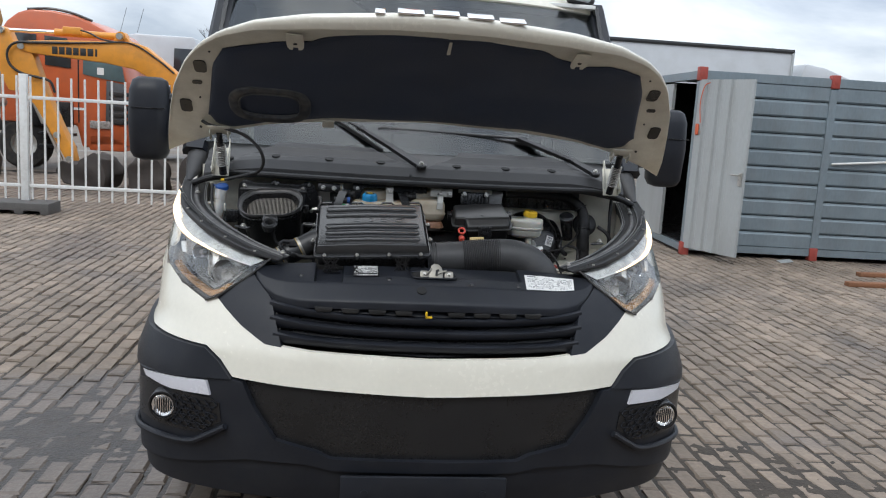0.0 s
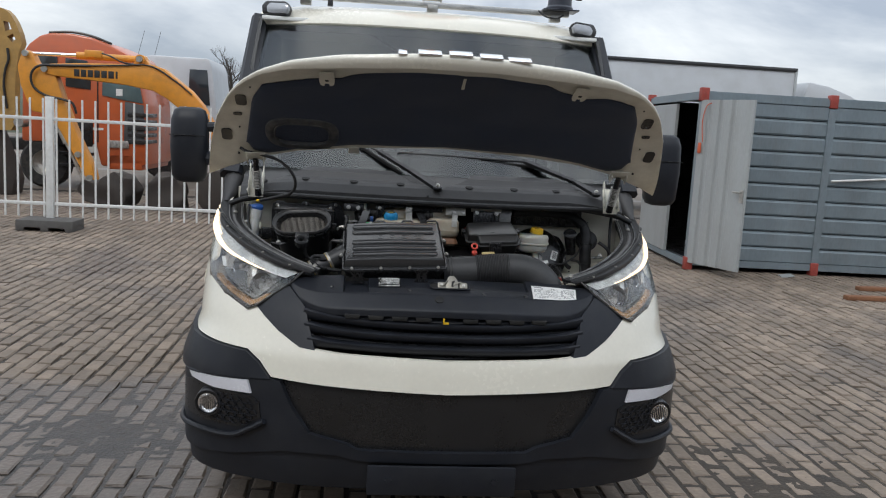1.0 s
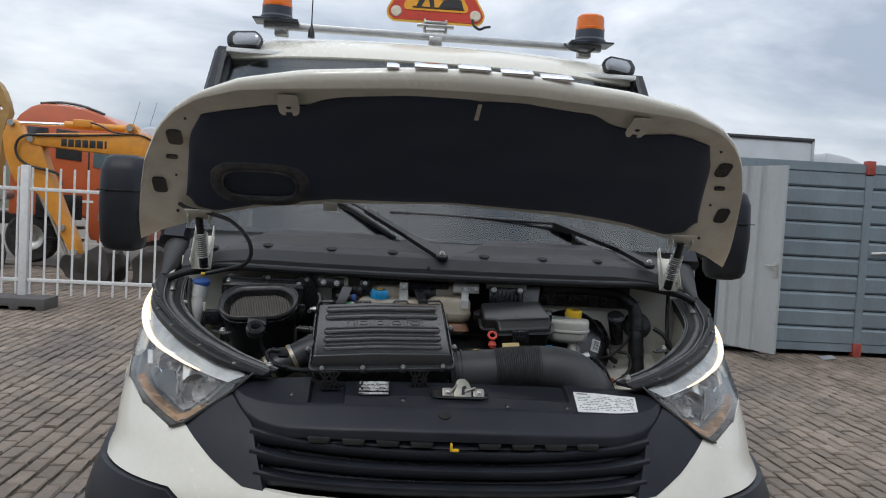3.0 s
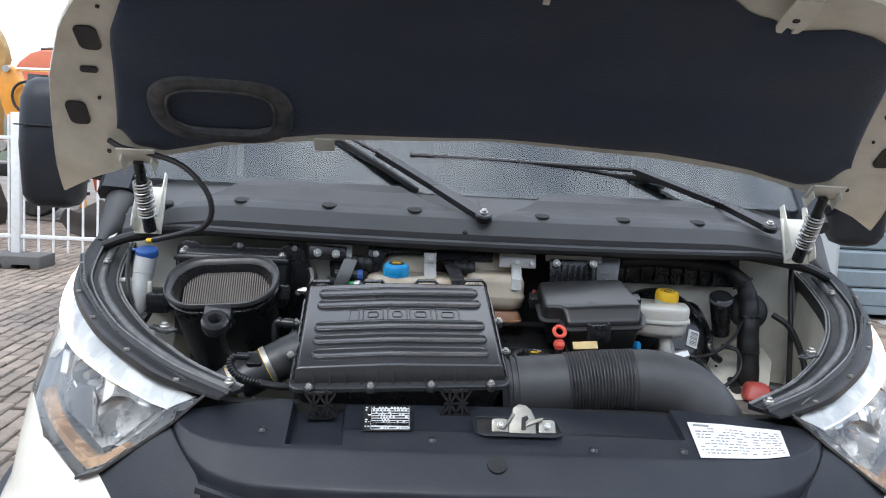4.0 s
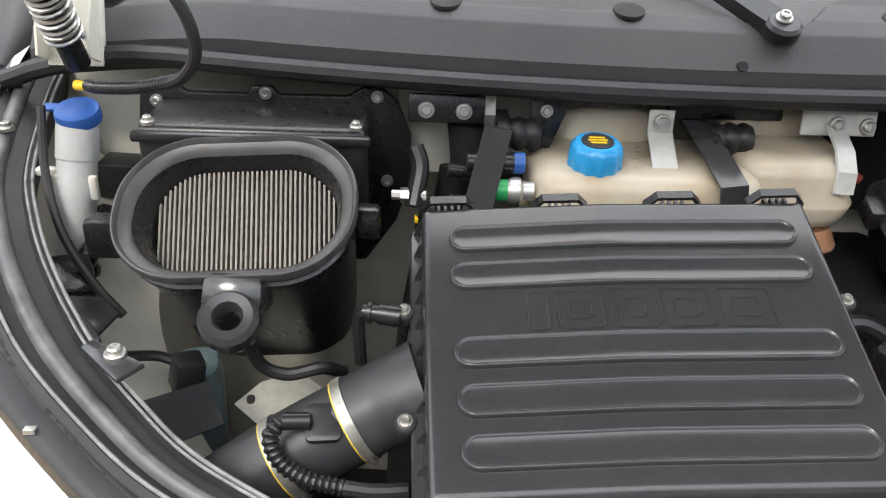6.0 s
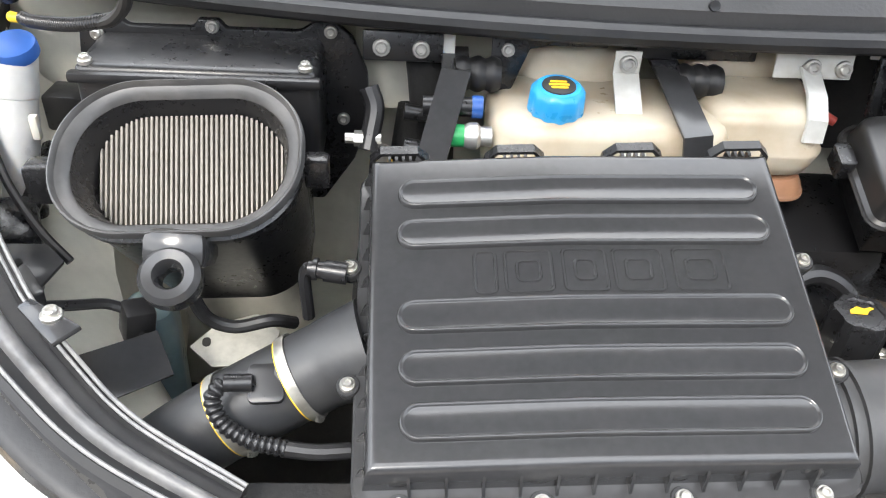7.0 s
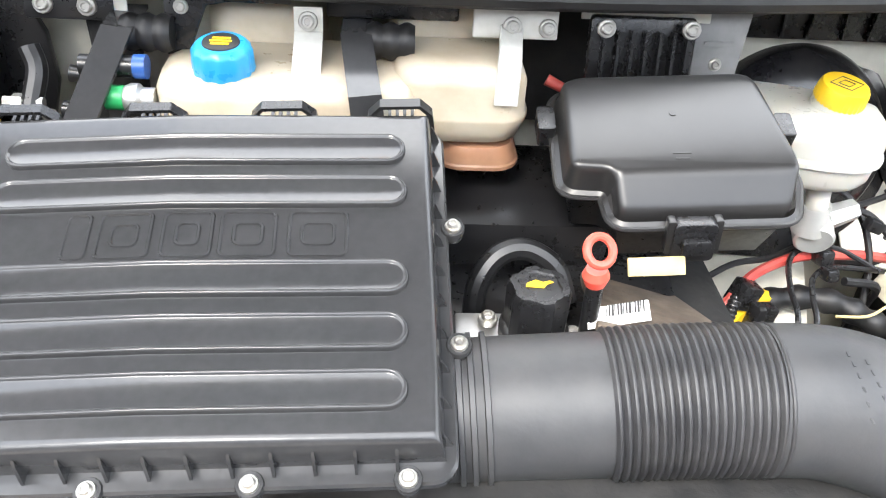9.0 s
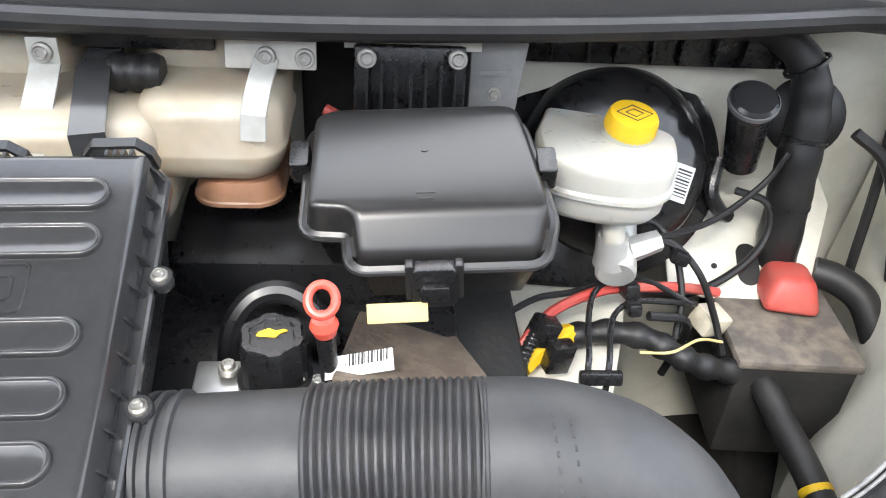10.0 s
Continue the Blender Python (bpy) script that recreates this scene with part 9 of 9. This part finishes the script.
for i in range(int(-10.5 / BW), int(8.2 / BW)):
    for j in range(int(-5.6 / BL), int(14.5 / BL)):
        x, y = i * BW + 0.020, (j + (0.5 if i % 2 else 0.0)) * BL + rnd.uniform(-0.004, 0.004)
        dz, turn = max(-0.005, rnd.gauss(0, 0.002)) + 0.004 * noise.noise((x * 0.8, y * 0.8, 0)), rnd.gauss(0, 0.8)
        tx, ty = rnd.gauss(0, 0.5), rnd.gauss(0, 0.5)
        near = (-2.35 < x < -1.02 and 0.25 < y < 2.65) or (1.02 < x < 2.35 and 0.25 < y < 2.65)
        if near and singles < 300:
            singles += 1
            ob = new("brick", variants[rnd.randrange(6)])
            ob.parent = paving
            ob.matrix_basis = pose(x, y, dz, tx, ty, turn)
            continue
        m = pose(x, y, dz, tx, ty, turn)
        k = len(verts)
        jit = rnd.uniform
        for v in base_v:
            p = m @ Vector((v[0] + jit(-0.0055, 0.0055), v[1] + jit(-0.0055, 0.0055), v[2] + (jit(-0.002, 0.001) if v[2] > -0.02 else 0)))
            verts.append(p[:])
        faces.extend(tuple(k + q for q in f) for f in base_f)
me = bpy.data.meshes.new("brick_field")
me.from_pydata(verts, [], faces)
me.materials.append(BRICK_FIELD)
field = new("brick_field", me)
field.parent = paving
tagged(field, "wide field of the same weathered bricks", kind="stuff")
# paving farther off
bm = B()
sheet(bm, [[Vector((x, y, -0.001)) for x in (-60, 0, 60)] for y in (14.6, 30, 52)])
sheet(bm, [[Vector((x, y, -0.001)) for x in (-60, -10.6)] for y in (-20, 14.6)])
sheet(bm, [[Vector((x, y, -0.001)) for x in (8.3, 60)] for y in (-20, 14.6)])
sheet(bm, [[Vector((x, y, -0.001)) for x in (-10.6, 8.3)] for y in (-20, -5.8)])
far = part("far_paving", bm, surface("far_paving", (0.155, 0.122, 0.092), **LOOK), paving)
tagged(far, kind="stuff")
# silt washed into and over the joints in front of the van
SILT = surface("dark_damp_silt", (0.046, 0.037, 0.029), 0.85, spread=0.6, scale=5, fine=55, bump=1.6, in_world=True, wet=0.7, stain=(-1.60, 1.33, 0))
nx, ny, x0, y0, step = 300, 215, -3.9, -0.7, 0.026
verts = []
for j in range(ny):
    for i in range(nx):
        x, y = x0 + i * step, y0 + j * step
        mound = 0.0105 * math.exp(-((x + 1.55) / 0.55) ** 2 - ((y - 1.30) / 0.42) ** 2) + 0.0060 * math.exp(-((x - 1.9) / 0.9) ** 2 - ((y - 0.75) / 0.5) ** 2)
        z = -0.0110 + 0.0024 * max(0, 1 - y / 3.0) + mound + 0.0065 * noise.noise((x * 1.3, y * 1.3, 4)) + 0.0050 * noise.noise((x * 7, y * 7, 5)) + 0.0060 * noise.noise((x * 21, y * 21, 6))
        rim = min(i, nx - 1 - i, j, ny - 1 - j)
        verts.append((x, y, min(z, 0.004) - 0.004 * max(0, 1 - rim / 14)))
me = bpy.data.meshes.new("silt")
me.from_pydata(verts, [], [(j * nx + i, j * nx + i + 1, (j + 1) * nx + i + 1, (j + 1) * nx + i) for j in range(ny - 1) for i in range(nx - 1)])
me.polygons.foreach_set("use_smooth", [True] * len(me.polygons))
me.materials.append(SILT)
silt = new("silt", me)
silt.parent = paving
tagged(silt, "dark silt washed over the joints", kind="stuff")
